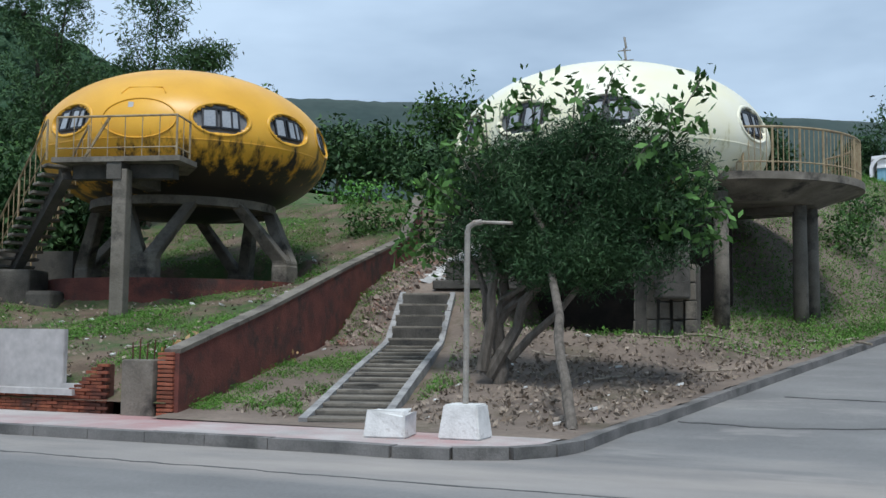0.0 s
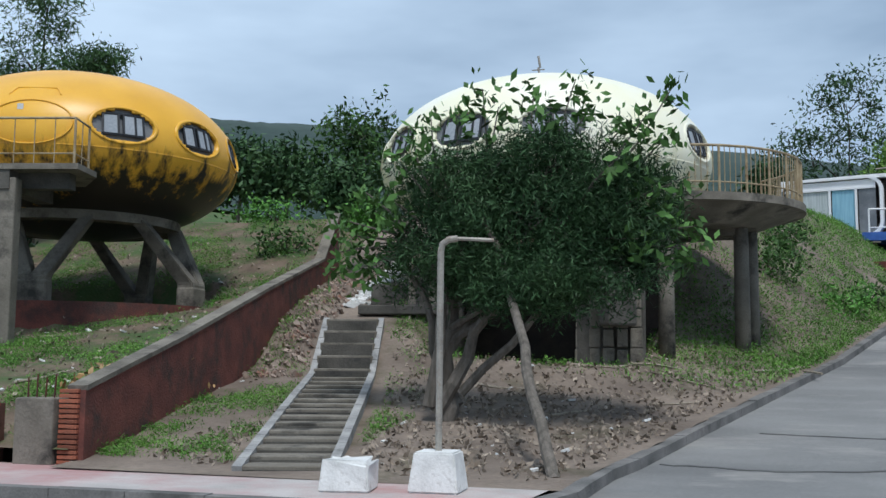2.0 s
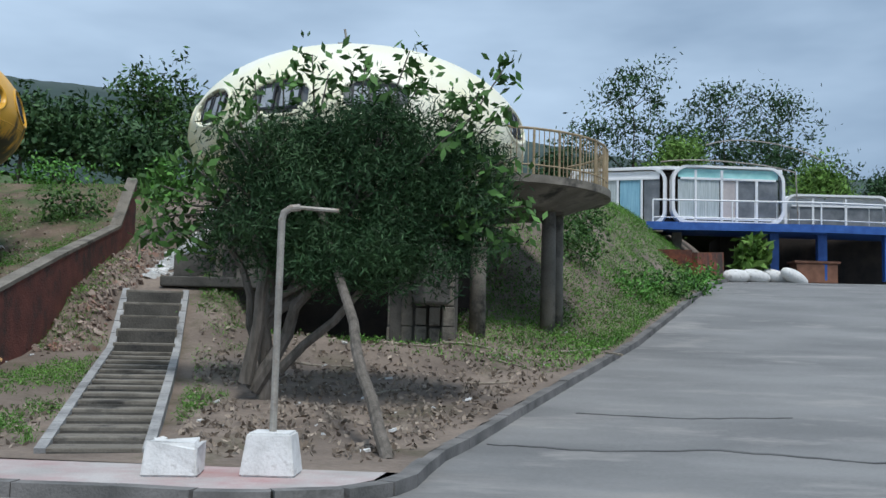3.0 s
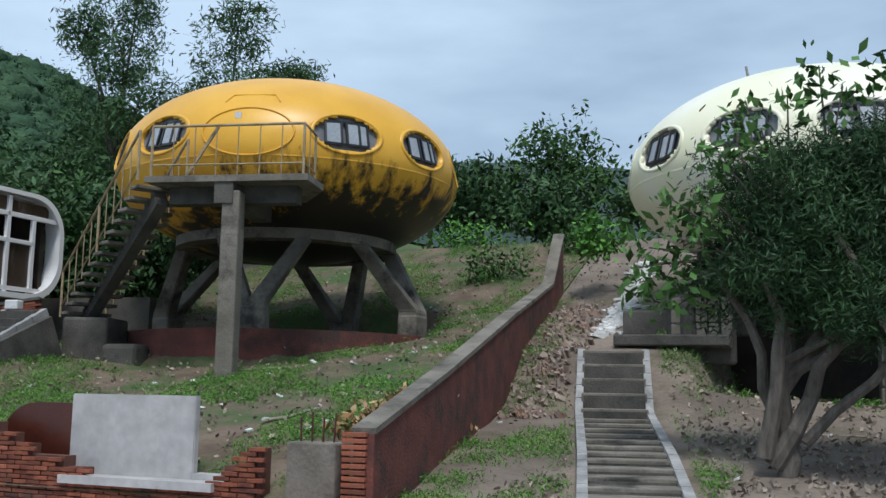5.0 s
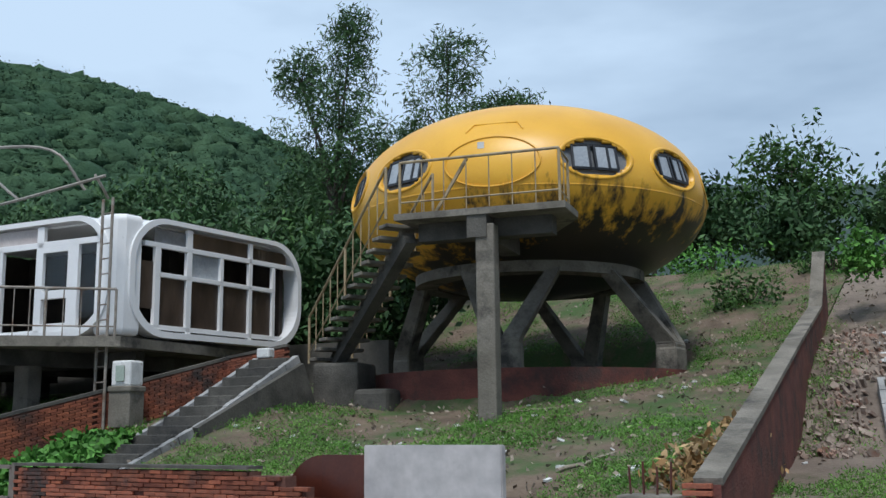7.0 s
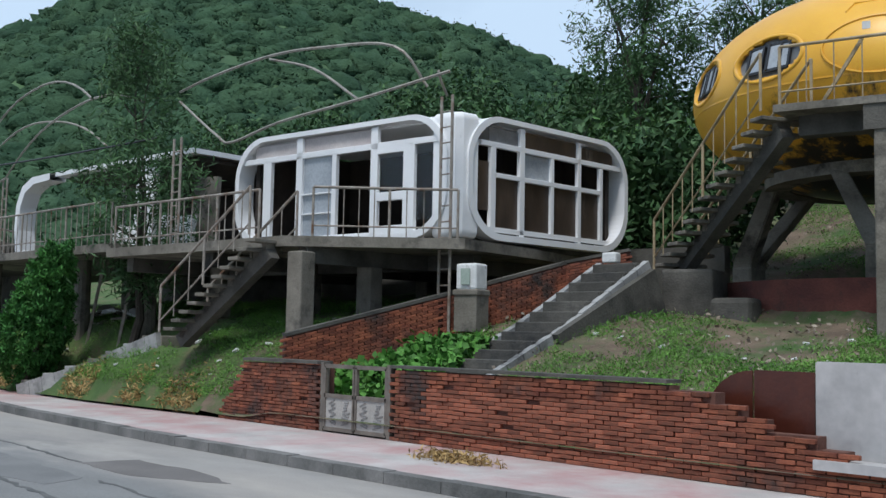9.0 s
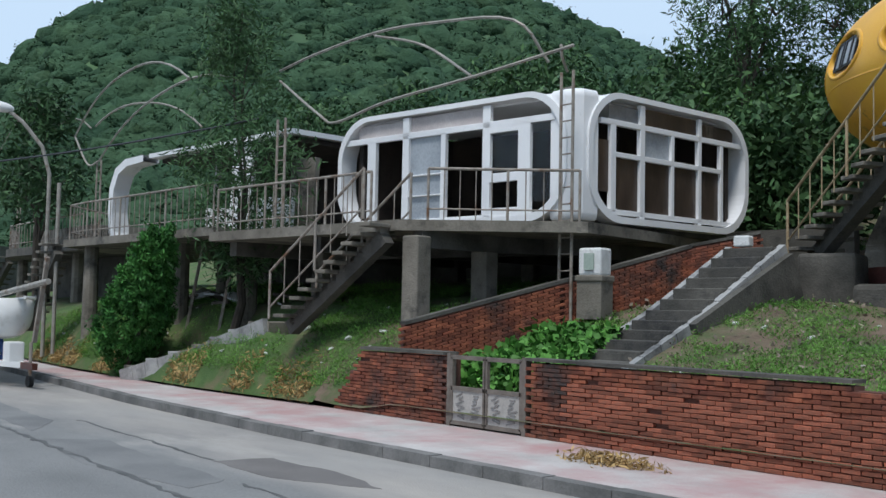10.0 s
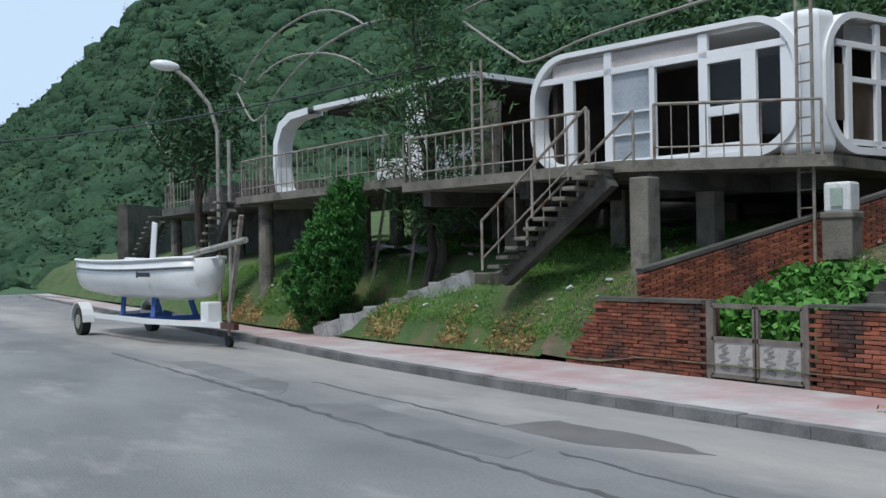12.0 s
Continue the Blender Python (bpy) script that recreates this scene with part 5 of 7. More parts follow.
fa, fb = [bm.verts.new(p) for p in pl], [bm.verts.new((p[0], p[1] + 0.025, p[2])) for p in pl]
bm.faces.new(fa), bm.faces.new(fb)
for i in range(len(pl)):
    bm.faces.new((fa[i], fa[(i + 1) % len(pl)], fb[(i + 1) % len(pl)], fb[i]))
solid("curved_sheet", bm, M_RUST, "rounded rusted brown metal sheet", "metal sheet")

# gate
gate = thing("garden_gate", (-25.17, WY, 0.02), "brown metal double gate with pale patterned lower panels", "gate")
for i, (a, b) in enumerate(((GATE[0] + 0.06, -25.19), (-25.15, GATE[1] - 0.06))):
    bm = bmesh.new()
    for p, q in (((a, 0.06), (a, 1.05)), ((b, 0.06), (b, 1.05)), ((a, 0.06), (b, 0.06)), ((a, 0.58), (b, 0.58)), ((a, 1.05), (b, 1.05))):
        beam(bm, (p[0], WY + 0.02, p[1]), (q[0], WY + 0.02, q[1]), 0.06, 0.06)
    leaf = part("leaf", bm, M_GATEFRAME, gate)
    bm = bmesh.new()
    box(bm, ((a + b) / 2, WY + 0.02, 0.32), (b - a - 0.05, 0.02, 0.46))
    part("infill", bm, M_GATESHEET, leaf, "pale cast infill panel")
    random.seed(5)
    bm = bmesh.new()
    for gx in (-0.17, 0.17):
        for r in range(9):
            w = 0.2 * random.uniform(0.4, 1.0)
            box(bm, ((a + b) / 2 + gx + random.uniform(-0.03, 0.03), WY + 0.006, 0.15 + r * 0.042), (w, 0.012, 0.022), ry=random.uniform(-25, 25))
    part("relief", bm, M_GATEMARK, leaf, "grey raised pattern", "stuff")
for x in GATE:
    bm = bmesh.new()
    box(bm, (x, WY + 0.05, 0.55), (0.08, 0.12, 1.12))
    part("gate_post", bm, M_GATEFRAME, gate)

# diagonal brick wall behind, climbing to the corner of the box house
dwl = tagged(new("wall_brick_slope"), "sloping red brick wall with grey coping beside the steps", "wall", kind="structure")
bm = bmesh.new()
rows = [(-27.9, 10.45, 1.5), (-26.9, 13.3, 2.3), (-26.0, 15.9, 3.05), (-24.9, 16.6, 3.3)]
rv, rf = [], []
for a, b in zip(rows, rows[1:]):
    a, b = Vector(a), Vector(b)
    nrm = (b - a).cross(Vector((0, 0, 1))).normalized() * 0.1
    q = [bm.verts.new(p + nrm * s + Vector((0, 0, z))) for p in (a, b) for s in (-1, 1) for z in (-1.6, 0)]
    for f in ((0, 1, 3, 2), (4, 6, 7, 5), (0, 4, 5, 1), (2, 3, 7, 6), (1, 5, 7, 3), (0, 2, 6, 4)):
        bm.faces.new([q[i] for i in f])
    flat = Vector((b.x - a.x, b.y - a.y, 0))
    deg = math.degrees(math.atan2(flat.y, flat.x))
    L = flat.length
    for k in range(22):
        s = 0.115 if k % 2 else 0.0
        while s < L:
            t = s / L
            p = a.lerp(b, t)
            zz = p.z - 0.06 - 0.055 * k
            m = pose(p.x + nrm.x * 1.15, p.y + nrm.y * 1.15, zz, 0, -math.degrees(math.atan2(b.z - a.z, L)) + random.uniform(-1, 1), deg + random.uniform(-1.5, 1.5))
            mm = np.array(m)
            o = len(rv)
            rv += (unit @ mm[:3, :3].T + mm[:3, 3]).tolist()
            rf += [tuple(i + o for i in f) for f in unit_faces]
            s += 0.226
part("mortar", bm, M_MORTAR, dwl)
rb = new("brickwork", raw_mesh("brickwork", rv, rf, M_BRICK))
rb.parent = dwl
tagged(rb, kind="stuff")
bm = bmesh.new()
for a, b in zip(rows, rows[1:]):
    beam(bm, Vector(a) + Vector((0, 0, 0.03)), Vector(b) + Vector((0, 0, 0.03)), 0.3, 0.06)
part("coping", bm, M_CONC_DARK, dwl)
bm = bmesh.new()
box(bm, (-26.35, 13.6, 2.0), (0.5, 0.42, 0.7), 12)
box(bm, (-26.35, 13.6, 2.38), (0.56, 0.48, 0.12), 12, bevel=0.03)
mb = thing("meter_box", (-26.35, 13.6, 1.6), "whitewashed meter box on a grey base by the wall", "meter box")
part("base", bm, M_CONCRETE, mb)
bm = bmesh.new()
box(bm, (-26.35, 13.6, 2.68), (0.46, 0.4, 0.5), 12, bevel=0.04)
hd = part("housing", bm, M_LIMEWASH, mb)
bm = bmesh.new()
box(bm, (-26.3, 13.38, 2.68), (0.2, 0.02, 0.3), 12)
part("hatch", bm, make_mat("pale_green", (0.3, 0.38, 0.32), (0.42, 0.48, 0.42), 4, 0.7, 0.1, 30), hd)
bm = bmesh.new()
box(bm, (-24.6, 15.6, 3.1), (0.3, 0.22, 0.2), 10, bevel=0.03)
solid("white_box", bm, M_LIMEWASH, "small white box on the head of the steps", "box")
bm = bmesh.new()
box(bm, (-23.6, 16.9, 2.4), (1.0, 1.0, 1.0), 15, bevel=0.06)
box(bm, (-22.6, 16.7, 2.0), (0.8, 0.6, 0.7), 5, bevel=0.1)
solid("stair_footing", bm, M_CONC_DARK, "mouldy concrete block footing of the stairs", "footing")


# ---- foliage ----
def leaf_cloud(centres, size, spread, per, seed, aspect=0.45, droop=0.0, flat=1.0):
    """Small pointed leaves in clumps round the given centres: verts and faces."""
    rng = np.random.default_rng(seed)
    c = np.repeat(np.asarray(centres, float), per, axis=0)
    n = len(c)
    p = c + rng.normal(size=(n, 3)) * spread
    d = rng.normal(size=(n, 3))
    d[:, 2] = d[:, 2] * flat - droop
    d /= np.linalg.norm(d, axis=1)[:, None]
    w = rng.normal(size=(n, 3))
    w[:, 2] = np.where(flat < 1, 2.5 + np.abs(w[:, 2]), w[:, 2])
    s = np.cross(d, w)
    s /= np.linalg.norm(s, axis=1)[:, None] + 1e-9
    L = size * rng.uniform(0.6, 1.35, (n, 1))
    v = np.stack([p - d * L / 2, p + s * L * aspect / 2, p + d * L / 2, p - s * L * aspect / 2], axis=1).reshape(-1, 3)
    f = np.arange(n * 4).reshape(-1, 4)
    return v, f


def cloud_obj(name, v, f, material, parent=None):
    o = base_of(parent) if parent is not None else Vector((0, 0, 0))
    ob = new(name, raw_mesh(name, (v - np.array(o)).tolist(), f.tolist(), material))
    if parent is not None:
        ob.parent = parent
    return ob


def blob_points(n, c, r, seed, hollow=0.45):
    rng = np.random.default_rng(seed)
    d = rng.normal(size=(n, 3))
    d /= np.linalg.norm(d, axis=1)[:, None]
    rad = rng.uniform(hollow, 1.0, (n, 1)) ** 0.7
    lump = 1 + 0.28 * np.sin(d[:, :1] * 5 + seed) * np.cos(d[:, 1:2] * 6 + seed * 2)
    return np.asarray(c) + d * rad * lump * np.asarray(r)


def limb(bm, pts, r0, r1, seg=7):
    n = len(pts) - 1
    sweep(bm, pts, [lerp(r0, r1, i / n) for i in range(n + 1)], seg)


def wiggle(p, q, n, amount, seed):
    rng = random.Random(seed)
    p, q = Vector(p), Vector(q)
    return [p.lerp(q, i / n) + Vector((rng.uniform(-1, 1), rng.uniform(-1, 1), 0)) * amount * (0 < i < n) for i in range(n + 1)]


def tree(name, base, height, blobs, leaf, material, bark, label, seed, clumps=60, per=26, spread=0.3, radius=0.16, aspect=0.45, droop=0.0, category="tree"):
    """Trunk, limbs to each mass of foliage, and leaves in loose clumps. blobs: (dx, dy, dz, rx, ry, rz)."""
    base = Vector(base)
    t = thing(name, base, label, category)
    bm = bmesh.new()
    top = base + Vector((0.1, 0.1, height * 0.55))
    limb(bm, wiggle(base - Vector((0, 0, 0.25)), top, 5, radius * 0.7, seed), radius, radius * 0.55, 9)
    part("trunk", bm, bark, t)
    vs, fs, o = [], [], 0
    for k, (dx, dy, dz, rx, ry, rz) in enumerate(blobs):
        c = base + Vector((dx, dy, dz))
        bm = bmesh.new()
        limb(bm, wiggle(base.lerp(top, 0.55 + 0.4 * ((k * 37) % 10) / 10), c, 4, 0.12, seed + k), radius * 0.45, 0.02, 6)
        rng = random.Random(seed + k)
        for j in range(4):
            e = c + Vector((rng.uniform(-rx, rx), rng.uniform(-ry, ry), rng.uniform(-rz * 0.3, rz))) * 0.8
            limb(bm, wiggle(c + Vector((0, 0, -rz * 0.3)), e, 3, 0.08, seed + k * 7 + j), radius * 0.18, 0.008, 5)
        part("limb", bm, bark, t)
        pts = blob_points(clumps, c, (rx, ry, rz), seed + k)
        v, f = leaf_cloud(pts, leaf, spread, per, seed * 3 + k, aspect, droop)
        vs.append(v)
        fs.append(f + o)
        o += len(v)
    cloud_obj("crown", np.concatenate(vs), np.concatenate(fs), material, t)
    return t


# the tree before the cream house: feathery mass with broad-leaved branches through it
ft = tree("garden_tree", (-9.5, 14.2, land(-9.5, 14.2)), 3.6, [(1.0, 0.3, 3.1, 1.7, 1.3, 1.25), (0.0, 0.2, 2.8, 1.2, 1.1, 0.8), (2.3, 0.4, 2.8, 1.4, 1.2, 1.0), (1.6, 0.2, 4.1, 1.3, 1.0, 0.6), (0.2, 0.3, 3.8, 1.2, 1.0, 0.7), (1.5, -0.4, 2.2, 1.2, 0.8, 0.45), (3.0, 0.3, 3.4, 0.8, 0.8, 0.9)],
          0.13, L_DARK, M_BARK, "dense dark green tree with twisted grey trunks before the cream house", 11, 105, 120, 0.15, 0.15, 0.16)
rngf = np.random.default_rng(3)
sprays = [(-11.0, 14.4, 4.3), (-11.3, 14.2, 3.8), (-10.7, 14.3, 3.4), (-10.9, 14.5, 4.0), (-9.9, 14.6, 5.6), (-8.9, 14.3, 5.95), (-8.6, 14.2, 5.6), (-7.3, 14.1, 5.95), (-7.1, 14.2, 5.5), (-6.5, 14.4, 5.3), (-5.8, 14.3, 5.75), (-5.9, 14.1, 4.9),
          (-5.6, 14.2, 4.3), (-5.9, 14.0, 3.7), (-6.5, 13.6, 4.6), (-10.2, 13.9, 4.7), (-10.3, 13.6, 4.1), (-10.6, 13.8, 3.0), (-5.7, 14.4, 3.2), (-6.2, 13.9, 5.2), (-9.6, 13.7, 5.0)]
sprays += [(-11.25, 14.3, 3.55), (-11.4, 14.2, 3.25), (-11.0, 14.1, 2.95), (-10.5, 14.0, 3.7), (-8.0, 14.2, 5.85), (-7.7, 14.0, 5.3), (-9.3, 14.1, 5.5), (-5.5, 14.1, 3.5), (-6.0, 13.9, 4.1), (-6.3, 13.8, 3.3), (-10.0, 13.8, 5.2)]
v, f = leaf_cloud(np.array(sprays) - np.array((0, 0, 0.12)) + rngf.normal(size=(len(sprays), 3)) * 0.05, 0.2, 0.17, 40, 8, 0.46)
cloud_obj("broad_leaves", v, f, L_FIG, ft)
for k, s in enumerate(sprays):
    bm = bmesh.new()
    limb(bm, wiggle((-8.9 + (s[0] + 8.9) * 0.45, 14.3, 3.4), s, 3, 0.1, k), 0.035, 0.01, 5)
    part("branch", bm, M_BARK, ft)
for k, (a, b, r) in enumerate((((-9.6, 14.1, 0.6), (-8.2, 14.4, 3.2), 0.13), ((-9.3, 14.3, 0.7), (-10.4, 14.3, 3.4), 0.1), ((-9.7, 14.0, 0.7), (-9.5, 14.0, 3.4), 0.12), ((-9.2, 14.1, 0.9), (-7.0, 14.2, 3.3), 0.08))):
    bm = bmesh.new()
    limb(bm, wiggle(a, b, 6, 0.13, 50 + k), r, r * 0.4, 8)
    part("stem", bm, M_BARK, ft)
lean = thing("leaning_trunk", (-6.95, 10.3, 0.1), "bare leaning grey trunk rooted by the kerb", "trunk")
bm = bmesh.new()
limb(bm, wiggle((-6.95, 10.3, 0.0), (-8.3, 13.6, 2.6), 8, 0.04, 3), 0.085, 0.065, 10)
part("trunk", bm, M_BARK, lean)
bm = bmesh.new()
limb(bm, wiggle((-8.3, 13.6, 2.6), (-8.9, 14.2, 4.0), 4, 0.05, 5), 0.065, 0.04, 8)
part("limb", bm, M_BARK, lean)

# casuarinas behind the yellow house
tree("casuarina", (-31.4, 25.6, 4.4), 9.0, [(0.3, 0, 8.2, 1.3, 1.3, 1.4), (-0.9, 0.3, 6.7, 1.5, 1.4, 1.3), (1.1, 0, 6.4, 1.4, 1.3, 1.3), (0, 0, 4.8, 1.8, 1.5, 1.3), (-1.4, 0, 9.0, 0.8, 0.8, 0.9), (0.6, 0.2, 9.9, 0.7, 0.7, 1.0)], 0.22, L_FEATHER, M_BARK_DARK,
     "tall dark feathery casuarina tree behind the yellow house", 21, 46, 44, 0.2, 0.2, 0.22)
tree("casuarina", (-28.4, 27.6, 5.2), 7.5, [(0, 0, 6.4, 1.8, 1.5, 1.3), (1.5, 0, 5.6, 1.6, 1.3, 1.1), (-1.2, 0, 5.4, 1.4, 1.3, 1.2), (0.3, 0, 8.2, 1.1, 1.0, 1.0), (0, 0, 3.8, 2.0, 1.6, 1.3), (2.6, 0, 6.2, 0.8, 0.8, 0.5)], 0.22, L_FEATHER, M_BARK_DARK,
     "broad dark casuarina tree behind the yellow house", 23, 46, 44, 0.2, 0.2, 0.22)
woods = [(-37.5, 24.0, 3.6, 6.0, 1), (-34.5, 23.0, 3.4, 5.4, 2), (-33.0, 28.5, 5.2, 6.2, 3), (-41.5, 26, 4.4, 7.2, 4), (-46, 24, 4, 6.8, 5), (-29.8, 23.6, 3.6, 4.2, 6), (-37, 31, 6.2, 6.0, 7), (-52, 24, 4, 7, 8), (-29, 34, 7.0, 5.0, 9), (-46, 33, 7.0, 7.0, 10), (-31.0, 21.6, 3.2, 4.6, 11), (-27.6, 22.6, 3.4, 4.0, 14)]
for x, y, z, h, sd in woods:
    tree("woodland_tree", (x, y, z), h, [(0, 0, h * 0.72, 2.0, 1.8, h * 0.24), (-1.3, 0.3, h * 0.5, 1.7, 1.5, h * 0.22), (1.4, -0.2, h * 0.46, 1.7, 1.5, h * 0.22), (0.2, -0.6, h * 0.26, 1.9, 1.4, h * 0.2)], 0.28, L_BACK if sd % 3 else L_MID, M_BARK_DARK,
         "dense green woodland tree on the slope behind the houses", 40 + sd, 56, 36, 0.34, 0.17, 0.4)
# ridge planting between the two saucers
for x, y, z, h, lf, sd in ((-19.2, 35.2, 6.6, 5.0, L_MID, 1), (-21.6, 33.4, 6.4, 3.2, L_BACK, 2), (-18.6, 32.0, 6.0, 2.4, L_BACK, 3), (-15.3, 33.5, 6.0, 3.6, L_BACK, 4), (-13.4, 34.5, 6.6, 3.0, L_MID, 5), (-23.6, 33.5, 6.5, 3.6, L_BACK, 6)):
    tree("ridge_tree", (x, y, z), h, [(0, 0, h * 0.75, h * 0.3, h * 0.26, h * 0.22), (-h * 0.2, 0, h * 0.5, h * 0.26, h * 0.24, h * 0.2), (h * 0.2, 0, h * 0.45, h * 0.26, h * 0.24, h * 0.2)], 0.26, lf, M_BARK,
         "bushy green tree on the ridge above the red wall", 70 + sd, 52, 22, 0.25, 0.1, 0.4)


def bush(name, c, r, leaf, material, label, seed, clumps=40, per=20):
    b = thing(name, c, label, "bush")
    pts = blob_points(clumps, (c[0], c[1], c[2] + r[2] * 0.6), r, seed)
    pts[:, 2] = np.maximum(pts[:, 2], c[2] + 0.05)
    v, f = leaf_cloud(pts, leaf, 0.14 * (r[0] + 0.4), per, seed, 0.45)
    cloud_obj("leaves", v, f, material, b)
    bm = bmesh.new()
    for k in range(5):
        rng = random.Random(seed + k)
        limb(bm, [(c[0], c[1], c[2] - 0.1), (c[0] + rng.uniform(-1, 1) * r[0] * 0.7, c[1] + rng.uniform(-1, 1) * r[1] * 0.7, c[2] + r[2])], 0.03, 0.008, 5)
    part("stems", bm, M_BARK_DARK, b)
    return b


bush("bush", (-18.1, 26.4, land(-18.1, 26.4)), (1.0, 0.8, 0.5), 0.16, L_MID, "low round green bush on the slope above the yellow house", 5)
bush("bush", (-16.6, 28.8, land(-16.6, 28.8)), (0.8, 0.6, 0.45), 0.16, L_MID, "small green bush on the bare slope", 6)
bush("bush", (-20.5, 30.5, land(-20.5, 30.5)), (1.6, 0.7, 0.4), 0.18, L_VINE, "spreading green bush at the slope edge", 7)
bush("bush", (-14.9, 24.6, 5.0), (0.6, 0.5, 0.5), 0.18, L_VINE, "light green bush over the end of the red wall", 8)
for k, (x, y) in enumerate(((-4.3, 29.5), (-2.2, 30.5), (-1.0, 33), (0.4, 36), (-3.8, 33))):
    bush("bush", (x, y, land(x, y) - 0.2), (1.0, 0.9, 0.6), 0.15, L_VINE if k % 2 else L_MID, "bright green bushes on the bank above the side road", 30 + k, 40, 24)

# lawn tree and leaning cypress
tree("lawn_tree", (-35.8, 11.55, land(-35.8, 11.55)), 5.6, [(0.0, 0, 6.2, 1.2, 1.1, 1.2), (-0.7, 0, 4.6, 1.5, 1.2, 1.0), (0.8, 0, 4.4, 1.4, 1.2, 1.0), (0.2, 0, 3.2, 1.5, 1.2, 0.9), (-0.4, 0, 7.4, 0.7, 0.7, 0.9), (0.3, 0, 2.2, 0.9, 0.8, 0.5)], 0.24, L_FEATHER, M_BARK_DARK,
     "thin airy casuarina tree on the lawn before the wrecked house", 91, 44, 34, 0.22, 0.13, 0.16)
cy = thing("cypress_shrub", (-38.2, 9.95, land(-38.2, 9.95)), "leaning bright green cypress shrub on the lawn", "shrub")
g = land(-38.2, 9.95)
bm = bmesh.new()
limb(bm, wiggle((-38.2, 9.95, g - 0.2), (-37.0, 9.95, g + 2.6), 5, 0.05, 2), 0.1, 0.03)
part("trunk", bm, M_BARK_DARK, cy)
rngc = np.random.default_rng(17)
pts = []
# flame-shaped plumes that lean and twist towards the tip
for k in range(46):
    t = (k / 46) ** 0.95
    w = 1.12 * (1 - t) ** 0.7 * (0.45 + 0.55 * min(1, t * 5)) + 0.05
    a = k * 2.4
    c = np.array((-38.35 + 1.75 * t ** 1.15, 9.95, g + 0.3 + 3.0 * t))
    root = c + np.array((math.cos(a), math.sin(a), 0)) * w * 0.62
    tip = root + np.array((math.cos(a) * 0.3 + 0.28, math.sin(a) * 0.3, 0.62)) * (0.55 + 0.5 * (1 - t))
    for j in range(16):
        u = j / 15
        pts.append(root * (1 - u) + tip * u + rngc.normal(size=3) * 0.1 * (1 - u * 0.75))
    pts += [c + rngc.normal(size=3) * w * 0.3 for j in range(4)]
v, f = leaf_cloud(pts, 0.13, 0.055, 34, 19, 0.3, -1.0)
cloud_obj("crown", v, f, L_CYPRESS, cy)

tree("roadside_tree", (-50.5, 11.8, 1.6), 6.0, [(0, 0, 5.4, 1.8, 1.5, 1.2), (-1.4, 0, 4.2, 1.4, 1.2, 1.0), (1.3, 0, 4.2, 1.4, 1.2, 1.0), (0.2, 0, 6.8, 1.0, 1.0, 0.8)], 0.34, L_DARK, M_BARK_DARK, "dark open tree beyond the street lamp", 95, 50, 20, 0.3, 0.16, 0.25)
# trees beyond the side road
for x, y, z, h, sd in ((0.5, 60, 5.0, 13.5, 1), (6.2, 62, 5.0, 13.0, 2), (9.9, 64, 5.0, 12.8, 3), (2.5, 54, 6.5, 6.0, 4), (10, 55, 6.5, 4.8, 5), (14, 57, 6, 5.0, 6), (-4, 56, 7, 5.0, 7), (21, 60, 6, 7.0, 8), (-9, 52, 8, 4.5, 9)):
    tree("hill_tree", (x, y, z), h, [(0, 0, h * 0.82, h * 0.17, h * 0.15, h * 0.16), (-h * 0.14, 0, h * 0.6, h * 0.18, h * 0.16, h * 0.15), (h * 0.16, 0, h * 0.56, h * 0.18, h * 0.16, h * 0.15), (0, 0, h * 0.36, h * 0.22, h * 0.18, h * 0.16)], 0.3, L_LIGHT if sd in (4, 5) else L_DARK, M_BARK_DARK,
         "dark tree above the blue and white house", 120 + sd, 46, 34, 0.36, 0.16, 0.35)

# tree crowns over the mountain: lumpy rounded masses with loose foliage on them
rng = np.random.default_rng(77)
bm = bmesh.new()
bmesh.ops.create_icosphere(bm, subdivisions=2, radius=1.0)
ico_v = np.array([q.co for q in bm.verts])
ico_f = np.array([[q.index for q in fc.verts] for fc in bm.faces])
bm.free()
# crown green carries a slight blue tint for the haze of distance
M_CROWN = make_mat("haze_tinted_canopy", (0.033, 0.072, 0.042), (0.06, 0.112, 0.06), 0.12, 1.0, 1.0, 1.6, island=0.16)
M_CROWN.node_tree.nodes["Bump"].inputs["Distance"].default_value = 0.5
M_CROWN.node_tree.nodes["Principled BSDF"].inputs["Specular IOR Level"].default_value = 0.1
cv, cf, fl, count = [], [], [], 0
for k in range(9000):
    az, t = rng.uniform(33, 93), rng.uniform(0.02, 0.9) ** 0.8
    r = lerp(62, 260, t)
    rad = rng.uniform(1.2, 3.0) * lerp(0.75, 1.25, t)
    c = np.array((-10 - r * math.sin(radians(az)), r * math.cos(radians(az)), hill_z(az, t) - rad * 0.38))
    lump = 1 + 0.22 * np.sin(ico_v @ rng.normal(size=3) * 4 + rng.uniform(0, 6)) + 0.12 * rng.normal(size=len(ico_v))
    q = c + ico_v * lump[:, None] * np.array((rad, rad, rad * rng.uniform(0.6, 0.95)))
    cv.append(q)
    cf.append(ico_f + count)
    count += len(ico_v)
    fl.append(q[rng.integers(0, len(q), 9)])
tagged(new("canopy", raw_mesh("canopy", np.concatenate(cv).tolist(), np.concatenate(cf).tolist(), M_CROWN, True)), "unbroken rounded tree crowns of the wooded hill", "woodland", kind="stuff")
v, f = leaf_cloud(np.concatenate(fl), 0.5, 0.4, 5, 5, 0.6, 0.0, 0.5)
tagged(cloud_obj("canopy_leaves", v, f, M_CROWN), "loose foliage over the hill crowns", "woodland", kind="stuff")

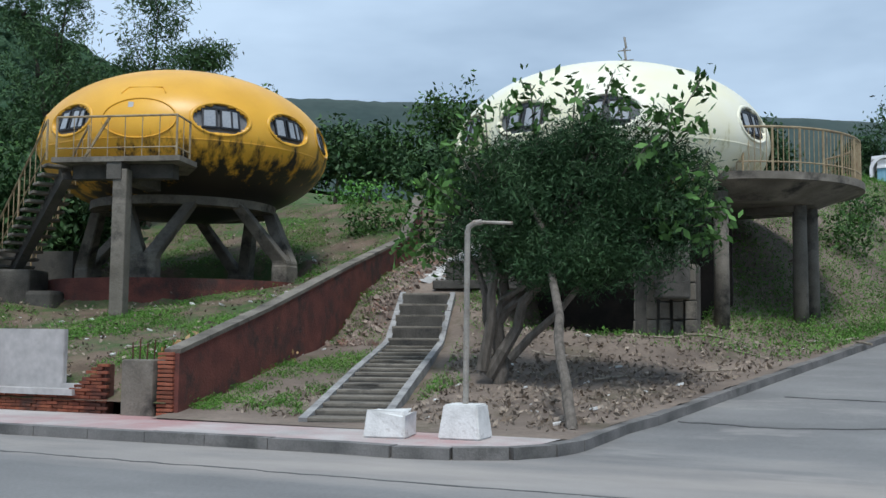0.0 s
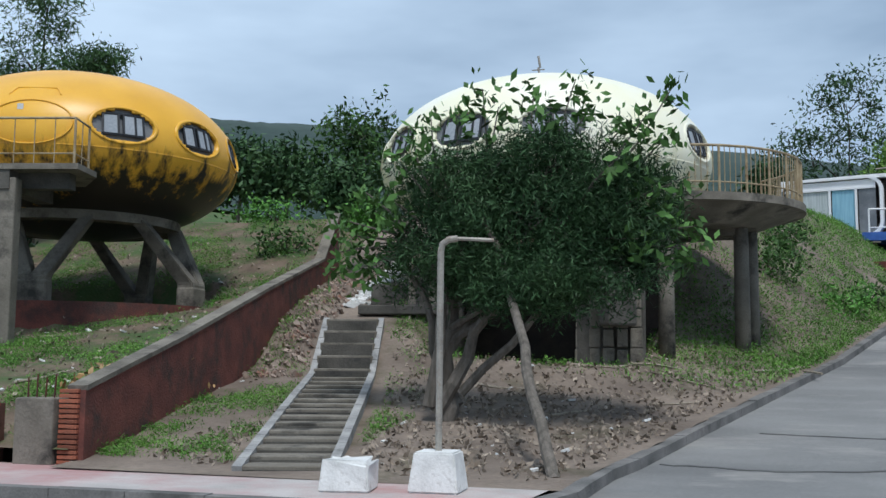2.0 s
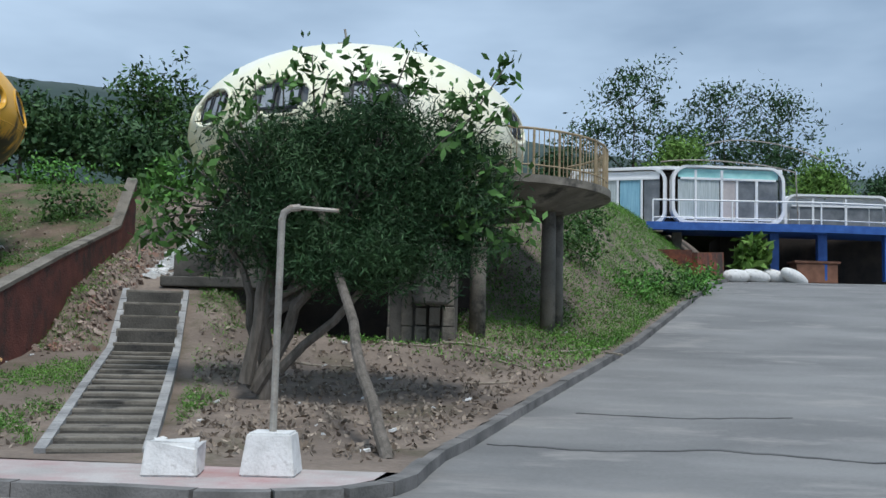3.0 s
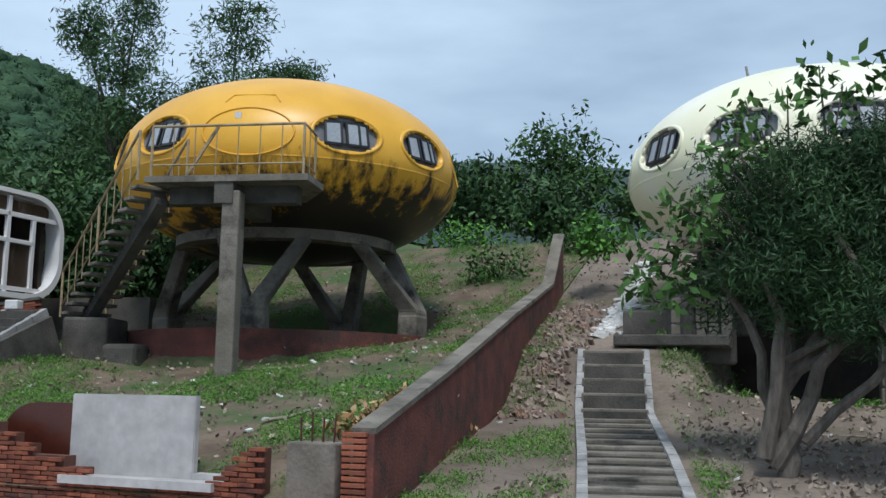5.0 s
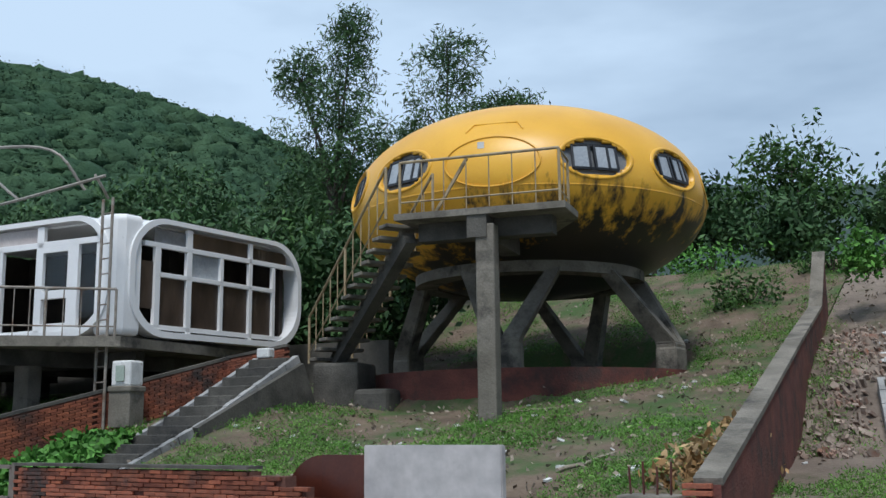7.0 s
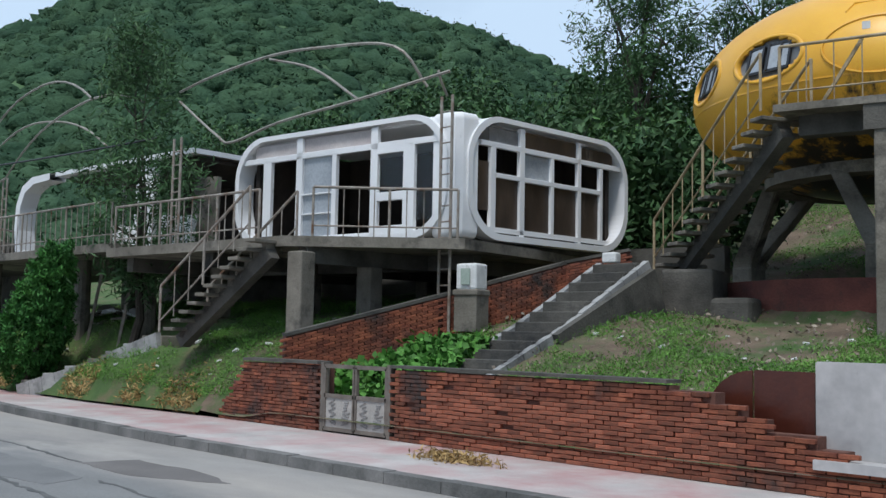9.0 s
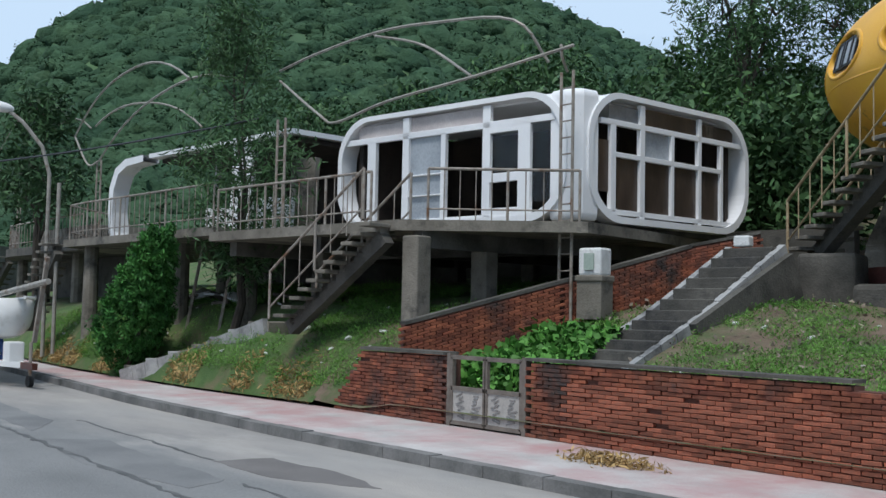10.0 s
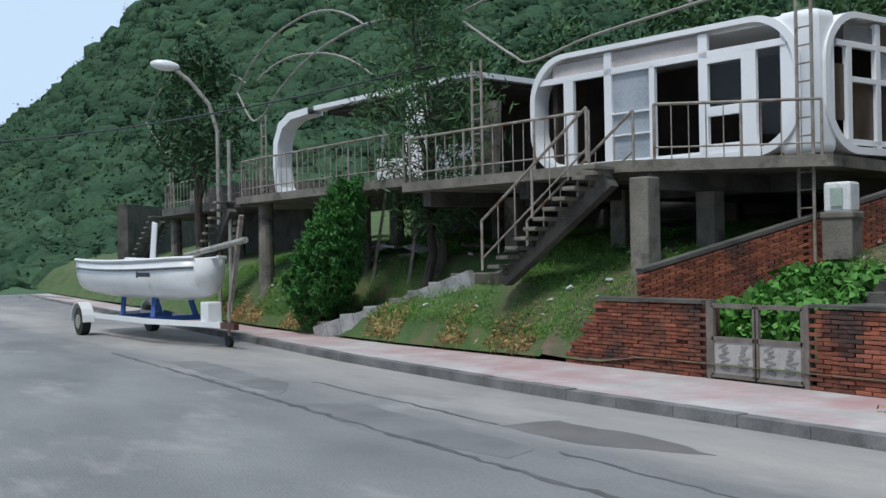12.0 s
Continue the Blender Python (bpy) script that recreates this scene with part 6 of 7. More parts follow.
# grass, vines, dead leaves, rubble
rng = np.random.default_rng(31)


def patchy(x, y, s=0.45):
    return noise.noise((x * s, y * s, 4.0))


pts = []
while len(pts) < 42000:
    x, y = rng.uniform(-27.5, -10), 10.3 + 19.7 * rng.uniform(0, 1) ** 1.3
    if abs(x + 10.3 + 0.29 * (y - 9.95)) < 0.85 or (-25.3 < x < -23.7 and y < 16.2) or (Vector((x, y)) - YC).length < 3.6:
        continue
    if patchy(x, y) + 0.55 * patchy(x + 40, y, 1.7) + rng.normal() * 0.12 > 0.06 + 0.1 * (x > -14) - 0.12 * (y < 15):
        pts.append((x, y, land(x, y) + 0.015))
v, f = leaf_cloud(pts, 0.065, 0.05, 5, 3, 0.2, -0.7)
tagged(cloud_obj("grass", v, f, L_GRASS), "patchy green grass on the yard slope", "grass", kind="stuff")
pts = []
while len(pts) < 24000:
    x = rng.uniform(-47, -28.4)
    y = pave_y(x) + 0.3 + rng.uniform(0, 1) ** 1.5 * 7
    if not (-38.2 < x < -32.3 and abs(y - table(x, [(-37.6, 10.0), (-35.2, 10.8), (-32.7, 11.05)])) < 0.65) and patchy(x, y) + 0.4 * patchy(x, y, 1.6) > -0.1:
        pts.append((x, y, land(x, y) + 0.015))
v, f = leaf_cloud(pts, 0.07, 0.06, 5, 4, 0.18, -0.7)
tagged(cloud_obj("lawn_grass", v, f, L_GRASS), "short green lawn grass", "grass", kind="stuff")
pts = []
while len(pts) < 30000:
    y = rng.uniform(18.5, 46)
    x = side_x(y) - 0.3 - rng.uniform(0, 1) ** 1.2 * 8
    if patchy(x, y) > -0.45 and rng.random() < sstep(17.5, 24, y):
        pts.append((x, y, land(x, y) + 0.02))
v, f = leaf_cloud(pts, 0.1, 0.07, 5, 24, 0.2, -0.8)
tagged(cloud_obj("bank_grass", v, f, L_GRASS), "rough green grass on the bank by the side road", "grass", kind="stuff")
pts = []
while len(pts) < 2600:
    x = rng.uniform(-46, -29)
    y = pave_y(x) + abs(rng.normal()) * 0.26 + 0.03
    pts.append((x, y, land(x, y) + 0.02))
pts += [(-21.9 + rng.normal() * 0.35, 8.9 + rng.normal() * 0.12, 0.02) for k in range(160)]
v, f = leaf_cloud([p for p in pts if patchy(p[0], 1.0, 0.8) > -0.05 or p[1] < 9.3], 0.12, 0.05, 5, 14, 0.2)
tagged(cloud_obj("straw", v, f, L_STRAW), "dry orange straw along the pavement edge", "straw", kind="stuff")
pts = [(x, y, land(x, y) + 0.1 + 0.12 * rng.random()) for x, y in zip(rng.uniform(-26.6, -24.9, 700), rng.uniform(10.4, 12.6, 700))]
v, f = leaf_cloud(pts, 0.15, 0.07, 7, 6, 0.8)
tagged(cloud_obj("vine_bed", v, f, L_VINE), "bright green creeping vine behind the gate", "vine", kind="stuff")
pts = []
while len(pts) < 4500:
    y = rng.uniform(10, 27)
    x = rng.uniform(-12.5, side_x(y) - 0.3)
    if abs(x + 10.3 + 0.29 * (y - 9.95)) > 0.9 and patchy(x, y, 0.6) > -0.35:
        pts.append((x, y, land(x, y) + 0.015))
v, f = leaf_cloud(pts, 0.11, 0.03, 2, 9, 0.5)
tagged(cloud_obj("leaf_litter", v, f, M_DRYLEAF), "dead brown leaves strewn over the slope", "leaf litter", kind="stuff")
pts = [(x, y, land(x, y) + 0.03) for x, y in ((rng.uniform(-27, -14), rng.uniform(10.5, 28)) for k in range(2600))]
v, f = leaf_cloud(pts, 0.09, 0.05, 2, 12, 0.6)
tagged(cloud_obj("yard_litter", v, f, M_DRYLEAF), "scattered dead leaves in the yard", "leaf litter", kind="stuff")
rv, rf = [], []
cube_v = np.array([(x, y, z) for x in (-0.5, 0.5) for y in (-0.5, 0.5) for z in (-0.5, 0.5)])
cube_f = [(0, 1, 3, 2), (4, 6, 7, 5), (0, 4, 5, 1), (2, 3, 7, 6), (1, 5, 7, 3), (0, 2, 6, 4)]
for k in range(800):
    y = rng.uniform(16.5, 24)
    x = table(y, [(16.5, -13.95), (24, -15.0)]) + rng.normal() * 0.3
    q = 0.035 + 0.085 * rng.random() ** 2
    mm = np.array(pose(x, y, land(x, y) + 0.04, rng.uniform(0, 90), rng.uniform(0, 90), rng.uniform(0, 90)) @ Matrix.Diagonal((q * 1.5, q, q * 0.4, 1)))
    o = len(rv)
    rv += (cube_v @ mm[:3, :3].T + mm[:3, 3]).tolist()
    rf += [tuple(i + o for i in fc) for fc in cube_f]
tagged(new("rubble", raw_mesh("rubble", rv, rf, M_RUBBLE)), "broken bricks and rubble between the red wall and the steps", "rubble", kind="stuff")
rv, rf = [], []
for k in range(260):
    t = rng.random()
    y = lerp(20.5, 27.5, t)
    x = lerp(-13.6, -14.3, t) + rng.normal() * 0.16
    q = 0.06 + 0.12 * rng.random()
    mm = np.array(pose(x, y, land(x, y) + 0.03, rng.uniform(-20, 20), rng.uniform(-20, 20), rng.uniform(0, 90)) @ Matrix.Diagonal((q * 1.5, q, q * 0.4, 1)))
    o = len(rv)
    rv += (cube_v @ mm[:3, :3].T + mm[:3, 3]).tolist()
    rf += [tuple(i + o for i in fc) for fc in cube_f]
tagged(new("plaster_spill", raw_mesh("plaster_spill", rv, rf, M_LIMEWASH)), "white plaster rubble spilling down the slope", "rubble", kind="stuff")
pts = [(wall_x(13) - 0.25 - 0.5 * rng.random(), 11.5 + 3.6 * rng.random(), 0) for k in range(260)]
pts = [(x, y, land(x, y) + 0.02 + 0.12 * rng.random()) for x, y, z in pts]
v, f = leaf_cloud(pts, 0.14, 0.09, 3, 15, 0.45)
tagged(cloud_obj("dead_fronds", v, f, leaf_mat("orange_dead_leaf", (0.3, 0.17, 0.07), (0.42, 0.3, 0.16))), "heap of dead orange leaves against the red wall", "leaf litter", kind="stuff")

# ---- signpost, painted blocks ----
sp = thing("signpost", (-8.0, 8.98, 0.0), "rusty bent grey pole set in a whitewashed concrete block", "pole")
bm = bmesh.new()
bmesh.ops.create_cone(bm, cap_ends=True, segments=4, radius1=0.4, radius2=0.32, depth=0.44, matrix=pose(-8.0, 8.98, 0.22, 0, 0, 48))
bmesh.ops.bevel(bm, geom=bm.edges[:], offset=0.02, segments=2, affect="EDGES")
part("block", bm, M_LIMEWASH, sp, "chipped whitewashed block")
bm = bmesh.new()
pipe(bm, [(-8.0, 8.98, 0.4), (-7.99, 8.98, 2.66), (-7.97, 8.98, 2.74), (-7.9, 8.99, 2.79), (-7.8, 9.0, 2.8)], 0.038, 10)
part("pole", bm, M_GREYPOLE, sp)
bm = bmesh.new()
pipe(bm, [(-7.82, 9.0, 2.8), (-7.4, 9.08, 2.78)], 0.022, 8)
part("arm", bm, M_GREYPOLE, sp)
bm = bmesh.new()
bmesh.ops.create_cone(bm, cap_ends=True, segments=4, radius1=0.4, radius2=0.36, depth=0.36, matrix=pose(-8.97, 8.75, 0.18, 0, 0, 55))
bmesh.ops.bevel(bm, geom=bm.edges[:], offset=0.02, segments=2, affect="EDGES")
rngb = random.Random(2)
for q in bm.verts:
    if q.co.z > 0.3:
        q.co += Vector((rngb.uniform(-0.03, 0.03), rngb.uniform(-0.03, 0.03), rngb.uniform(-0.07, 0.02)))
solid("kerb_block", bm, M_LIMEWASH, "whitewashed concrete block with broken top on the pavement", "block")

# ---- boat on its trailer ----
BX, BY = -41.0, 7.1
tr = pose(BX, BY, ROAD_Z, 0, 0, 2)
trailer = thing("boat_trailer", (BX, BY, ROAD_Z), "white and blue road trailer with a jockey wheel", "trailer")
for p, q, mt in (((-3.6, -0.75, 0.52), (1.0, -0.7, 0.52), M_HULL), ((-3.6, 0.75, 0.52), (1.0, 0.7, 0.52), M_HULL), ((1.0, -0.7, 0.52), (3.6, 0, 0.5), M_HULL), ((1.0, 0.7, 0.52), (3.6, 0, 0.5), M_HULL), ((-3.4, -0.8, 0.5), (-3.4, 0.8, 0.5), M_HULL), ((0.9, -0.7, 0.55), (0.9, 0.7, 0.55), M_BLUE), ((-1.0, -0.7, 0.55), (-1.0, 0.7, 0.55), M_BLUE)):
    bm = bmesh.new()
    beam(bm, tr @ Vector(p), tr @ Vector(q), 0.1, 0.12)
    part("frame_bar", bm, mt, trailer)
for x, y in ((0.9, -0.55), (0.9, 0.55), (-1.3, -0.5), (-1.3, 0.5)):
    bm = bmesh.new()
    beam(bm, tr @ Vector((x, y, 0.55)), tr @ Vector((x - 0.15, y * 0.8, 1.05)), 0.1, 0.1)
    part("cradle", bm, M_BLUE, trailer)
for y in (-0.95, 0.95):
    bm = bmesh.new()
    tube(bm, tr @ Vector((-3.1, y - 0.11, 0.36)), tr @ Vector((-3.1, y + 0.11, 0.36)), 0.36, 0.36, 24)
    wh = part("wheel", bm, M_TYRE, trailer)
    bm = bmesh.new()
    tube(bm, tr @ Vector((-3.1, y - 0.13, 0.36)), tr @ Vector((-3.1, y + 0.13, 0.36)), 0.19, 0.19, 16)
    part("rim", bm, M_GREYPOLE, wh)
    bm = bmesh.new()
    arcp = [(-3.1 + 0.52 * math.cos(radians(a)), 0.36 + 0.52 * math.sin(radians(a))) for a in range(0, 181, 20)]
    rows = [[bm.verts.new(tr @ Vector((-3.1 + (x + 3.1) * k, y + dy, 0.36 + (z - 0.36) * k))) for k, dy in ((1, -0.15), (1, 0.15), (0.94, 0.15), (0.94, -0.15))] for x, z in arcp]
    for p, q in zip(rows, rows[1:]):
        for k in range(4):
            bm.faces.new((p[k], p[(k + 1) % 4], q[(k + 1) % 4], q[k]))
    bm.faces.new(rows[0])
    bm.faces.new(rows[-1])
    part("mudguard", bm, M_HULL, trailer, "white mudguard")
bm = bmesh.new()
tube(bm, tr @ Vector((3.5, 0.2, 0.22)), tr @ Vector((3.5, 0.2, 1.0)), 0.04)
part("jockey_leg", bm, M_STEEL, trailer)
bm = bmesh.new()
tube(bm, tr @ Vector((3.5, 0.15, 0.13)), tr @ Vector((3.5, 0.25, 0.13)), 0.13, 0.13, 14)
part("jockey_wheel", bm, M_TYRE, trailer)
bm = bmesh.new()
box(bm, (3.0, 0, 0.75), (0.4, 0.35, 0.5), m=tr, bevel=0.03)
part("winch_post", bm, M_HULL, trailer)
bm = bmesh.new()
beam(bm, tr @ Vector((3.6, 0, 0.5)), tr @ Vector((4.3, 0, 0.5)), 0.12, 0.14)
part("hitch", bm, M_RUST, trailer, "rusty tow hitch")
boat = thing("sailing_dinghy", (BX, BY, ROAD_Z + 1.0), "white sailing dinghy with a dark stripe resting on the trailer", "boat")
NS, NR = 15, 11


def hull_pt(i, j, inset=0.0, zoff=0.0):
    t = i / (NS - 1)
    x = lerp(-4.4, 2.75, t)
    half = (0.78 + 0.25 * math.sin(math.pi * min(1, t * 1.15)) if t < 0.87 else 1.0 * (1 - ((t - 0.87) / 0.13) ** 2 * 0.3)) * (0.9 if t < 0.9 else 0.9 - 0.5 * (t - 0.9) / 0.1) - inset
    a = math.pi * j / (NR - 1)
    sheer = 1.98 - 0.06 * math.sin(math.pi * t)
    keel = 1.0 + 0.28 * max(0, 0.35 - t) + 0.12 * max(0, t - 0.85) / 0.15 + inset
    return tr @ Vector((x, -half * math.copysign(abs(math.cos(a)) ** 0.6, math.cos(a)), sheer - (sheer - keel) * abs(math.sin(a)) ** 0.62 + zoff))


bm = bmesh.new()
gv = [[bm.verts.new(hull_pt(i, j)) for j in range(NR)] for i in range(NS)]
gi = [[bm.verts.new(hull_pt(i, j, 0.08)) for j in range(NR)] for i in range(NS)]
for i in range(NS - 1):
    for j in range(NR - 1):
        bm.faces.new((gv[i][j], gv[i + 1][j], gv[i + 1][j + 1], gv[i][j + 1]))
        bm.faces.new((gi[i][j], gi[i][j + 1], gi[i + 1][j + 1], gi[i + 1][j]))
    for j in (0, NR - 1):
        bm.faces.new((gv[i][j], gv[i + 1][j], gi[i + 1][j], gi[i][j]))
for g2 in (0, NS - 1):
    bm.faces.new(gv[g2])
part("hull", bm, M_HULL, boat).data.shade_smooth()
bm = bmesh.new()
for j in (0, NR - 1):
    pipe(bm, [hull_pt(i, j, 0, 0.02) for i in range(NS)], 0.045, 6)
part("gunwale", bm, M_HULL, boat)
bm = bmesh.new()
pipe(bm, [hull_pt(i, 0, -0.02, -0.2) for i in range(NS)], 0.025, 6)
part("stripe", bm, make_mat("dark_stripe", (0.08, 0.09, 0.11), (0.12, 0.13, 0.15), 3, 0.5, 0.05, 30), boat, "dark rubbing stripe")
bm = bmesh.new()
for k in range(8):
    box(bm, (1.0 + 0.11 * k, -0.955, 1.62), (0.08, 0.02, 0.1 if k else 0.15), m=tr)
part("name_lettering", bm, M_BLACKFRAME, boat, "small dark unreadable lettering")
bm = bmesh.new()
box(bm, (-0.4, 0, 2.4), (0.3, 0.05, 1.0), m=tr, ry=12, bevel=0.02)
part("centreboard", bm, M_HULL, boat)
bm = bmesh.new()
tube(bm, tr @ Vector((1.4, 0.1, 2.05)), tr @ Vector((4.6, 0.1, 2.35)), 0.07)
part("mast", bm, M_GREYPOLE, boat, "grey folded mast")
bm = bmesh.new()
beam(bm, tr @ Vector((3.4, 0.3, 1.0)), tr @ Vector((4.0, 0.3, 2.9)), 0.09, 0.09)
part("mast_prop", bm, M_STEEL, boat)

# ---- street lamp, posts and cable ----
lamp = thing("street_lamp", (-44.4, 10.05, 0.4), "tall rusty street lamp with a curved arm", "street lamp")
bm = bmesh.new()
pipe(bm, [(-44.4, 10.05, 0.2), (-44.4, 10.05, 5.5), (-44.5, 9.85, 6.3), (-44.75, 9.35, 7.0), (-44.95, 8.95, 7.35)], 0.06, 8)
part("pole", bm, M_GREYPOLE, lamp)
bm = bmesh.new()
bmesh.ops.create_uvsphere(bm, u_segments=16, v_segments=10, radius=1, matrix=look((-45.05, 8.75, 7.42), (-45.3, 8.2, 7.5)) @ Matrix.Diagonal((0.2, 0.16, 0.42, 1)))
part("lamp_head", bm, M_HULL, lamp, "pale oval lamp head").data.shade_smooth()
bm = bmesh.new()
tube(bm, (-43.7, 10.1, 0.3), (-43.7, 10.1, 5.2), 0.06)
solid("bare_post", bm, M_GREYPOLE, "bare grey post beside the street lamp", "post")
bm = bmesh.new()
pipe(bm, [Vector((-62, 2, 6.6)).lerp(Vector((-34.3, 11.2, 6.0)), i / 20) - Vector((0, 0, 0.7 * (1 - (i / 10 - 1) ** 2))) for i in range(21)], 0.025, 5)
solid("overhead_cable", bm, M_BLACKFRAME, "black cable slung from the house mast", "cable")
bm = bmesh.new()
for k in range(5):
    tube(bm, (-13.4 + 0.02 * k, 41, 12.0 + 0.5 * k), (-13.4, 41, 12.5 + 0.5 * k), 0.05)
for k, w in enumerate((0.5, 0.4, 0.28)):
    beam(bm, (-13.4 - w, 41, 13.0 + 0.45 * k), (-13.4 + w, 41, 13.0 + 0.45 * k), 0.04, 0.04)
tube(bm, (-13.4, 41, 7.0), (-13.4, 41, 12.1), 0.06)
solid("aerial_mast", bm, M_GREYPOLE, "thin grey aerial mast behind the cream house", "aerial")

# ---- blue and white box house up the side road ----
bh = thing("box_house", (1.5, 47, 6.4), "white and aqua box house with blue deck and curtains", "house")
bf = pose(0.9, 45.6, 0, 0, 0, 8)
bs = pose(0.7, 45.7, 0, 0, 0, 165)
facade(bh, bf, 5.2, 6.95, 9.6, [(1.1, 0.1, 7.1, 9.4), (2.3, 0.12, 7.1, 9.4), (3.0, 0.1, 7.1, 9.0), (3.9, 0.12, 7.1, 9.0)], [(0.4, 4.8, 9.0, 0.1), (0.3, 4.9, 7.2, 0.12)],
       [(0.3, 4.9, 9.06, 9.45, M_AQUA), (0.3, 2.2, 7.2, 8.95, M_CURTAIN), (2.3, 3.0, 7.2, 8.95, M_PANEL), (3.05, 4.9, 7.2, 8.95, M_GREYPANE)], r=0.7)
facade(bh, bs @ Matrix.Diagonal((1, -1, 1, 1)), 4.4, 6.85, 9.5, [(1.1, 0.1, 7.0, 9.0), (2.2, 0.1, 7.0, 9.0), (3.5, 0.1, 7.0, 9.0)], [(0.3, 4.1, 9.0, 0.1)],
       [(0.3, 1.0, 7.0, 8.95, M_GREYPANE), (1.15, 2.1, 7.0, 8.95, M_BLUECURTAIN), (2.25, 3.4, 7.0, 8.95, M_CURTAIN), (3.55, 4.1, 7.0, 8.95, M_BLUECURTAIN), (0.3, 4.1, 9.05, 9.35, M_WHITE)], r=0.6)
bm = bmesh.new()
slab(bm, [(0.7, 45.6), (6.0, 46.4), (5.5, 51), (-3.6, 50.5), (-3.5, 46.9)], 9.4, 9.55)
part("roof", bm, M_WHITE, bh)
# solid near-black infill paints the unlit rooms behind the panes
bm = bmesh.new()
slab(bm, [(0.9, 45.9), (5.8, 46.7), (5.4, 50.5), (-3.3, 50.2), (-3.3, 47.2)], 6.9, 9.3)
part("shade_infill", bm, M_DARK, bh)
bm = bmesh.new()
slab(bm, [(-0.3, 44.6), (7.5, 45.0), (12, 46.0), (12, 48.5), (0.5, 47.0)], 6.55, 6.9)
part("blue_deck", bm, M_BLUE, bh, "blue painted deck edge")
for x in (1.2, 5.5, 7.6, 10.5):
    bm = bmesh.new()
    box(bm, (x, 46, 5.6), (0.4, 0.4, 2.2))
    part("column", bm, M_BLUE if x > 5 else M_CONCRETE, bh)
# near-black block stands in for the shade below the deck
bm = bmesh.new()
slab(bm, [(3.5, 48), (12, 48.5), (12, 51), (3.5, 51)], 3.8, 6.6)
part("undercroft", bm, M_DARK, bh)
railing("deck_railing", [(0.0, 44.8, 6.9), (3.5, 45.0, 6.9), (7.4, 45.2, 6.9), (11.8, 46.2, 6.9)], 1.0, M_WHITE, "white pipe railing on the blue deck", 1.1, 0.03)
stair("outdoor_stairs", (0.2, 45.0, 6.6), (-1.8, 44.2, 5.0), 1.0, 8, "dark concrete stairs to the blue deck")
awning("awning_frame", [arc((0.4, 45.4, 9.7), (6.4, 45.6, 9.3), 0.25), [(6.4, 45.6, 9.3), (6.5, 45.6, 6.9)], arc((2.5, 46, 10.6), (7.8, 46.5, 10.0), 0.5)], "bare awning frame on the blue and white house", (0.4, 45.4, 6.9))
bh2 = thing("box_house", (10, 56, 6.5), "distant white box house beyond the blue one", "house")
facade(bh2, pose(7.6, 53, 0, 0, 0, 5), 5.5, 7.2, 9.4, [(1.5, 0.12, 7.3, 9.2), (3.2, 0.12, 7.3, 9.2)], [(0.4, 5.1, 8.8, 0.1)], [(0.3, 5.1, 7.3, 8.75, M_GREYPANE)], r=0.6)
bm = bmesh.new()
slab(bm, [(7.7, 53.3), (13, 53.8), (13, 58), (8, 58)], 4.5, 9.35)
part("body", bm, M_WHITE, bh2)
bw = tagged(new("wall_corner_brick"), "low red brick wall at the side road", "wall", kind="structure")
bm = bmesh.new()
beam(bm, (-1.0, 40.3, 4.5), (1.0, 40.2, 4.5), 0.3, 1.5)
beam(bm, (1.1, 40.2, 4.4), (2.7, 43.4, 4.7), 0.3, 1.5)
part("brickwork", bm, M_BRICK, bw)
for k, (x, y) in enumerate(((3.4, 43.6), (4.3, 44.0), (5.3, 44.6), (6.0, 44.3))):
    bm = bmesh.new()
    bmesh.ops.create_uvsphere(bm, u_segments=12, v_segments=8, radius=1, matrix=pose(x, y, side_z(y) + 0.25, 0, 8 * k, 25) @ Matrix.Diagonal((0.75, 0.35, 0.3, 1)))
    solid("sandbag", bm, M_LIMEWASH, "pale full sandbag lying at the road edge", "sandbag", group="sandbags at the road edge").data.shade_smooth()
bm = bmesh.new()
box(bm, (7.3, 46.2, side_z(46) + 0.5), (1.9, 0.9, 0.9), 8, bevel=0.06)
box(bm, (7.3, 46.2, side_z(46) + 1.0), (2.1, 1.0, 0.12), 8, bevel=0.03)
solid("wooden_chest", bm, make_mat("red_brown_wood", (0.16, 0.07, 0.04), (0.26, 0.12, 0.07), 3, 0.6, 0.2, 30), "red-brown wooden chest under the blue deck", "chest")
bush("palm_bush", (4.2, 44.6, 4.9), (0.7, 0.7, 0.9), 0.6, L_LIGHT, "spiky light green palm before the blue house", 61, 30, 8)

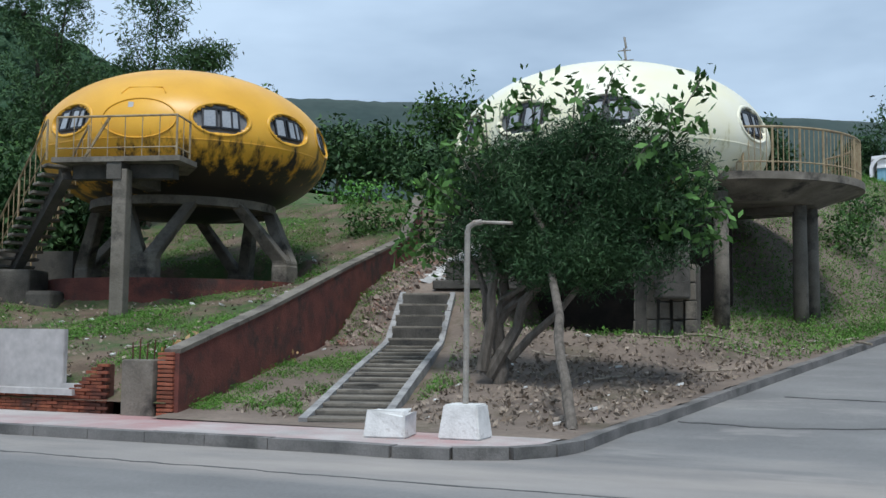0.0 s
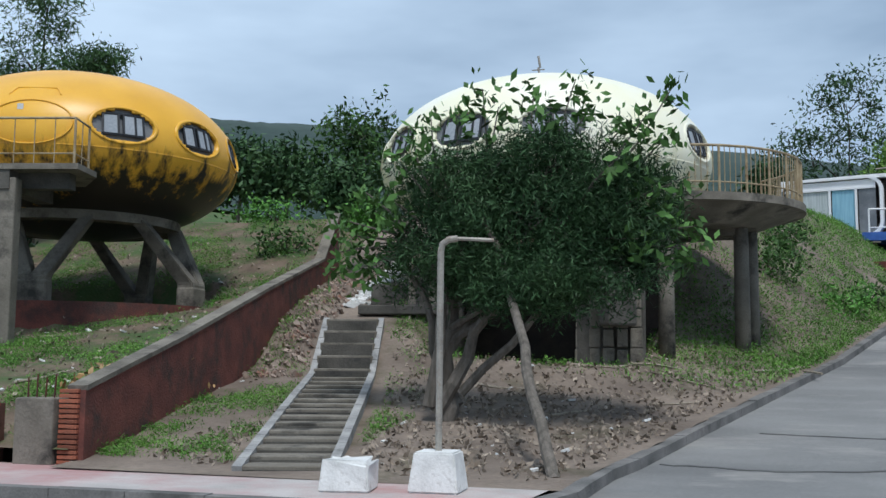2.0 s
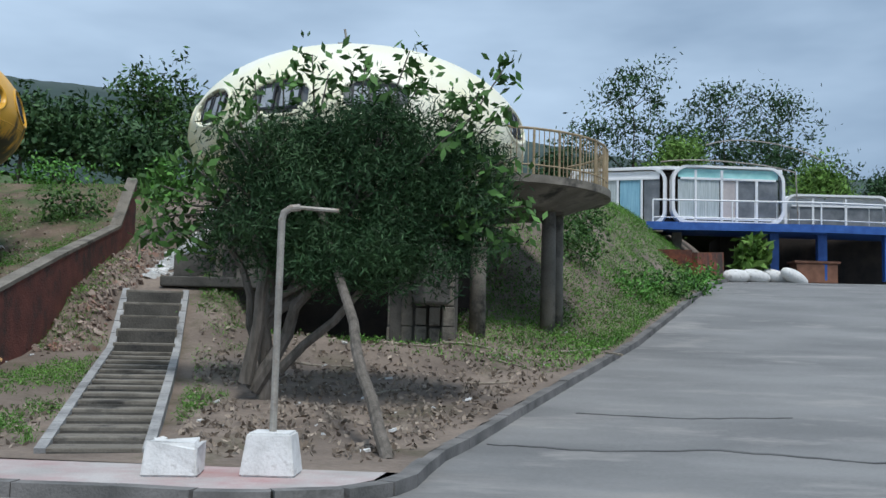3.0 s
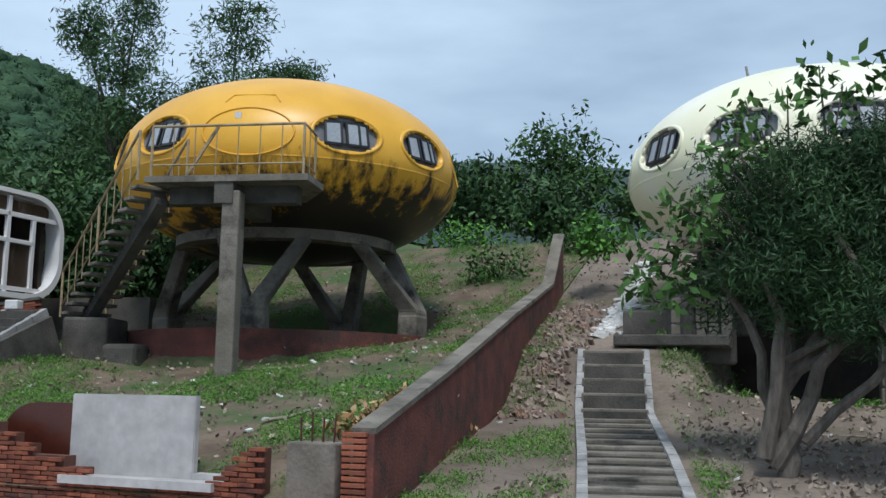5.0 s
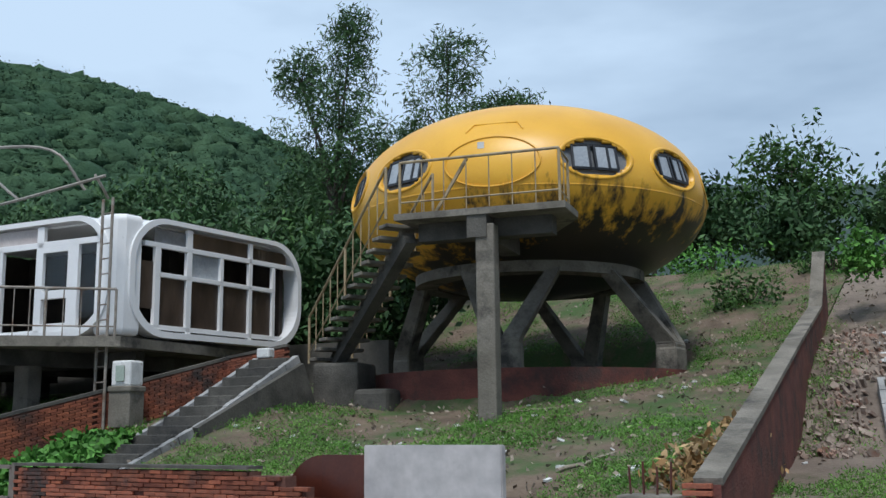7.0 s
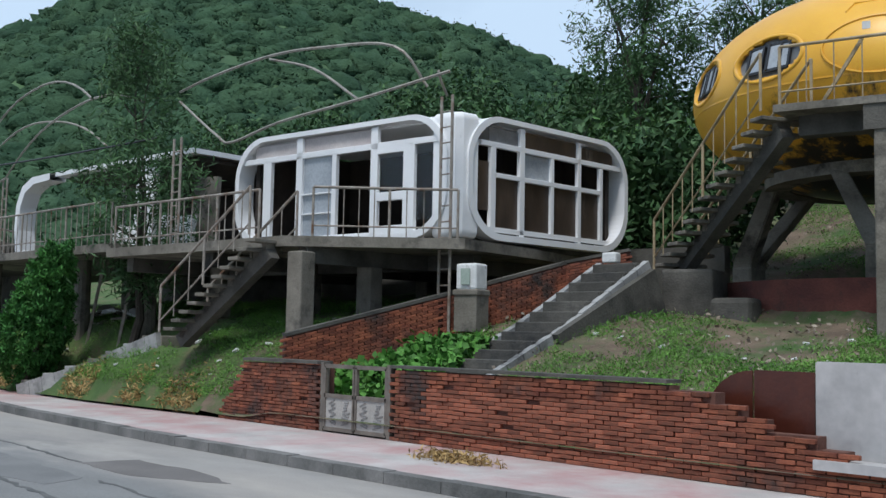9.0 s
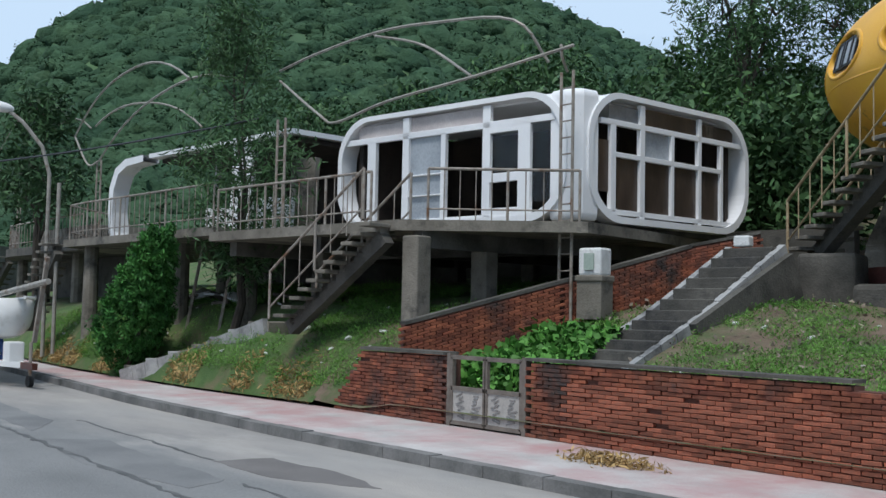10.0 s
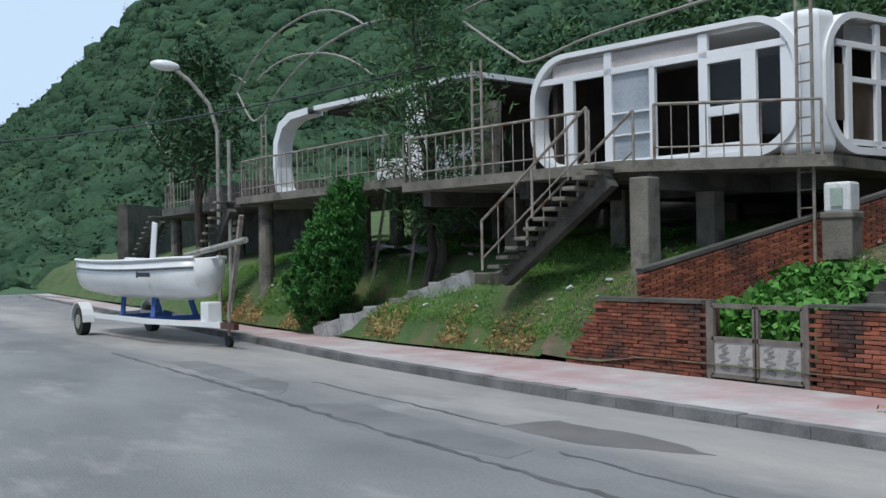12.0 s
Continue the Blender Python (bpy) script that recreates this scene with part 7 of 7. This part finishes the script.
# ---- fallen branches and pale scraps ----
for k, (x, y, length, deg, thick) in enumerate(((-6.9, 20.2, 1.6, 8, 0.035), (-7.9, 19.6, 1.2, -12, 0.03), (-3.9, 22.2, 1.1, 62, 0.045), (-3.5, 21.9, 0.8, 118, 0.03), (-4.4, 21.6, 0.7, 40, 0.03), (-6.0, 17.0, 1.0, 30, 0.025),
                                                (-7.6, 15.2, 0.9, 55, 0.025), (-9.2, 17.3, 1.3, 5, 0.03), (-5.6, 19.0, 0.9, -25, 0.025), (-16.0, 12.6, 1.1, 75, 0.03), (-19.0, 16.4, 0.9, 20, 0.025))):
    d = Vector((math.cos(radians(deg)), math.sin(radians(deg)), 0)) * length / 2
    p, q = Vector((x, y, 0)) - d, Vector((x, y, 0)) + d
    pts = [p.lerp(q, i / 5) for i in range(6)]
    pts = [Vector((c.x + 0.03 * math.sin(i * 2.3 + k), c.y + 0.03 * math.cos(i * 1.7 + k), land(c.x, c.y) + thick)) for i, c in enumerate(pts)]
    bm = bmesh.new()
    limb(bm, pts, thick, thick * 0.5, 7)
    solid("fallen_branch", bm, M_BARK_PALE, "pale dry fallen branch lying on the slope", "branch", group="fallen branches")
rng = np.random.default_rng(91)
rv, rf = [], []
for k in range(420):
    x = rng.uniform(-45, -4)
    y = (pave_y(x) + 0.4 if x < -28 else 10.6) + rng.uniform(0, 1) ** 1.4 * 14
    if -13.8 < x < -10 or x > side_x(min(y, 30)) - 0.6 or (Vector((x, y)) - YC).length < 3.7 or (x < -26 and y > 13) or (-26 < x < -23.6):
        continue
    q = 0.025 + 0.06 * rng.random() ** 2
    mm = np.array(pose(x, y, land(x, y) + q * 0.3, rng.uniform(-30, 30), rng.uniform(-30, 30), rng.uniform(0, 90)) @ Matrix.Diagonal((q * 1.8, q, q * 0.5, 1)))
    o = len(rv)
    rv += (cube_v @ mm[:3, :3].T + mm[:3, 3]).tolist()
    rf += [tuple(i + o for i in fc) for fc in cube_f]
tagged(new("scraps", raw_mesh("scraps", rv, rf, M_LIMEWASH)), "small pale stones and scraps strewn over the yards", "litter", kind="stuff")
